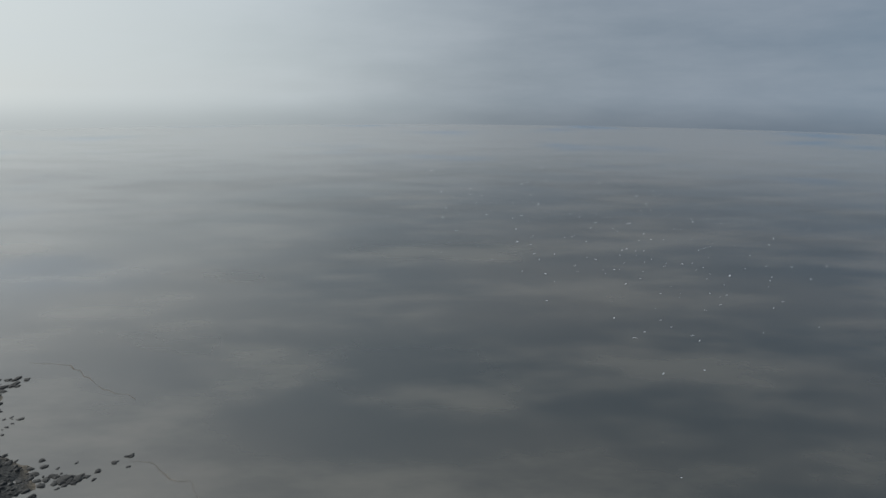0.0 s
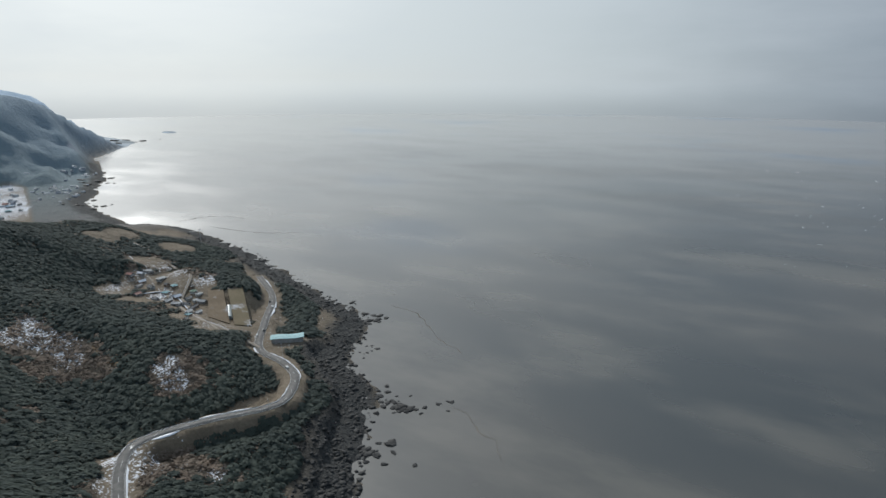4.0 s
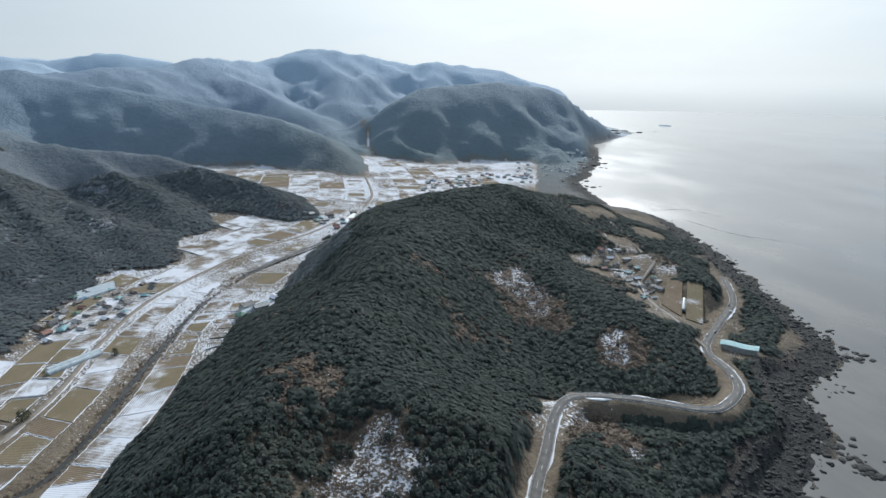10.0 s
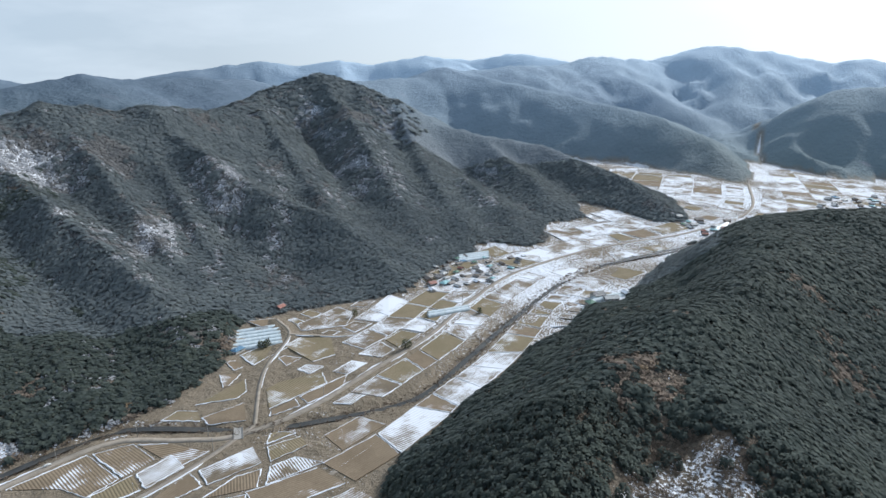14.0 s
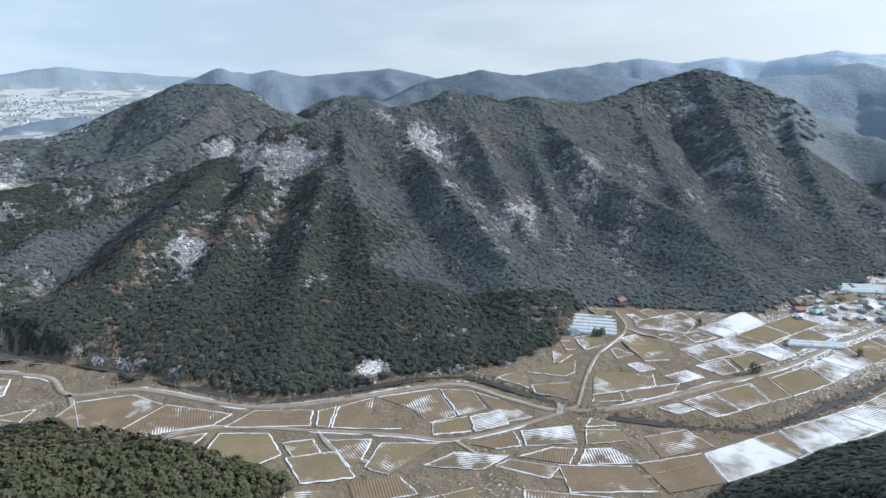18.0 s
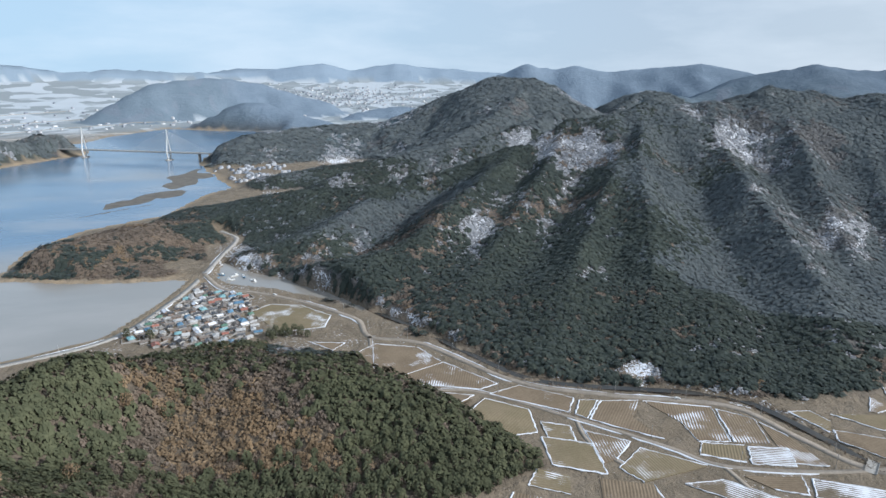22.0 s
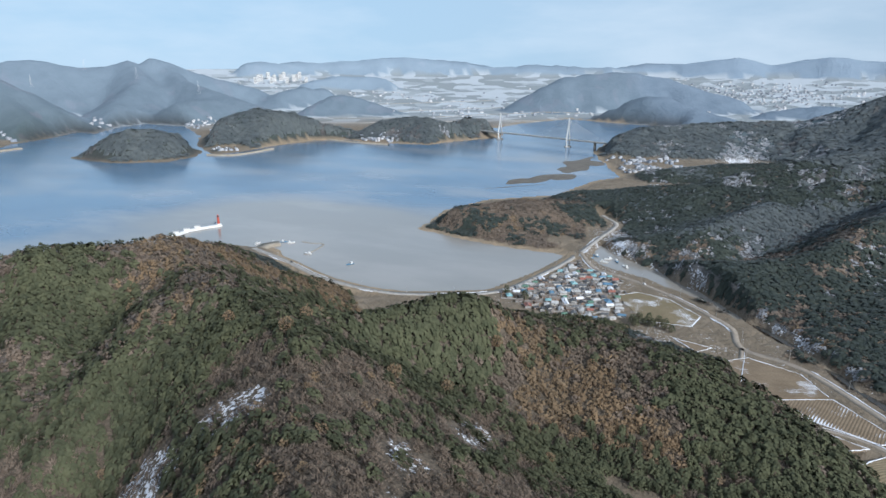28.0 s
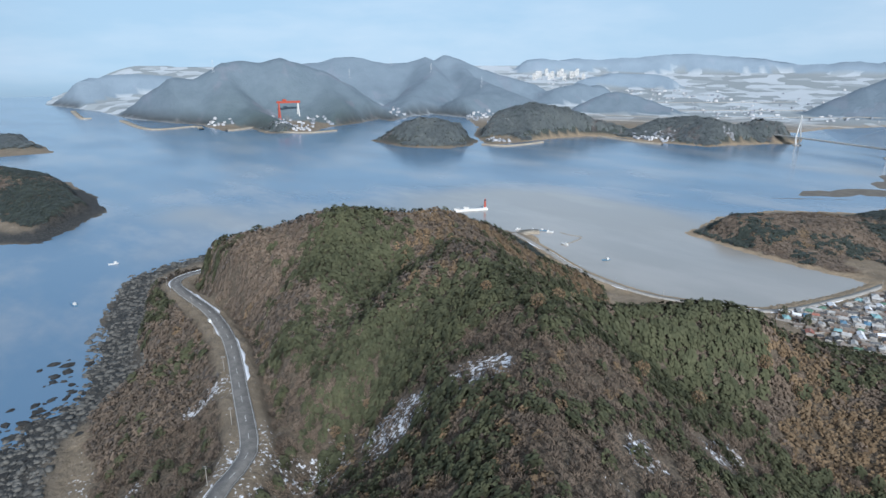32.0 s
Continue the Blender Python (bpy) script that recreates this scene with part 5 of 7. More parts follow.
LOWER_FIELDS = (
    (1, (124.9, 573), (122.8, 601), (120.5, 593), (120.1, 546), (122.3, 535)), (2, (123.6, 627), (119.6, 672), (118.1, 650), (118.9, 616), (123.2, 611)), (0, (154.5, 385), (150.0, 381), (151.1, 358), (152.4, 351)),
    (1, (149.0, 376), (142.6, 373), (148.2, 340), (150.8, 349)), (0, (139.4, 373), (134.8, 391), (133.9, 375), (136.7, 369)), (2, (134.0, 393), (128.8, 408), (128.1, 387), (133.4, 375)), (1, (127.4, 405), (124.0, 412), (123.4, 399), (127.2, 386)),
    (2, (141.0, 363), (135.2, 362), (138.1, 345), (144.4, 348)), (0, (128.3, 645), (125.7, 652), (126.3, 622)))
f_rng = np.random.RandomState(2)
for lift, (tone, *corners) in enumerate(VILLAGE_FIELDS + MIDDLE_FIELDS + STREAM_FIELDS + LOWER_FIELDS):
    shape = [tuple(pol(a, r)) for a, r in corners]
    LAID.append(shape)
    build_field(shape, tone, lift, f_rng, "fields of the valley")

v_axis = glide(VALLEY_ROAD[7:19])
lay_fields(v_axis, (22, 52), (8, 36, 66, 96, 128, 165, 205), 3, near_bias, "fields of the valley")
lay_fields(v_axis, (20, 48), (-165, -132, -100, -68, -38, -9), 4, near_bias, "fields of the valley")
lay_fields(v_axis, (14, 34), (7, 24, 42, 60, 80, 104, 130, 160, 190), 8, near_bias, "fields of the valley")
lay_fields(v_axis, (14, 32), (-180, -150, -120, -92, -70, -48, -26, -7), 9, near_bias, "fields of the valley")
far_axis = glide(VALLEY_ROAD[18:] + ((83.5, 2000, 26), (84.5, 2500, 36)))
lay_fields(far_axis, (30, 90), (8, 60, 120, 190, 260, 330), 5, near_bias, "fields of the far valley")
lay_fields(far_axis, (30, 90), (-330, -260, -190, -120, -60, -14), 6, near_bias, "fields of the far valley")

# ---- houses ----
wall_white = plain_mat("rendered_wall", (0.58, 0.56, 0.52), (0.68, 0.66, 0.62), 0.4, 0.85)
wall_grey = plain_mat("grey_block_wall", (0.34, 0.33, 0.31), (0.44, 0.42, 0.40), 0.4, 0.9)
wall_brick = plain_mat("brick_wall", (0.30, 0.22, 0.17), (0.36, 0.27, 0.21), 0.5, 0.9)
wood_door = plain_mat("brown_door", (0.14, 0.09, 0.06), (0.19, 0.12, 0.08), 1.0, 0.7)


def roof_mat(name, c1, c2):
    n = Nodes(name)
    wave = n.tree.nodes.new("ShaderNodeTexWave")
    wave.inputs["Scale"].default_value = 1.1
    n.link(n.tree.nodes.new("ShaderNodeTexCoord").outputs["Object"], wave.inputs["Vector"])
    col = n.mix(n.ramp(n.noise(0.35, 5, 0.6), 0.35, 0.68), c1, c2)
    col = n.mix(n.math('MULTIPLY', n.per_object(), 0.35), col, n.mix(1.0, col, (0.55, 0.55, 0.55), 'MULTIPLY'))
    n.bump(wave.outputs["Fac"], 0.5, 0.12)
    return n.done(col, 0.6, 0, 0.4)


ROOFS = (("grey slate", roof_mat("grey_roof", (0.11, 0.115, 0.12), (0.17, 0.175, 0.18))), ("dark tile", roof_mat("dark_roof", (0.06, 0.062, 0.066), (0.10, 0.10, 0.105))),
         ("blue sheet", roof_mat("blue_roof", (0.10, 0.21, 0.33), (0.15, 0.28, 0.39))), ("turquoise sheet", roof_mat("turquoise_roof", (0.22, 0.42, 0.44), (0.30, 0.50, 0.52))),
         ("red tile", roof_mat("red_roof", (0.30, 0.12, 0.09), (0.36, 0.17, 0.125))), ("brown tile", roof_mat("brown_roof", (0.17, 0.145, 0.125), (0.24, 0.205, 0.175))),
         ("pale sheet", roof_mat("pale_roof", (0.40, 0.40, 0.39), (0.54, 0.54, 0.53))), ("green sheet", roof_mat("green_roof", (0.10, 0.20, 0.14), (0.15, 0.26, 0.19))),
         ("snow-covered", snow_mat))


def make_house(roof, roof_word, w, d, h, gable, wall, wall_word, lean_to):
    top = thing("house", "%s house with a %s roof" % (wall_word, roof_word), "house", "village houses")
    bm = bmesh.new()
    bm_box(bm, -w / 2, -d / 2, -1.2, w / 2, d / 2, h)
    part("wall", bm, wall, top)
    bm = bmesh.new()
    e, rise = 0.7, d * 0.26
    if gable:
        outline = ((-d / 2 - e, h - 0.25), (0, h + rise), (d / 2 + e, h - 0.25), (d / 2 + e, h - 0.02), (0, h + rise + 0.28), (-d / 2 - e, h - 0.02))
        rings = [[bm.verts.new((x, y, z)) for y, z in outline] for x in (-w / 2 - e, w / 2 + e)]
        for i in range(6):
            bm.faces.new((rings[0][i], rings[0][(i + 1) % 6], rings[1][(i + 1) % 6], rings[1][i]))
        for ring in rings:
            bm.faces.new((ring[0], ring[1], ring[4], ring[5]))
            bm.faces.new((ring[1], ring[2], ring[3], ring[4]))
    else:
        base = [bm.verts.new(p) for p in ((-w / 2 - e, -d / 2 - e, h), (w / 2 + e, -d / 2 - e, h), (w / 2 + e, d / 2 + e, h), (-w / 2 - e, d / 2 + e, h))]
        eave = [bm.verts.new(v.co - Vector((0, 0, 0.3))) for v in base]
        a, b = bm.verts.new((-w / 2 + d * 0.42, 0, h + rise)), bm.verts.new((w / 2 - d * 0.42, 0, h + rise))
        bm.faces.new((base[0], base[1], b, a))
        bm.faces.new((base[1], base[2], b))
        bm.faces.new((base[2], base[3], a, b))
        bm.faces.new((base[3], base[0], a))
        for i in range(4):
            bm.faces.new((base[i], eave[i], eave[(i + 1) % 4], base[(i + 1) % 4]))
        bm.faces.new(eave)
    cover = part("roof", bm, roof, top, roof_word + " roof")
    bm = bmesh.new()
    half = w / 2 + e if gable else w / 2 - d * 0.42
    bm_tube(bm, (-half, 0, h + rise + (0.26 if gable else 0.0)), (half, 0, h + rise + (0.26 if gable else 0.0)), 0.2, 0.2, 6)
    part("ridge_cap", bm, wall_grey, cover, "grey ridge cap")
    for x, side in ((-w * 0.3, -1), (w * 0.28, -1), (0.0, 1)):
        bm = bmesh.new()
        y = side * d / 2
        bm_box(bm, x - 0.8, y - 0.06, 0.9, x + 0.8, y + 0.06, 2.1)
        pane = part("window", bm, dark_glass, top)
        bm = bmesh.new()
        for x0, x1, z0, z1 in ((-0.92, -0.8, 0.78, 2.22), (0.8, 0.92, 0.78, 2.22), (-0.8, 0.8, 0.78, 0.9), (-0.8, 0.8, 2.1, 2.22)):
            bm_box(bm, x + x0, y - 0.09, z0, x + x1, y + 0.09, z1)
        part("window_frame", bm, white_paint, pane, "pale window frame")
    bm = bmesh.new()
    bm_box(bm, -0.5, -d / 2 - 0.06, 0.0, 0.5, -d / 2 + 0.06, 2.05)
    part("door", bm, wood_door, top)
    if lean_to:
        bm = bmesh.new()
        bm_box(bm, w / 2, -d * 0.3, -1.0, w / 2 + 2.6, d * 0.3, h * 0.72)
        part("lean_to", bm, wall_grey, top)
    return top


h_rng = random.Random(5)
HOUSES = []
for k in range(18):
    word, mat = ROOFS[(0, 6, 1, 8, 6, 5, 0, 3, 0, 6, 2, 5, 6, 3, 8, 1, 7, 4)[k]]
    wall, wall_word = ((wall_white, "white rendered"), (wall_grey, "grey block"), (wall_white, "whitewashed"), (wall_brick, "brick"))[k % 4]
    HOUSES.append(make_house(mat, word, h_rng.uniform(8, 13), h_rng.uniform(6, 8.5), h_rng.uniform(2.7, 3.6), k % 3 != 1, wall, wall_word, k % 2 == 0))
used_templates = set()


def put_house(x, y, z, turn, k=None, size=1.0):
    k = h_rng.randrange(18) if k is None else k
    m = pose(x, y, z + 0.15, 0, 0, turn) @ Matrix.Scale(size, 4)
    if k not in used_templates:
        used_templates.add(k)
        HOUSES[k].matrix_basis = m
        return HOUSES[k]
    ob = copy_thing(HOUSES[k], Matrix.Identity(4))
    ob.matrix_basis = m
    return ob


def fill_houses(outline, count, gap, turn, jitter, seed, size=1.0):
    """Houses inside a plan outline, kept apart, off the roads, on level ground."""
    rng = random.Random(seed)
    poly = [tuple(pol(a, r)) for a, r in outline]
    xs, ys = [p[0] for p in poly], [p[1] for p in poly]
    cand = np.array([(rng.uniform(min(xs), max(xs)), rng.uniform(min(ys), max(ys))) for _ in range(count * 30)])
    cand = cand[inside(cand[:, 0], cand[:, 1], poly)]
    z, sd, hill, woods, rock, lane, bed, r, az = height_fields(cand[:, 0], cand[:, 1])
    placed = []
    for (x, y), zz, ln, bd, s in zip(cand, z, lane, bed, sd):
        if len(placed) >= count:
            break
        if ln > 0.5 or bd > 0.3 or s < 6 or zz < 0.5 or any((x - a) ** 2 + (y - b) ** 2 < gap * gap for a, b in placed):
            continue
        placed.append((x, y))
        put_house(x, y, zz, turn + rng.choice((0, 90)) + rng.uniform(-jitter, jitter), None, size * rng.uniform(0.85, 1.15))
    return placed


VILLAGE = ((199.6, 604), (195.3, 678), (192.0, 735), (190.0, 716), (188.4, 668), (187.2, 566), (189.7, 536), (196, 558))
homes = fill_houses(VILLAGE, 158, 7.9, 20, 14, 21, 0.64)
fill_houses(((110.5, 800), (107, 880), (103.6, 850), (101.0, 880), (101.5, 850), (104.2, 745), (108.5, 725)), 34, 13, 60, 20, 22, 0.8)
fill_houses(((112, 735), (109, 800), (107.5, 760), (110, 690)), 8, 16, 60, 20, 23)
fill_houses(((88, 1160), (84.5, 1180), (81.5, 1230), (82.5, 1130), (85.5, 1060)), 22, 17, 30, 25, 24)
fill_houses(((78.5, 1340), (76.5, 1540), (71.0, 1690), (66.8, 1640), (66.8, 1500), (75, 1430)), 46, 19, 30, 30, 25)
fill_houses(((60.6, 860), (58.6, 880), (56.4, 800), (57.2, 748), (60.2, 790)), 14, 12, 10, 20, 26, 0.75)
fill_houses(((57.0, 770), (54.6, 800), (54.4, 700), (56.2, 670)), 15, 10, 10, 20, 27, 0.7)
fill_houses(((131, 560), (129.3, 680), (124, 690), (126, 600)), 3, 20, 10, 20, 32)
fill_houses(((96, 690), (92.5, 760), (91, 740), (94, 670)), 4, 18, 40, 20, 33, 1.2)
for k in range(18):
    if k not in used_templates:
        put_house(*homes[0], float(ground_z(*homes[0])[0]) - 30, 0, k)

# yard walls and sheds between the houses
for k, (x, y) in enumerate(homes[::2]):
    z = float(ground_z(x, y)[0])
    yard = thing("yard_wall", "low grey block wall round a village yard", "wall", "yard walls")
    for q in range(3):
        bm = bmesh.new()
        if q < 2:
            bm_box(bm, (-1, 1)[q] * 7.5 - 0.15, -7, -0.6, (-1, 1)[q] * 7.5 + 0.15, 3, 1.3)
        else:
            bm_box(bm, -7.35, -7, -0.6, 7.35, -6.7, 1.3)
        part("wall_side", bm, wall_grey, yard)
    yard.matrix_world = pose(x, y, z, 0, 0, h_rng.uniform(0, 360))

# far towns on the plain: blocks too small to tell apart
t_rng = np.random.RandomState(9)
tv, tf = [], []
for a, r, spread, count in ((64.5, 1750, 90, 60), (62.8, 2080, 90, 40), (188.3, 1560, 80, 60), (186.5, 1450, 50, 34), (224.2, 1790, 34, 34), (211.2, 1945, 40, 60), (216, 2010, 36, 40), (250.5, 2430, 80, 60), (243.5, 2180, 50, 40), (228.5, 2720, 110, 60), (181, 3700, 330, 240), (176, 4000, 300, 200), (188, 3050, 200, 130), (186, 4200, 260, 120), (192, 3150, 160, 70), (219, 4300, 300, 110), (208, 3600, 250, 70), (231, 2560, 130, 60), (227, 2600, 120, 60), (240, 2330, 150, 60), (171, 3300, 200, 80), (201, 2900, 220, 50)):
    c = pol(a, r)
    x, y = c[0] + t_rng.randn(count) * spread, c[1] + t_rng.randn(count) * spread * 0.7
    z, sd, hl = height_fields(x, y)[:3]
    for px, py, pz, s, hh in zip(x, y, z, sd, hl):
        if s < 12 or hh > 26 + max(0.0, pz - hh) or math.hypot(px, py) > 4850:
            continue
        w, d, h = (np.array((t_rng.uniform(7, 18), t_rng.uniform(6, 11), t_rng.uniform(3, 7))) * (0.8 if math.hypot(px, py) < 2300 else 1.0)).tolist()
        an = t_rng.rand() * 3.14
        u, v = np.array((math.cos(an), math.sin(an))), np.array((-math.sin(an), math.cos(an)))
        b = len(tv)
        for zz in (pz - 4, pz + h):
            for su, sv in ((-1, -1), (1, -1), (1, 1), (-1, 1)):
                p = np.array((px, py)) + u * su * w / 2 + v * sv * d / 2
                tv.append((p[0], p[1], zz))
        for su in (-1, 1):
            p = np.array((px, py)) + u * su * w / 2
            tv.append((p[0], p[1], pz + h + d * 0.25))
        tf += [(b, b + 1, b + 5, b + 4), (b + 1, b + 2, b + 6, b + 5), (b + 2, b + 3, b + 7, b + 6), (b + 3, b, b + 4, b + 7), (b + 4, b + 5, b + 9, b + 8), (b + 6, b + 7, b + 8, b + 9)]


def town_material():
    n = Nodes("distant_town_walls")
    col = n.mix(n.per_island(), (0.24, 0.27, 0.31), (0.60, 0.60, 0.60))
    return n.done(n.mix(n.ramp(n.noise(0.3, 3), 0.4, 0.6), col, n.mix(1.0, col, (0.8, 0.8, 0.82), 'MULTIPLY')), 0.8)


town = new("distant_town", soup("distant_town", np.array(tv), np.array(tf), [town_material()]))
tagged(town, "pale houses of distant towns on the plain", "town", kind="stuff")

# apartment blocks far off
for k in range(13):
    a, r = 221.4 - k * 0.36 + (k % 3) * 0.1, 4300 + (k % 4) * 60
    x, y = pol(a, r)
    z = float(ground_z(x, y)[0])
    block = thing("apartment_block", "tall white apartment block on the plain", "building", "apartment blocks")
    bm = bmesh.new()
    hgt = 38 + (k * 7) % 14
    bm_box(bm, -11, -6, -3, 11, 6, hgt)
    part("wall", bm, white_paint, block)
    for s in range(5):
        bm = bmesh.new()
        for side in (-1, 1):
            bm_box(bm, -10, side * 6 - 0.1, 3 + s * hgt / 5.4, 10, side * 6 + 0.1, 5.4 + s * hgt / 5.4)
        part("window_band", bm, dark_glass, block)
    bm = bmesh.new()
    bm_box(bm, -3, -3, hgt, 3, 3, hgt + 4)
    part("lift_house", bm, concrete, block)
    block.matrix_world = pose(x, y, z, 0, 0, a + (k % 2) * 20)


# ---- greenhouses ----
def film_material():
    n = Nodes("greenhouse_film")
    col = n.mix(n.ramp(n.noise(0.3, 5), 0.35, 0.7), (0.46, 0.52, 0.54), (0.60, 0.66, 0.68))
    return n.done(col, 0.35, 0, 0.5)


film = film_material()


def greenhouse(length, width, height):
    top = thing("greenhouse", "long plastic-film greenhouse tunnel with pale hoops", "greenhouse", "greenhouse tunnels")
    bm = bmesh.new()
    ring = []
    for x in (-length / 2, length / 2):
        ring.append([bm.verts.new((x, math.cos(3.1416 * i / 10) * width / 2, max(0.0, math.sin(3.1416 * i / 10)) ** 0.8 * height - 0.2)) for i in range(11)])
    for i in range(10):
        bm.faces.new((ring[0][i], ring[0][i + 1], ring[1][i + 1], ring[1][i]))
    part("film_cover", bm, film, top)
    for s in (0, 1):
        bm = bmesh.new()
        bm.faces.new([bm.verts.new((((-1, 1)[s]) * (length / 2 - 0.02), math.cos(3.1416 * i / 10) * width / 2, max(0.0, math.sin(3.1416 * i / 10)) ** 0.8 * height - 0.2)) for i in range(11)])
        part("end_panel", bm, film, top)
    for j in range(9):
        bm = bmesh.new()
        x = -length / 2 + length * j / 8
        pts = [Vector((x, math.cos(3.1416 * i / 8) * (width / 2 + 0.05), max(0.0, math.sin(3.1416 * i / 8)) ** 0.8 * (height + 0.05) - 0.2)) for i in range(9)]
        for p, q in zip(pts[:-1], pts[1:]):
            bm_tube(bm, p, q, 0.09, 0.09, 4)
        part("hoop", bm, white_paint, top)
    bm = bmesh.new()
    bm_box(bm, -length / 2 - 0.08, -0.9, 0, -length / 2 + 0.02, 0.9, 2.0)
    part("door", bm, white_paint, top)
    return top


g0 = greenhouse(50, 7.4, 3.2)
gc, gu = pol(127.6, 604), pol(127.6, 1.0)
for k in range(6):
    x, y = gc + gu * (k - 2.5) * 8.6
    m = pose(x, y, float(ground_z(x, y)[0]) + 0.1, 0, 0, 127.6 + 4)
    if k == 0:
        g0.matrix_basis = m
    else:
        copy_thing(g0, m)
for a, r, tn, count in ((106.2, 850, 30, 4), (84.0, 1130, 70, 3), (93, 715, 40, 2), (108.6, 640, 25, 2)):
    for k in range(count):
        x, y = pol(a, r) + pol(a, 1.0) * k * 9.0
        copy_thing(g0, pose(x, y, float(ground_z(x, y)[0]) + 0.1, 0, 0, a + tn))

# ---- the cape: long shed, plots, mast ----
cx, cy = pol(47.3, 612)
shed = thing("long_shed", "long dark shed with a pale turquoise roof by the coast road", "shed")
bm = bmesh.new()
bm_box(bm, -16, -5, -2, 16, 5, 4.2)
part("wall", bm, wall_grey, shed)
bm = bmesh.new()
prev = None
for i in range(9):
    x = -17 + 34 * i / 8
    hgt = 4.4 + 0.5 * math.sin(i * 0.9)
    ring = [bm.verts.new((x, y, hgt + z)) for y, z in ((-6, 0), (-6, 0.35), (0, 1.0), (6, 0.35), (6, 0))]
    if prev:
        for e in range(4):
            bm.faces.new((prev[e], prev[e + 1], ring[e + 1], ring[e]))
    prev = ring
part("roof", bm, ROOFS[3][1], shed, "wavy turquoise sheet roof")
for i in range(5):
    bm = bmesh.new()
    bm_box(bm, -14 + i * 6, 4.98, 0.5, -10.5 + i * 6, 5.08, 2.8)
    part("window", bm, dark_glass, shed)
shed.matrix_world = pose(cx, cy, float(ground_z(cx, cy)[0]) + 1.2, 0, 0, 44)
for quad, mat, label in ((((53.9, 770), (52.7, 772), (52.4, 668), (54.2, 690)), FIELD_MATS[0], "bare brown plot above the coast road"),
                         (((52.3, 772), (51.0, 770), (50.5, 665), (52.0, 665)), FIELD_MATS[1], "dark level plot above the coast road")):
    pts = [pol(a, r) for a, r in quad]
    c = sum(pts) / 4
    zz = [float(ground_z(*p)[0]) for p in pts]
    bm = bmesh.new()
    t4 = [bm.verts.new((p[0] - c[0], p[1] - c[1], z + 0.9 - zz[0])) for p, z in zip(pts, zz)]
    l4 = [bm.verts.new(v.co - Vector((0, 0, 4))) for v in t4]
    bm.faces.new(t4)
    for i in range(4):
        bm.faces.new((l4[i], l4[(i + 1) % 4], t4[(i + 1) % 4], t4[i]))
    f = tagged(new("field", mesh_of("field", bm, mat)), label, "field", "plots on the cape")
    f.matrix_world = Matrix.Translation((c[0], c[1], zz[0]))
x, y = pol(52.35, 715)
gh = copy_thing(g0, pose(x, y, float(ground_z(x, y)[0]) + 0.8, 0, 0, 52.3 + 88))


def lattice_mast(name, label, height, foot, arms, material):
    top = thing(name, label, "tower", "towers")
    for sx, sy in ((-1, -1), (1, -1), (1, 1), (-1, 1)):
        bm = bmesh.new()
        bm_tube(bm, (sx * foot, sy * foot, -2), (sx * foot * 0.15, sy * foot * 0.15, height), 0.16, 0.1, 4)
        part("leg", bm, material, top)
    for k in range(6):
        z0, z1 = height * k / 6, height * (k + 1) / 6
        f0, f1 = foot * (1 - 0.85 * k / 6), foot * (1 - 0.85 * (k + 1) / 6)
        bm = bmesh.new()
        for (ax, ay), (bx_, by_) in zip(((-1, -1), (1, -1), (1, 1), (-1, 1)), ((1, -1), (1, 1), (-1, 1), (-1, -1))):
            bm_tube(bm, (ax * f0, ay * f0, z0), (bx_ * f1, by_ * f1, z1), 0.07, 0.07, 3)
        part("bracing", bm, material, top)
    for z, half in arms:
        bm = bmesh.new()
        bm_tube(bm, (-half[0], 0, z), (half[1], 0, z), 0.3, 0.2, 4)
        part("arm", bm, material, top)
    return top


x, y = pol(54.0, 1070)
lattice_mast("tower_crane", "slim steel tower crane on the coast", 26, 1.1, ((22, (16, 5)), (24.5, (3, 3))), steel).matrix_world = pose(x, y, float(ground_z(x, y)[0]), 0, 0, 60)
for k, (a, r) in enumerate(((247, 3050), (245.9, 3100), (234.3, 3450), (230.7, 3200), (226.1, 3000), (249.5, 2750), (238, 3300))):
    x, y = pol(a, r)
    lattice_mast("transmission_tower", "pale steel transmission tower on a far hillside", 52, 4.5, ((38, (9, 9)), (45, (7, 7)), (51, (5, 5))), white_paint).matrix_world = pose(x, y, float(ground_z(x, y)[0]), 0, 0, 30 * k)

# ---- cable-stayed bridge ----
p1, p2 = pol(193.45, 1835), pol(199.65, 1995)
span = float(np.linalg.norm(p2 - p1))
bridge = thing("cable_stayed_bridge", "white cable-stayed bridge with two tall slender pylons", "bridge")
bm = bmesh.new()
for x0, x1 in ((-span * 0.62, span * 1.66),):
    bm_box(bm, x0, -6, 20.0, x1, 6, 22.2)
part("deck", bm, concrete, bridge)
for s in (-1, 1):
    bm = bmesh.new()
    bm_box(bm, -span * 0.62, s * 5.8 - 0.15, 22.2, span * 1.66, s * 5.8 + 0.15, 23.3)
    part("parapet", bm, white_paint, bridge)
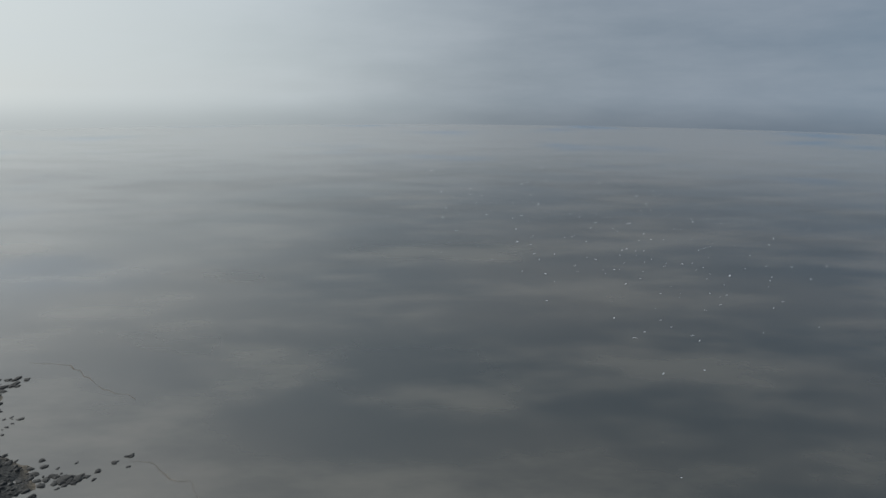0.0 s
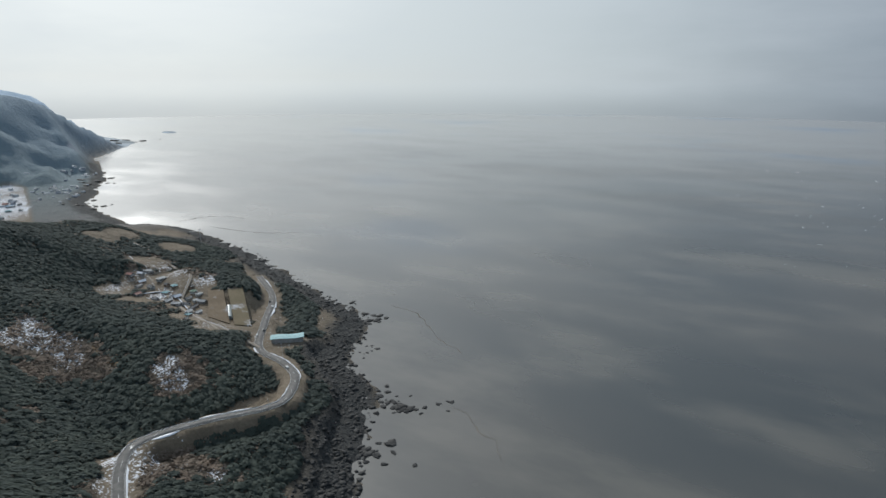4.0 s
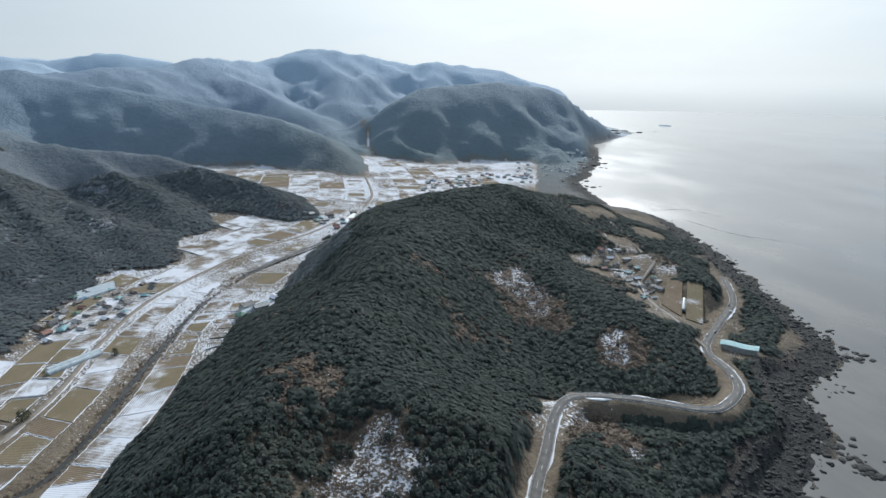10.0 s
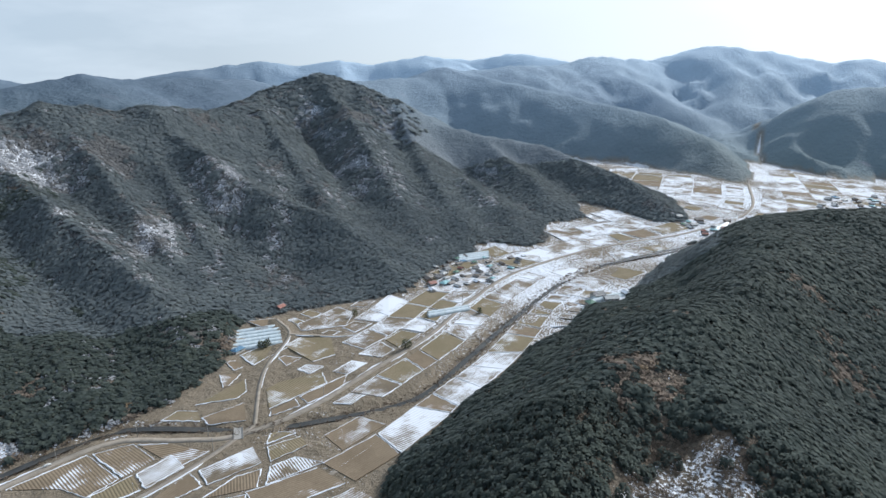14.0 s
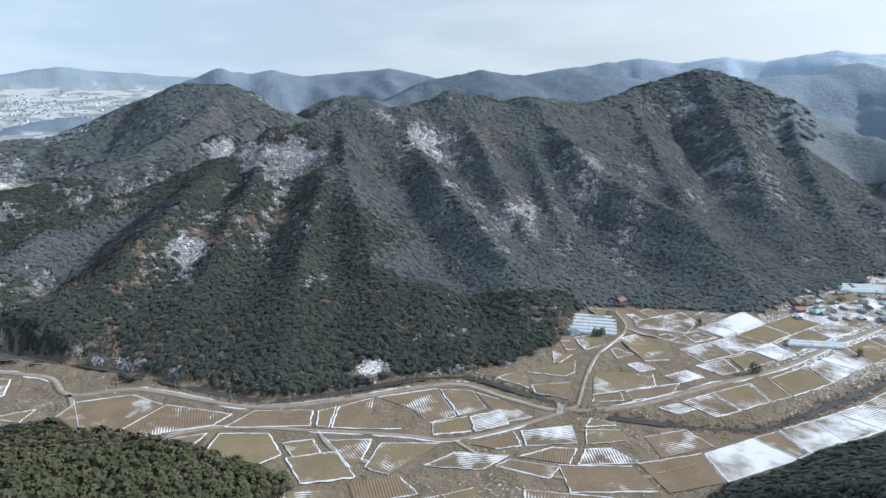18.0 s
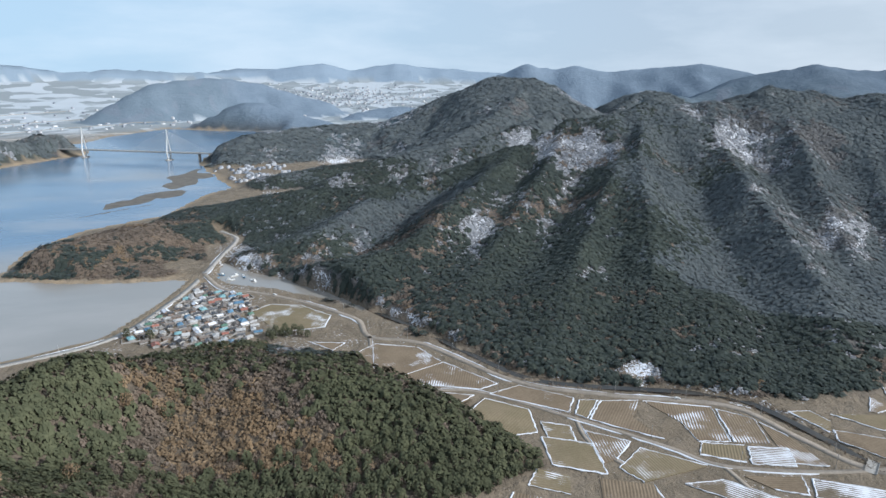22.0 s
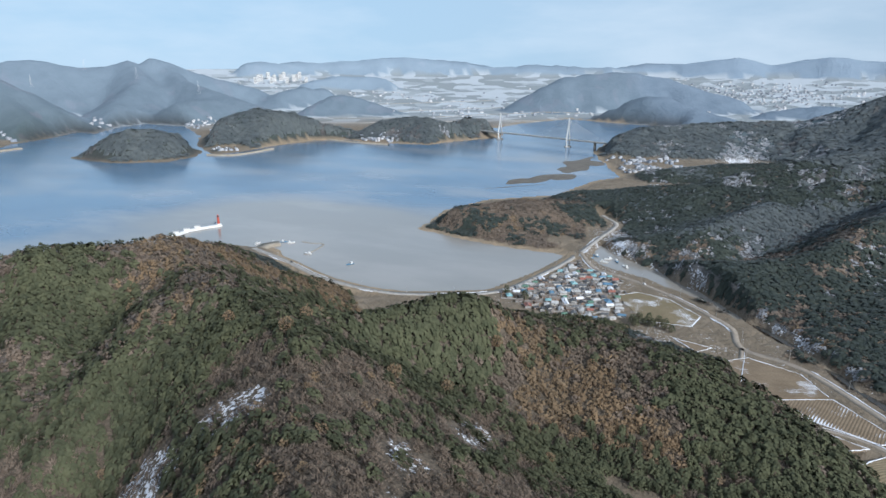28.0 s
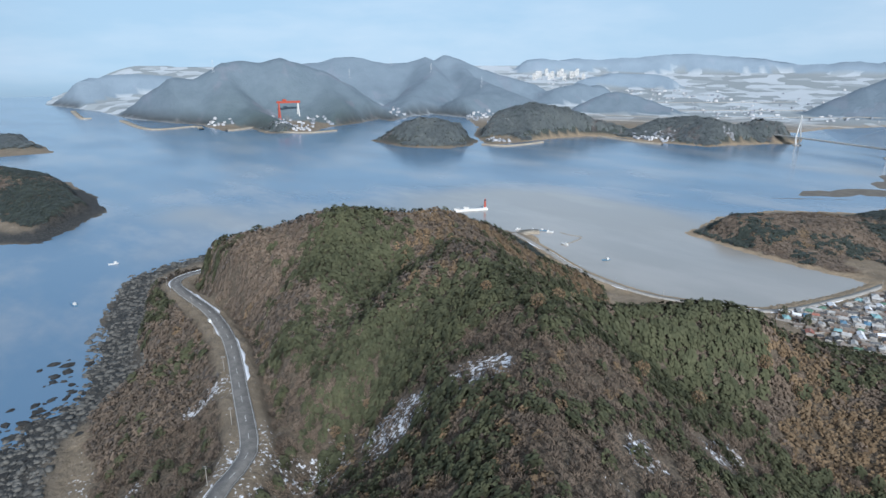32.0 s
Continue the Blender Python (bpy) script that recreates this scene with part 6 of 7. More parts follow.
for x in (0, span):
    pylon = bmesh.new()
    for s in (-1, 1):
        bm_tube(pylon, (x, s * 4.5, 0), (x, s * 9.0, 20), 2.4, 2.0, 6)
        bm_tube(pylon, (x, s * 9.0, 20), (x, s * 1.2, 62), 2.0, 1.6, 6)
    bm_tube(pylon, (x, 0, 60), (x, 0, 83), 2.2, 1.5, 8)
    bm_box(pylon, x - 1.4, -8.5, 17.5, x + 1.4, 8.5, 20)
    py_ob = part("pylon", pylon, white_paint, bridge)
    bm = bmesh.new()
    bm_prism(bm, [(x + 9 * math.cos(i * 0.5236), 14 * math.sin(i * 0.5236)) for i in range(12)], -3, 2.5)
    part("pier_base", bm, concrete, bridge)
    for k in range(1, 10):
        for way in (-1, 1):
            bm = bmesh.new()
            for s in (-1, 1):
                bm_tube(bm, (x, s * 0.6, 62 + k * 2.1), (x + way * k * span * 0.052, s * 5.6, 22.2), 0.14, 0.14, 4)
            part("stay_cable", bm, white_paint, bridge)
for x in (-span * 0.35, -span * 0.55, span * 1.3, span * 1.5):
    bm = bmesh.new()
    bm_box(bm, x - 1.5, -5, -6, x + 1.5, 5, 20)
    part("approach_pier", bm, concrete, bridge)
bridge.matrix_world = Matrix.Translation((p1[0], p1[1], 0)) @ Matrix.Rotation(math.atan2(p2[1] - p1[1], p2[0] - p1[0]), 4, 'Z')


# ---- piers, lighthouse, quays ----
def quay(name, label, nodes, half, top_z, material):
    line = glide([(a, r, top_z) for a, r in nodes], 12)
    ob = new(name, soup(name, *ribbon(line, -half, half, 0, 0, top_z + 3), [material]))
    return tagged(ob, label, "pier")


quay("pier", "pale concrete pier ending at the lighthouse", ((230.5, 905), (228.3, 940), (225.6, 955)), 5.5, 2.6, white_paint)
lx, ly = pol(225.8, 953)
beacon = thing("lighthouse", "small red lighthouse at the end of the pier", "lighthouse")
for nm, z0, z1, r0, r1, mat in (("base", 2.4, 4.0, 3.0, 2.8, white_paint), ("tower", 4.0, 14.0, 1.9, 1.4, red_paint), ("gallery", 14.0, 14.5, 2.2, 2.2, red_paint), ("lantern", 14.5, 16.6, 1.1, 1.0, dark_glass), ("cap", 16.6, 17.8, 1.4, 0.2, red_paint)):
    bm = bmesh.new()
    bm_tube(bm, (0, 0, z0), (0, 0, z1), r0, r1, 12)
    part(nm, bm, mat, beacon)
beacon.matrix_world = pose(lx, ly, 0)
for k in range(3):
    x, y = pol(229.4 - k * 0.9, 925 + k * 11)
    hut = thing("harbour_hut", "white harbour hut on the pier", "hut", "harbour huts")
    bm = bmesh.new()
    bm_box(bm, -4, -2, 2.5, 4, 2, 5.2)
    part("wall", bm, white_paint, hut)
    bm = bmesh.new()
    bm_prism(bm, ((-4.4, -2.4), (4.4, -2.4), (4.4, 2.4), (-4.4, 2.4)), 5.2, 5.5)
    part("roof", bm, ROOFS[6][1], hut)
    hut.matrix_world = pose(x, y, 0, 0, 0, 40)
quay("landing", "stony landing with work boats beside the bay road", ((222.6, 800), (221.8, 822), (220.6, 826)), 9, 1.8, sand_stone)
for label, nodes, half in (("pale stone breakwater of the far harbour", ((257, 2753), (255, 2363), (251.5, 2401), (251, 2300)), 9), ("long pale quay of the far shipyard", ((249, 2224), (247.5, 2260), (245.6, 2380), (244, 2500)), 12),
                           ("far mole at the harbour mouth", ((260.3, 3395), (259.8, 2960), (259.2, 2930)), 10), ("quay round the far headland", ((245.6, 2150), (243.5, 2105), (241.7, 2085), (239.5, 2130)), 9),
                           ("pale sea wall on the island shore", ((226, 1745), (224, 1715), (222, 1760), (220.5, 1815)), 6), ("far sea wall along the plain", ((216.5, 2040), (213, 1915), (210, 1850)), 5)):
    quay("breakwater", label, nodes, half, 3.4, sand_stone)

# ---- gantry crane ----
gx0, gy0 = pol(244.35, 2490)
gx1, gy1 = pol(242.7, 2510)
gw = math.hypot(gx1 - gx0, gy1 - gy0)
crane = thing("gantry_crane", "huge red and white shipyard gantry crane", "crane")
bm = bmesh.new()
bm_box(bm, -8, -4, 62, gw + 8, 4, 70)
part("girder", bm, red_paint, crane)
for x in (0, gw):
    for s in (-1, 1):
        bm = bmesh.new()
        bm_tube(bm, (x, s * 14, 0), (x, s * 3, 62), 2.6, 2.2, 6)
        part("leg", bm, red_paint if x == 0 else white_paint, crane)
    bm = bmesh.new()
    bm_box(bm, x - 2.5, -17, -4, x + 2.5, 17, 3)
    part("bogie_beam", bm, red_paint, crane)
bm = bmesh.new()
bm_box(bm, gw * 0.2, -5, 70, gw * 0.2 + 14, 5, 77)
part("trolley", bm, red_paint, crane)
crane.matrix_world = Matrix.Translation((gx0, gy0, float(ground_z(gx0, gy0)[0]))) @ Matrix.Rotation(math.atan2(gy1 - gy0, gx1 - gx0), 4, 'Z')


# ---- boats ----
def boat(hull_mat, cabin_mat, label):
    top = thing("fishing_boat", label, "boat", "fishing boats")
    bm = bmesh.new()
    prev = None
    for x, w, z in ((-5, 1.4, 0.9), (-3, 1.7, 0.85), (0, 1.8, 0.9), (3, 1.4, 1.15), (5.6, 0.1, 1.6)):
        ring = [bm.verts.new((x, y, h)) for y, h in ((-w, z), (-w * 0.75, -0.3), (w * 0.75, -0.3), (w, z))]
        if prev:
            for e in range(3):
                bm.faces.new((prev[e], prev[e + 1], ring[e + 1], ring[e]))
            bm.faces.new((prev[3], prev[0], ring[0], ring[3]))
        else:
            bm.faces.new(ring)
        prev = ring
    part("hull", bm, hull_mat, top)
    bm = bmesh.new()
    bm_box(bm, -3.2, -1.1, 0.9, -0.4, 1.1, 2.9)
    part("cabin", bm, cabin_mat, top)
    bm = bmesh.new()
    bm_box(bm, -0.42, -0.9, 1.9, -0.36, 0.9, 2.6)
    part("windscreen", bm, dark_glass, top)
    bm = bmesh.new()
    bm_tube(bm, (-1.6, 0, 2.9), (-1.6, 0, 5.2), 0.08, 0.05, 5)
    part("mast", bm, steel, top)
    return top


boats = [boat(white_paint, white_paint, "small white fishing boat on calm water"), boat(ROOFS[2][1], white_paint, "small blue and white fishing boat")]
spots = ((218.1, 771), (214.2, 717), (221.2, 832), (220.2, 834), (222.6, 836), (190.4, 765), (189.2, 756), (188.4, 748), (189.6, 742), (190.8, 752), (187.6, 730), (263, 660), (259.5, 780), (226, 968), (219.6, 828))
for k, (a, r) in enumerate(spots):
    x, y = pol(a, r)
    m = pose(x, y, 0.05, 0, 0, k * 67)
    if k < 2:
        boats[k].matrix_basis = m
    else:
        copy_thing(boats[k % 2], m)
# floating pontoon line
wl = glide([(218.6, 830, 0.35), (217.6, 818, 0.35), (216.6, 812, 0.35), (217.0, 795, 0.35), (217.8, 778, 0.35), (218.5, 768, 0.35)], 4)
pontoon = thing("pontoon_line", "pale floating pontoon line in a bent curve", "pontoon")
for i in range(len(wl) - 1):
    pb = new("float", soup("float", *ribbon(wl[i:i + 2], -0.9, 0.9, 0, 0, 0.5), [sand_stone]))
    pb.parent = pontoon


# ---- vehicles ----
def vehicle(body_mat, long, high, label, kind):
    top = thing(kind, label, kind, "vehicles on the road")
    bm = bmesh.new()
    outline = ((-long / 2, 0.35), (long / 2, 0.35), (long / 2, 0.85), (long * 0.28, 0.95), (long * 0.12, high), (-long * 0.36, high), (-long / 2, 0.95))
    rings = [[bm.verts.new((x, y, z)) for x, z in outline] for y in (-0.9, 0.9)]
    for i in range(7):
        bm.faces.new((rings[0][i], rings[0][(i + 1) % 7], rings[1][(i + 1) % 7], rings[1][i]))
    bm.faces.new(rings[0])
    bm.faces.new(rings[1])
    part("body", bm, body_mat, top)
    bm = bmesh.new()
    bm_box(bm, -long * 0.33, -0.92, 0.98, long * 0.10, 0.92, high - 0.14)
    part("windows", bm, dark_glass, top)
    for x in (-long * 0.32, long * 0.32):
        for y in (-0.85, 0.85):
            bm = bmesh.new()
            bm_tube(bm, (x, y - 0.1, 0.33), (x, y + 0.1, 0.33), 0.33, 0.33, 10)
            part("wheel", bm, black_stuff, top)
    return top


cars = [vehicle(white_paint, 4.4, 1.5, "white car parked on the asphalt", "car"), vehicle(ROOFS[1][1], 4.5, 1.5, "dark car parked on the asphalt", "car"), vehicle(white_paint, 5.4, 2.1, "white delivery truck by the shore road", "truck")]


def on_line(line, i, off):
    s = sideways(line)[i]
    t = line[min(i + 1, len(line) - 1)] - line[max(i - 1, 0)]
    return line[i, 0] + s[0] * off, line[i, 1] + s[1] * off, line[i, 2] + 0.02, math.degrees(math.atan2(t[1], t[0]))


n_car = 0
for line, i, off, k in ((shore_line, int(len(shore_line) * 0.62), 5.6, 2), (coast_line, 62, 1.8, 0), (coast_line, 80, -2.0, 1), (coast_line, 78, 3.4, 0), (coast_line, 92, -2.2, 0), (coast_line, 95, 3.0, 1), (bay_line, 14, 2.0, 1), (bay_line, 60, -1.5, 0), (valley_line, 20, 1.2, 0), (valley_line, 90, 1.0, 0)):
    x, y, z, tn = on_line(line, min(i, len(line) - 1), off)
    m = pose(x, y, z, 0, 0, tn)
    if cars[k].matrix_basis == Matrix.Identity(4):
        cars[k].matrix_basis = m
    else:
        copy_thing(cars[k], m)


# ---- utility poles ----
def utility_pole():
    top = thing("utility_pole", "grey concrete utility pole with cross arms", "pole", "utility poles")
    bm = bmesh.new()
    bm_tube(bm, (0, 0, -1), (0, 0, 10.5), 0.19, 0.12, 6)
    part("shaft", bm, concrete, top)
    for z in (9.2, 10.0):
        bm = bmesh.new()
        bm_box(bm, -1.1, -0.06, z, 1.1, 0.06, z + 0.12)
        part("cross_arm", bm, steel, top)
    return top


pole0 = utility_pole()
first = True
for line, off, step in ((valley_line, 4.2, 8), (bay_line, -5.2, 8), (coast_line, -6.0, 9), (shore_line, 7.2, 10), (field_line, 3.4, 9)):
    for i in range(3, len(line) - 2, step):
        x, y, z, tn = on_line(line, i, off)
        m = pose(x, y, float(ground_z(x, y)[0]), 0, 0, tn + 90)
        if first:
            pole0.matrix_basis, first = m, False
        else:
            copy_thing(pole0, m)


# ---- shore rocks and tide lines ----
def rock_mesh(seed):
    rng = np.random.RandomState(seed)
    bm = bmesh.new()
    bmesh.ops.create_icosphere(bm, subdivisions=2, radius=1.0)
    for v in bm.verts:
        d = 0.72 + 0.5 * rng.rand()
        v.co = Vector((v.co.x * d * 1.5, v.co.y * d, v.co.z * d * 0.42))
    return mesh_of("shore_rock", bm, dark_rock)


rocks = [rock_mesh(k) for k in range(6)]
r_rng = np.random.RandomState(31)
for a, r, spread, count, size in ((35.8, 482, 9, 12, 3.4), (37.0, 490, 10, 10, 2.4), (31.8, 484, 6, 6, 1.8), (37.4, 418, 9, 10, 2.6), (39.2, 414, 7, 10, 2.4), (38.8, 500, 9, 14, 2.2), (38.6, 690, 9, 12, 3.0), (41, 740, 9, 8, 2.4), (40.2, 600, 9, 12, 2.0),
                                  (264.8, 520, 9, 10, 3.0), (265.8, 498, 5, 6, 2.2), (266.5, 450, 14, 26, 2.4), (268.5, 415, 16, 30, 2.2), (264, 470, 10, 14, 2.0), (61.8, 1570, 30, 14, 6), (61.2, 1900, 40, 12, 7), (58.2, 3060, 60, 8, 12)):
    c = pol(a, r)
    for k in range(count):
        x, y = c + r_rng.randn(2) * spread
        z = max(0.0, float(ground_z(x, y)[0]))
        rk = new("shore_rock", rocks[k % 6])
        s = size * r_rng.uniform(0.35, 1.3)
        rk.matrix_world = pose(x, y, z + 0.05, 0, 0, r_rng.uniform(0, 360)) @ Matrix.Diagonal((s, s, s * 0.8, 1))
        tagged(rk, "low dark wet rock off the shore", "rock", "shore rocks")

mud = plain_mat("wet_mud_bank", (0.15, 0.138, 0.118), (0.20, 0.182, 0.155), 0.06, 0.95)
for nodes, half, mat in ((((37.1, 732), (35.6, 715), (34.4, 701), (33.0, 650), (32.0, 618), (30.6, 600), (29.8, 586)), 0.9, mud), (((53.1, 1237), (50.5, 1180), (48.1, 1147), (46, 1140), (44.3, 1132)), 1.6, mud),
                         (((31.5, 480), (29.5, 470), (28.2, 440), (26.5, 430), (25.8, 400)), 0.6, mud), (((56, 1300), (53, 1330), (50, 1290)), 1.8, mud),
                         (((198.8, 1235), (197, 1275), (195.6, 1305), (194, 1335), (192.6, 1370)), 34, mud), (((193.4, 1390), (192.6, 1470), (191.8, 1560), (191.4, 1640)), 44, mud), (((201, 1180), (198, 1210), (195, 1240)), 3, mud)):
    line = glide([(a, r, 0.03) for a, r in nodes], 7 if half < 10 else 22)
    k = np.arange(len(line))
    line[:, :2] += np.stack([np.sin(k * 1.7), np.cos(k * 2.3)], 1) * (1.2 + half * 0.12)
    swell = np.sin(np.linspace(0.06, 3.08, len(line))) ** 0.6 * half * (0.65 + 0.35 * np.sin(k * 1.3) + 0.3 * np.sin(k * 0.37))
    v, f = ribbon(line, -0.05, 0.05, 0.0, 0.0)
    v[:len(line), :2] -= sideways(line) * swell[:, None]
    v[len(line):, :2] += sideways(line) * swell[:, None]
    bank = new("mud_bank", soup("mud_bank", v, f, [mat]))
    tagged(bank, "thin dark mud bank showing in the shallow water", "mud", kind="structure")


# flecks of foam and thin ice drifting on the open sea
fl_rng = np.random.RandomState(63)
fv, ff = [], []
for a, r, sa, sr, count in ((347, 1350, 8, 300, 110), (338, 1050, 6, 220, 80), (349, 2300, 7, 500, 70), (356, 1700, 5, 300, 20)):
    for k in range(count):
        px, py = pol(a + fl_rng.randn() * sa, r + fl_rng.randn() * sr)
        long, wide = fl_rng.uniform(0.6, 2.6) * r / 900, fl_rng.uniform(0.25, 0.6) * r / 900
        turn = 0.35 + fl_rng.randn() * 0.25
        b = len(fv)
        for q in range(6):
            e = q * 1.0472
            u, v = math.cos(e) * long * fl_rng.uniform(0.6, 1.2), math.sin(e) * wide * fl_rng.uniform(0.6, 1.2)
            fv.append((px + u * math.cos(turn) - v * math.sin(turn), py + u * math.sin(turn) + v * math.cos(turn), 0.06))
        ff += [(b, b + 1, b + 2, b + 3), (b, b + 3, b + 4, b + 5)]
flecks = new("sea_foam", soup("sea_foam", np.array(fv), np.array(ff), [snow_mat]))
tagged(flecks, "small white flecks of foam drifting on the sea", "foam", kind="stuff")

# straight farm roads on the far plain
for nm, nodes, half, mat, label, cat in (("plain_road", ((222.5, 2620), (213, 2520), (204, 2560), (196, 2640)), 7, concrete, "straight pale road across the far plain", "road"),
                                         ("plain_road", ((217.5, 2760), (208, 2720), (199.5, 2900), (192.5, 2960)), 6, concrete, "straight pale road across the far plain", "road"),
                                         ("plain_road", ((209.5, 3000), (204, 3100), (198.6, 3200)), 6, concrete, "straight pale road across the far plain", "road"),
                                         ("plain_road", ((214, 3300), (206, 3400), (200.5, 3500)), 7, concrete, "straight pale road across the far plain", "road")):
    line = glide([(a, r, 0.0) for a, r in nodes], 60)
    line[:, 2] = ground_z(line[:, 0], line[:, 1]) + 1.4
    ob = new(nm, soup(nm, *ribbon(line, -half, half, 0, 0, 3.0), [mat]))
    tagged(ob, label, cat, kind="structure")


# boulders of the western shore, too many to count
b_rng = np.random.RandomState(77)
bm = bmesh.new()
bmesh.ops.create_icosphere(bm, subdivisions=1, radius=1.0)
unit = np.array([v.co for v in bm.verts])
unit_f = np.array([[v.index for v in f.verts] for f in bm.faces])
bm.free()
cand = np.concatenate([np.stack([b_rng.uniform(28, 60, 15000), b_rng.uniform(330, 1150, 15000)], 1), np.stack([b_rng.uniform(252, 274, 9000), b_rng.uniform(330, 760, 9000)], 1)])
bp = pol(cand[:, 0], cand[:, 1]).T
bz, b_sd, b_hill, b_woods, b_rock = height_fields(bp[:, 0], bp[:, 1])[:5]
keep = (b_rock > 0.45) & (b_sd > -9)
bp, bz = bp[keep][:6000], ground_z(bp[keep][:6000, 0], bp[keep][:6000, 1])
m = len(bp)
size = b_rng.uniform(0.5, 1.0, (m, 1, 1)) ** 3 * 3.2 * b_rng.uniform(0.6, 1.3, (m, 1, 3)) * np.array((1, 1, 0.45))
shape = unit[None] * b_rng.uniform(0.65, 1.25, (m, len(unit), 1)) * size
an = b_rng.rand(m) * 0.8 + 0.9
c, s_ = np.cos(an)[:, None], np.sin(an)[:, None]
bv = np.stack([shape[..., 0] * c - shape[..., 1] * s_ + bp[:, :1], shape[..., 0] * s_ + shape[..., 1] * c + bp[:, 1:], shape[..., 2] + np.maximum(bz, -0.2)[:, None]], -1)
b_az = np.degrees(np.arctan2(-bp[:, 0], bp[:, 1])) % 360
# cape boulders get the backlit tone, western ones the sunlit tone
for pick, mat, label in ((b_az < 100, dark_rock, "jagged dark boulders along the rocky cape"), (b_az > 100, pale_rock, "grey boulders and rubble on the western shore")):
    few = bv[pick].reshape(-1, 3)
    heap = unit_f[None] + (np.arange(int(pick.sum())) * len(unit))[:, None, None]
    tagged(new("shore_boulders", soup("shore_boulders", few, heap.reshape(-1, 3), [mat])), label, "rocks", kind="stuff")

# ---- woods ----
def leaf_material(name, dark, mid, light, thin=0.0, even=0.66):
    n = Nodes(name)
    col = n.mix(n.ramp(n.noise(0.09, 4, 0.6), 0.35, 0.65), dark, mid)
    col = n.mix(n.math('MULTIPLY', n.per_island(), 0.5), col, light)
    col = n.mix(n.ramp(n.noise(0.02, 3), 0.4, 0.7), n.mix(1.0, col, (0.8, 0.82, 0.85), 'MULTIPLY'), col)
    # needles and twigs of a wood take the light much as its whole slope does
    own = n.tree.nodes.new("ShaderNodeNewGeometry").outputs["Normal"]
    slope = n.tree.nodes.new("ShaderNodeAttribute")
    slope.attribute_name = "slope"
    lean = n.tree.nodes.new("ShaderNodeMix")
    lean.data_type = 'VECTOR'
    lean.inputs[0].default_value = even
    n.link(own, lean.inputs[4])
    n.link(slope.outputs["Vector"], lean.inputs[5])
    unit_n = n.tree.nodes.new("ShaderNodeVectorMath")
    unit_n.operation = 'NORMALIZE'
    n.link(lean.outputs[1], unit_n.inputs[0])
    n.link(unit_n.outputs[0], n.bsdf.inputs["Normal"])
    n.bsdf.inputs["Sheen Weight"].default_value = 0.3 * thin
    n.bsdf.inputs["Sheen Tint"].default_value = (0.75, 0.88, 1.0, 1)
    mat = n.done(col, 0.9, 0, 0.12)
    if thin:
        # light shines through the thin foliage
        glow = n.tree.nodes.new("ShaderNodeBsdfTranslucent")
        both = n.tree.nodes.new("ShaderNodeMixShader")
        both.inputs[0].default_value = thin
        n.link(col, glow.inputs["Color"])
        n.link(unit_n.outputs[0], glow.inputs["Normal"])
        n.link(n.bsdf.outputs[0], both.inputs[1])
        n.link(glow.outputs[0], both.inputs[2])
        n.link(both.outputs[0], n.tree.nodes["Material Output"].inputs[0])
    return mat


# sunlit and backlit copies of one pine; light and shade are in the colour
pine_leaf = leaf_material("sunlit_pine_needles", (0.064, 0.072, 0.041), (0.094, 0.100, 0.056), (0.140, 0.139, 0.078))
bare_twig = leaf_material("bare_twigs", (0.175, 0.130, 0.095), (0.23, 0.175, 0.13), (0.30, 0.245, 0.19), 0.2)
dead_leaf = leaf_material("withered_oak_leaves", (0.225, 0.152, 0.088), (0.285, 0.20, 0.118), (0.345, 0.258, 0.162), 0.2)
dark_pine = leaf_material("backlit_pine_needles", (0.048, 0.062, 0.053), (0.070, 0.084, 0.068), (0.102, 0.115, 0.09), 0.25, 0.80)
# haze over distant mountain woods, put into the needle and twig colours
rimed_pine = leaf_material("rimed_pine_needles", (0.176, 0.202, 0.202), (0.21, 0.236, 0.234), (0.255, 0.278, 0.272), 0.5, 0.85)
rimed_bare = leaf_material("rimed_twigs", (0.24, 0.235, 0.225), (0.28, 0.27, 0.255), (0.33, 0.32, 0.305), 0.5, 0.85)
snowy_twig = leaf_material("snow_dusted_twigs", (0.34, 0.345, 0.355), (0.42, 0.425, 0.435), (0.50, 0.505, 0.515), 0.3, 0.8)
bark = plain_mat("grey_bark", (0.085, 0.068, 0.055), (0.14, 0.115, 0.095), 1.5, 0.9, bump=0.5)


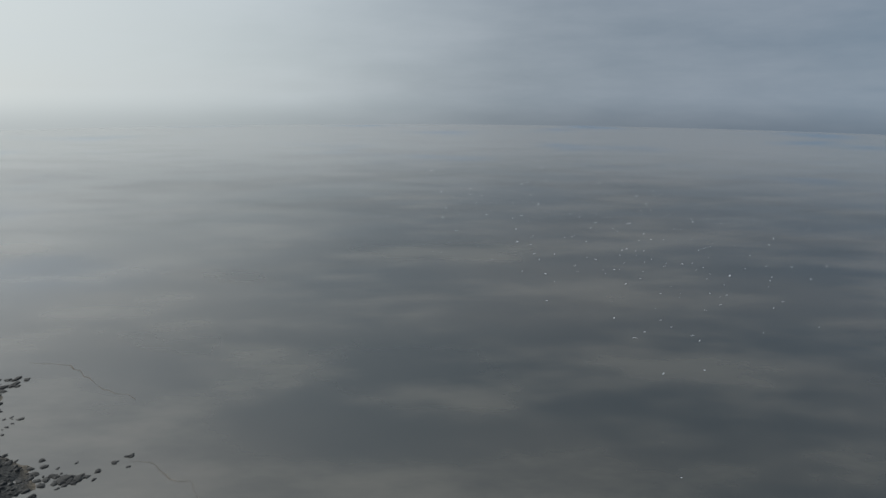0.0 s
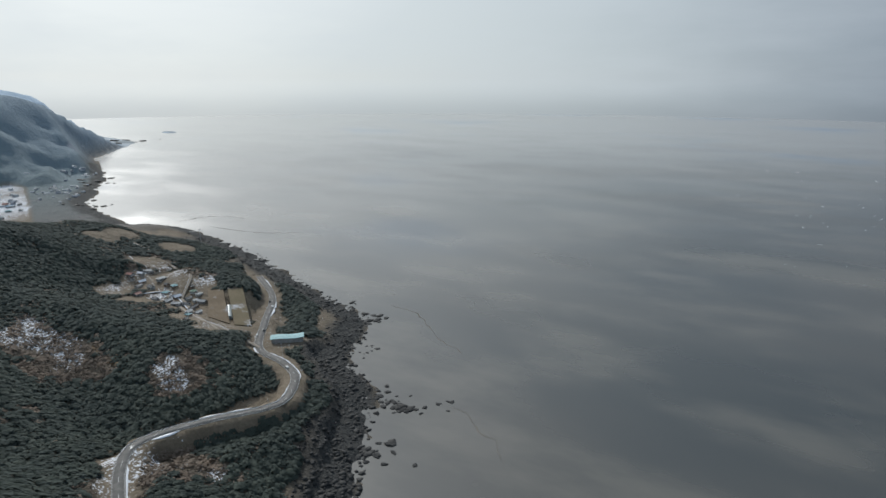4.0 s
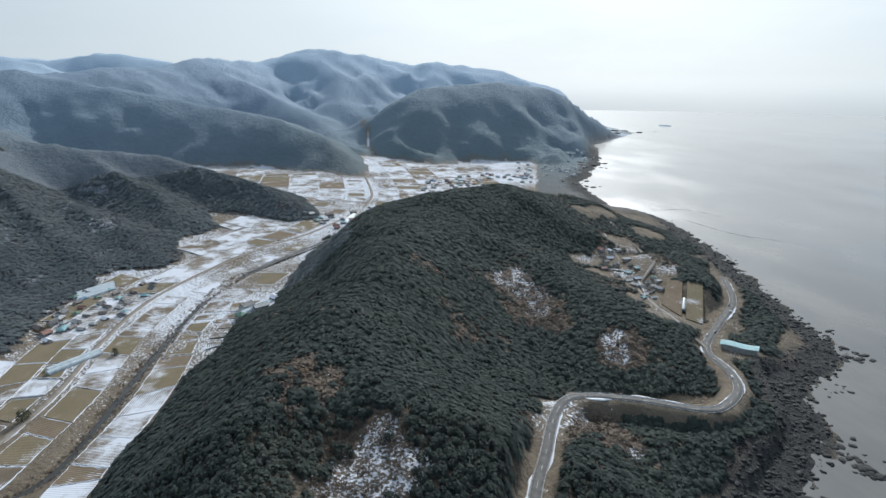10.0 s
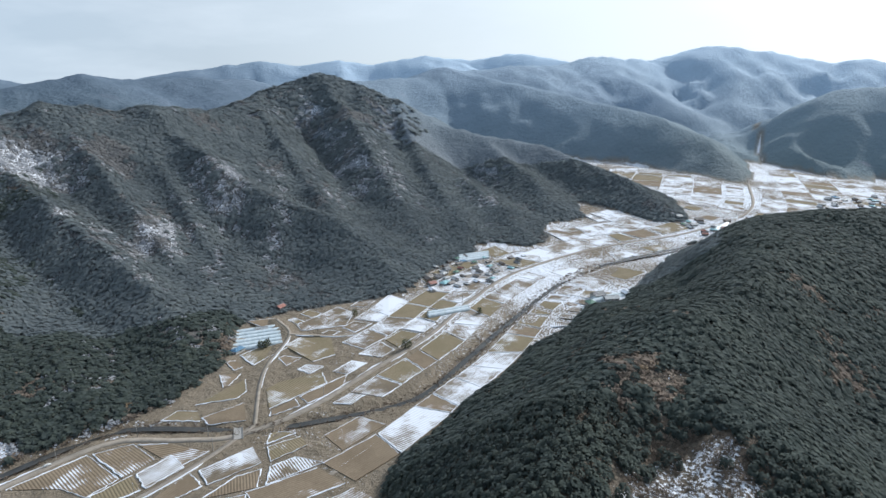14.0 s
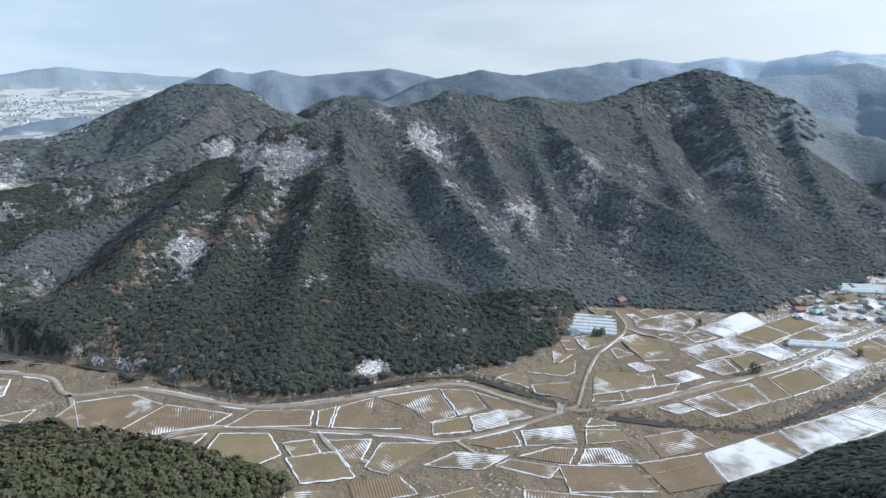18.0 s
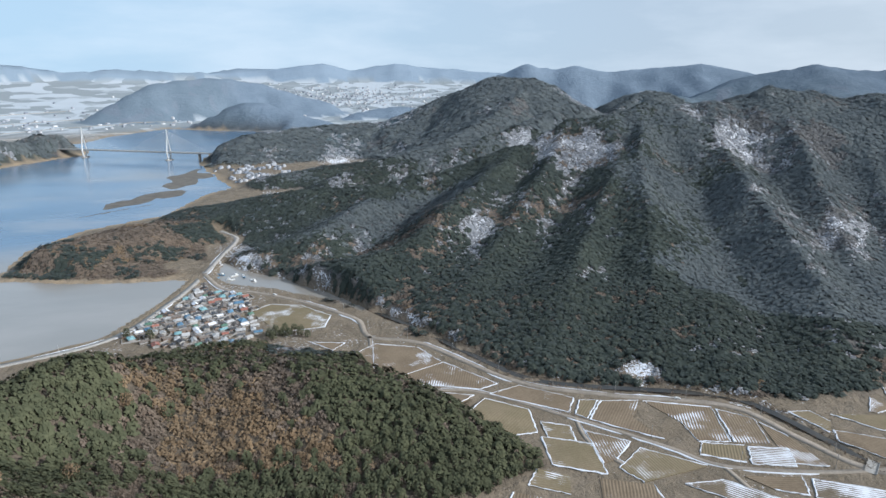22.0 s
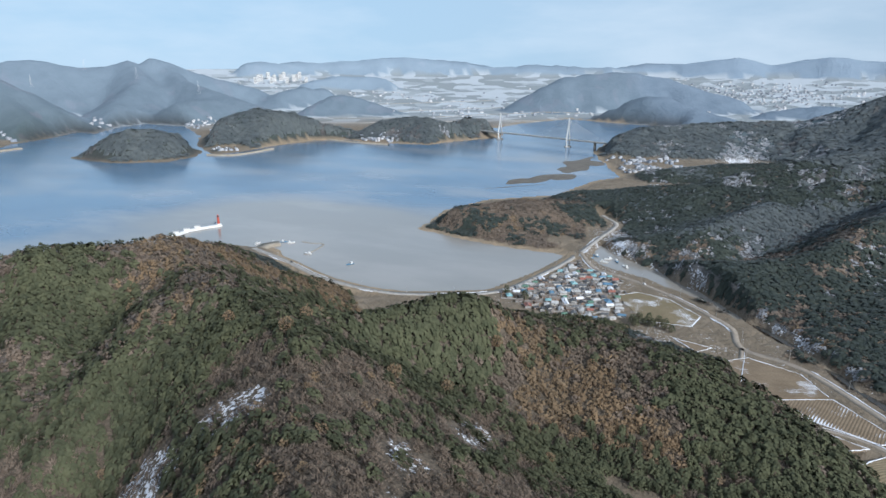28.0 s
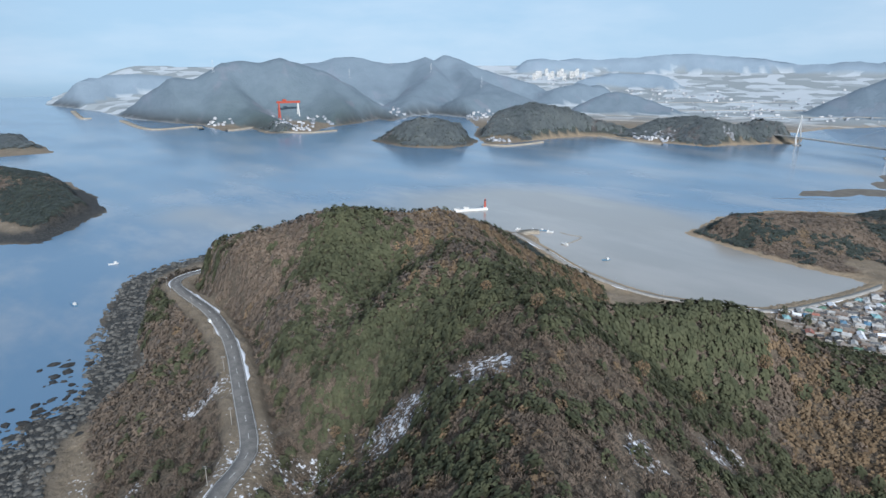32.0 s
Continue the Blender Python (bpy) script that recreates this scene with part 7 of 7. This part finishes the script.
def clump_tree(kind, count, rng):
    """Triangles of one tree of about 1 m radius and 2 m height, trunk foot at the origin."""
    tri = []
    for k in range(count):
        u = rng.rand()
        th = rng.rand() * 6.2832
        if kind == "pine":
            z = 0.55 + 1.45 * u
            rad = (1.02 - 0.62 * u ** 1.6) * (0.35 + 0.65 * rng.rand() ** 0.4)
            c = np.array((math.cos(th) * rad, math.sin(th) * rad, z + 0.12 * rng.randn()))
            size = 2.35 / count ** 0.42
            n = c * (1, 1, 0.4) * 0.7 + rng.randn(3) * (0.40 if count > 20 else 0.26) + (0, 0, 1.0)
        else:
            z = 0.35 + 1.5 * u
            rad = math.sin(0.35 + 2.4 * u) * (0.3 + 0.75 * rng.rand() ** 0.5)
            c = np.array((math.cos(th) * rad, math.sin(th) * rad, z))
            size = (1.9 if kind == "leafy" else 1.75) / count ** 0.42
            n = rng.randn(3) * (0.7 if count > 20 else 0.4) + (0, 0, 0.8)
        n = n / (np.linalg.norm(n) + 1e-6)
        a = np.cross(n, rng.randn(3))
        a /= np.linalg.norm(a) + 1e-6
        b = np.cross(n, a)
        if kind == "bare":
            a = np.array((c[0], c[1], 0.9)) + rng.randn(3) * 0.3
            a /= np.linalg.norm(a)
            b = np.cross(a, rng.randn(3))
            b /= np.linalg.norm(b) + 1e-6
            tri.append((c - a * size * 0.9 - b * size * 0.28, c - a * size * 0.6 + b * size * 0.30, c + a * size * 0.95))
        else:
            tri.append((c - a * size * 0.6 - b * size * 0.4, c + a * size * rng.uniform(0.5, 0.8) - b * size * 0.35, c + b * size * rng.uniform(0.5, 0.9) + a * size * rng.uniform(-0.3, 0.3)))
    return np.array(tri)


def scatter(r0, r1, step, seed):
    """Places in the woods of a ring, on a shaken grid."""
    rng = np.random.RandomState(seed)
    g = np.arange(-r1, r1, step)
    x, y = [a.ravel() for a in np.meshgrid(g, g)]
    x = x + rng.uniform(-0.48, 0.48, x.shape) * step
    y = y + rng.uniform(-0.48, 0.48, y.shape) * step
    r = np.hypot(x, y)
    az = np.degrees(np.arctan2(-x, y)) % 360
    keep = (r >= r0) & (r < r1) & (az > 28) & (az < 275) & ((r < 1080) | (az > 86)) & ((r < 1400) | (az > 106)) & ((r < 2250) | (az > 180))
    x, y = x[keep], y[keep]
    z, sd, hill, woods, rock, lane, bed, r, az = height_fields(x, y)
    keep = (rng.rand(len(x)) > smooth(2000, 2250, r)) & ((r < 1400) | (rng.rand(len(x)) < smooth(110, 120, az))) & (woods > 0.45 + 0.3 * rng.rand(len(x))) & (sd > 10) & (lane < 0.05) & (rock < 0.5)
    return x[keep], y[keep], ground_z(x[keep], y[keep]), rng


SLOPES = {}
STANDS = {"pine": [], "dark_pine": [], "bare": [], "leafy": [], "rimed_pine": [], "rimed_bare": [], "rimed_leafy": []}
for r0, r1, step, count, seed in ((40, 340, 4.5, 72, 11), (340, 620, 4.7, 30, 12), (620, 1080, 4.5, 10, 13), (1080, 1400, 5.4, 8, 14), (1400, 2250, 8.2, 6, 15)):
    x, y, z, rng = scatter(r0, r1, step, seed)
    pine, snow = patches(x, y)
    az = np.degrees(np.arctan2(-x, y)) % 360
    pine = pine + rng.randn(len(x)) * np.where((az > 150) & (np.hypot(x, y) < 620), 0.40, 0.16)
    rusty = fbm(x - 700, y + 200, 60, 3) + rng.randn(len(x)) * 0.22
    az = np.degrees(np.arctan2(-x, y)) % 360
    rusty = rusty - 0.16 * (np.hypot(x, y) < 340) - 0.3 * (az > 244)
    rusty = rusty - np.where((az > 170) & (az < 260), 0.10, 0.5)
    for a, d, size, more in ((228, 500, 70, 0.3), (217, 560, 50, 0.3)) + tuple((q[0], q[1], q[2], q[5] * 0.8) for q in BAY_HILL):
        cx, cy = pol(a, d)
        rusty = rusty + more * np.exp(-((x - cx) ** 2 + (y - cy) ** 2) / size ** 2)
    kind = np.where(pine > 0.0, 0, np.where(rusty > 0.34, 2, 1))
    dusted = (np.hypot(x, y) > 470) & (az > 104) & (az < 192) & (snow + 0.14 * rng.randn(len(x)) > 0.52)
    kind = np.where(dusted, 2, kind)
    thin = (snow > 0.42) & (rng.rand(len(x)) < np.where(kind == 1, 0.58, 0.12))
    rise_x = (ground_z(x + 7, y) - ground_z(x - 7, y)) / 14
    rise_y = (ground_z(x, y + 7) - ground_z(x, y - 7)) / 14
    # trees coloured as in haze: mountain ones, more of them towards the sun
    is_paled = (r0 > 1000) | ((np.hypot(x, y) > 440) & (az > 84) & (az + 9 * fbm(x, y, 70, 3) + 1.2 * rng.randn(len(x)) < np.interp(np.hypot(x, y), (700, 900, 1080), (187, 189, 194))) & (np.hypot(x, y) > 440 + 320 * (az < 108)))
    is_paled = is_paled & ((r0 > 1300) | (az < 122) | (np.hypot(x, y) > 660 + 190 * fbm(x, y, 140, 3))) & ((r0 > 1300) | (0.5 + 0.55 * fbm(x + 90, y, 170, 4) + 0.06 * rng.randn(len(x)) < np.interp(az, (105, 122, 140, 155, 185), (1.2, 1.0, 0.80, 0.54, 0.25))))
    is_paled = is_paled | dusted
    thin = thin | ((np.hypot(x, y) > 460) & (az > 100) & (az < 190) & (rng.rand(len(x)) < 0.5 * smooth(0.2, 0.7, snow)))
    # backlit shade as colour: dark pines west and on mountains, bright by the bay
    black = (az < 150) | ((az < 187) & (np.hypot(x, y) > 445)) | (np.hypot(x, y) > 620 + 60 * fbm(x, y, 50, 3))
    for code, name in enumerate(("pine", "bare", "leafy")):
        templates = [clump_tree("leafy" if name == "bare" and r0 > 300 else name, count, rng) for _ in range(6)]
        for (t, tpl), far, dark_group in itertools.product(enumerate(templates), (False, True), (False, True)):
            pick = np.where((kind == code) & ~thin & (is_paled == far) & (black == dark_group))[0]
            ids = pick[t::6]
            if not len(ids):
                continue
            m = len(ids)
            turn = rng.rand(m) * 6.2832
            wide = step * rng.uniform(0.50, 0.92, m) * (1.30 if r0 > 300 and np.mean(az[ids]) < 170 else 1.0) * (1.0 if code == 0 else 0.92)
            tall = (rng.uniform(1.2, 1.9, m) if far or (r0 > 300 and dark_group) else rng.uniform(2.1, 3.2, m)) * (1.12 if code == 0 else 0.9) * (1.0 if r0 < 1300 else 1.35 if r0 < 2000 else 2.4)
            c, s = np.cos(turn)[:, None, None], np.sin(turn)[:, None, None]
            p = tpl[None]
            px = (p[..., 0] * c - p[..., 1] * s) * wide[:, None, None]
            py = (p[..., 0] * s + p[..., 1] * c) * wide[:, None, None]
            pz = p[..., 2] * tall[:, None, None] + px * rise_x[ids][:, None, None] + py * rise_y[ids][:, None, None]
            v = np.stack([px + x[ids][:, None, None], py + y[ids][:, None, None], pz + z[ids][:, None, None] - 0.8], -1)
            lie = np.stack([-rise_x[ids], -rise_y[ids], np.ones(m)], -1)[:, None, :] + (1.0 if r0 < 600 else 0.6) * (p.reshape(1, -1, 3) - (0, 0, 1.15)) * (1, 1, 0.5)
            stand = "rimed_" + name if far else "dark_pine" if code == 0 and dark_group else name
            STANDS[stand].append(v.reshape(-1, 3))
            SLOPES.setdefault(stand, []).append((lie / np.linalg.norm(lie, axis=-1, keepdims=True)).reshape(-1, 3))
# scrub on the banks of the stream and along field edges
sc_rng = np.random.RandomState(41)
scrub = []
scrub_tpl = [clump_tree("bare", 10, sc_rng) for _ in range(4)]
for i in range(0, len(s_line), 1):
    for q in range(7):
        off = sc_rng.choice((-1, 1)) * sc_rng.uniform(2.8, 6.5)
        p = s_line[i, :2] + sideways(s_line)[i] * off + sc_rng.randn(2) * 1.5
        t = scrub_tpl[q % 4] * (sc_rng.uniform(0.8, 1.9), sc_rng.uniform(0.8, 1.9), sc_rng.uniform(0.5, 1.3)) + (p[0], p[1], float(ground_z(*p)[0]) - 0.2)
        scrub.append(t.reshape(-1, 3))
v = np.concatenate(scrub)
ob = new("stream_scrub", soup("stream_scrub", v, np.arange(len(v)).reshape(-1, 3), [bare_twig]))
tagged(ob, "brown scrub and reeds on the stream banks", "scrub", kind="stuff")


# ---- single trees ----
def single_tree(kind, name, label, material, group):
    rng = np.random.RandomState(len(name))
    top = thing(name, label, "tree", group)
    bm = bmesh.new()
    bm_tube(bm, (0, 0, -0.6), (0.15, 0.1, 4.2), 0.32, 0.2, 7)
    part("trunk", bm, bark, top)
    for k in range(6):
        bm = bmesh.new()
        an = k * 1.05
        bm_tube(bm, (0.1, 0.05, 2.6 + 0.35 * k), (1.9 * math.cos(an), 1.9 * math.sin(an), 4.2 + 0.5 * k), 0.12, 0.04, 5)
        part("limb", bm, bark, top)
    tri = clump_tree(kind, 260, rng) * (3.1, 3.1, 3.6)
    crown = new("crown", soup("crown", tri.reshape(-1, 3), np.arange(len(tri) * 3).reshape(-1, 3), [material]))
    crown.parent = top
    return top


solo = (single_tree("pine", "pine_tree", "dark green pine tree standing at the field edge", pine_leaf, "single pines"),
        single_tree("leafy", "oak_tree", "rust-coloured oak keeping its withered leaves", dead_leaf, "single oaks"))
seen = [False, False]
for which, spots in ((0, ((126.8, 577), (126.5, 580), (186.6, 548), (186.0, 552), (185.4, 549), (184.8, 546), (184.2, 552), (183.6, 545), (183.0, 540), (186.3, 542), (185.1, 556), (113, 548), (112.6, 552), (105.5, 640), (198.8, 600), (197, 585), (127.2, 580), (118, 640))),
                     (1, ((242.1, 276), (226.1, 332), (217.5, 367), (199.8, 382), (197.0, 379), (230.3, 560), (219, 330), (205, 330), (234, 420), (226, 500), (221, 300), (210.5, 300), (194, 300)))):
    for k, (a, r) in enumerate(spots):
        x, y = pol(a, r)
        m = pose(x, y, float(ground_z(x, y)[0]), 0, 0, 77 * k) @ Matrix.Scale(1.05 + 0.12 * (k % 4), 4)
        if seen[which]:
            copy_thing(solo[which], Matrix.Identity(4)).matrix_basis = m
        else:
            solo[which].matrix_basis, seen[which] = m, True
for name, label, material in (("pine", "green pine woods covering the hill by the bay, coloured as in sunlight", pine_leaf), ("dark_pine", "dark pine woods covering hills and mountains, coloured as in backlight", dark_pine), ("bare", "grey-brown bare oak woods on the hillsides", bare_twig),
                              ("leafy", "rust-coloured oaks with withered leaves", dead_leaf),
                              ("rimed_pine", "blue-green pine woods on the mountains, haze in their colour", rimed_pine), ("rimed_bare", "grey bare woods on the mountains, haze in their colour", rimed_bare), ("rimed_leafy", "snow-dusted bare woods high on the mountains", snowy_twig)):
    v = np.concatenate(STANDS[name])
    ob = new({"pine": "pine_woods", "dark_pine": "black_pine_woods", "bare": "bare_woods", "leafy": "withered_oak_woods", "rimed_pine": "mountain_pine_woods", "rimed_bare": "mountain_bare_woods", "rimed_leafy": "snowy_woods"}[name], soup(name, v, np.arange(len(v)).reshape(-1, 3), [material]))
    tilt = ob.data.attributes.new("slope", 'FLOAT_VECTOR', 'POINT')
    tilt.data.foreach_set("vector", np.concatenate(SLOPES[name]).astype(np.float32).ravel())
    tagged(ob, label, "woods", kind="stuff")
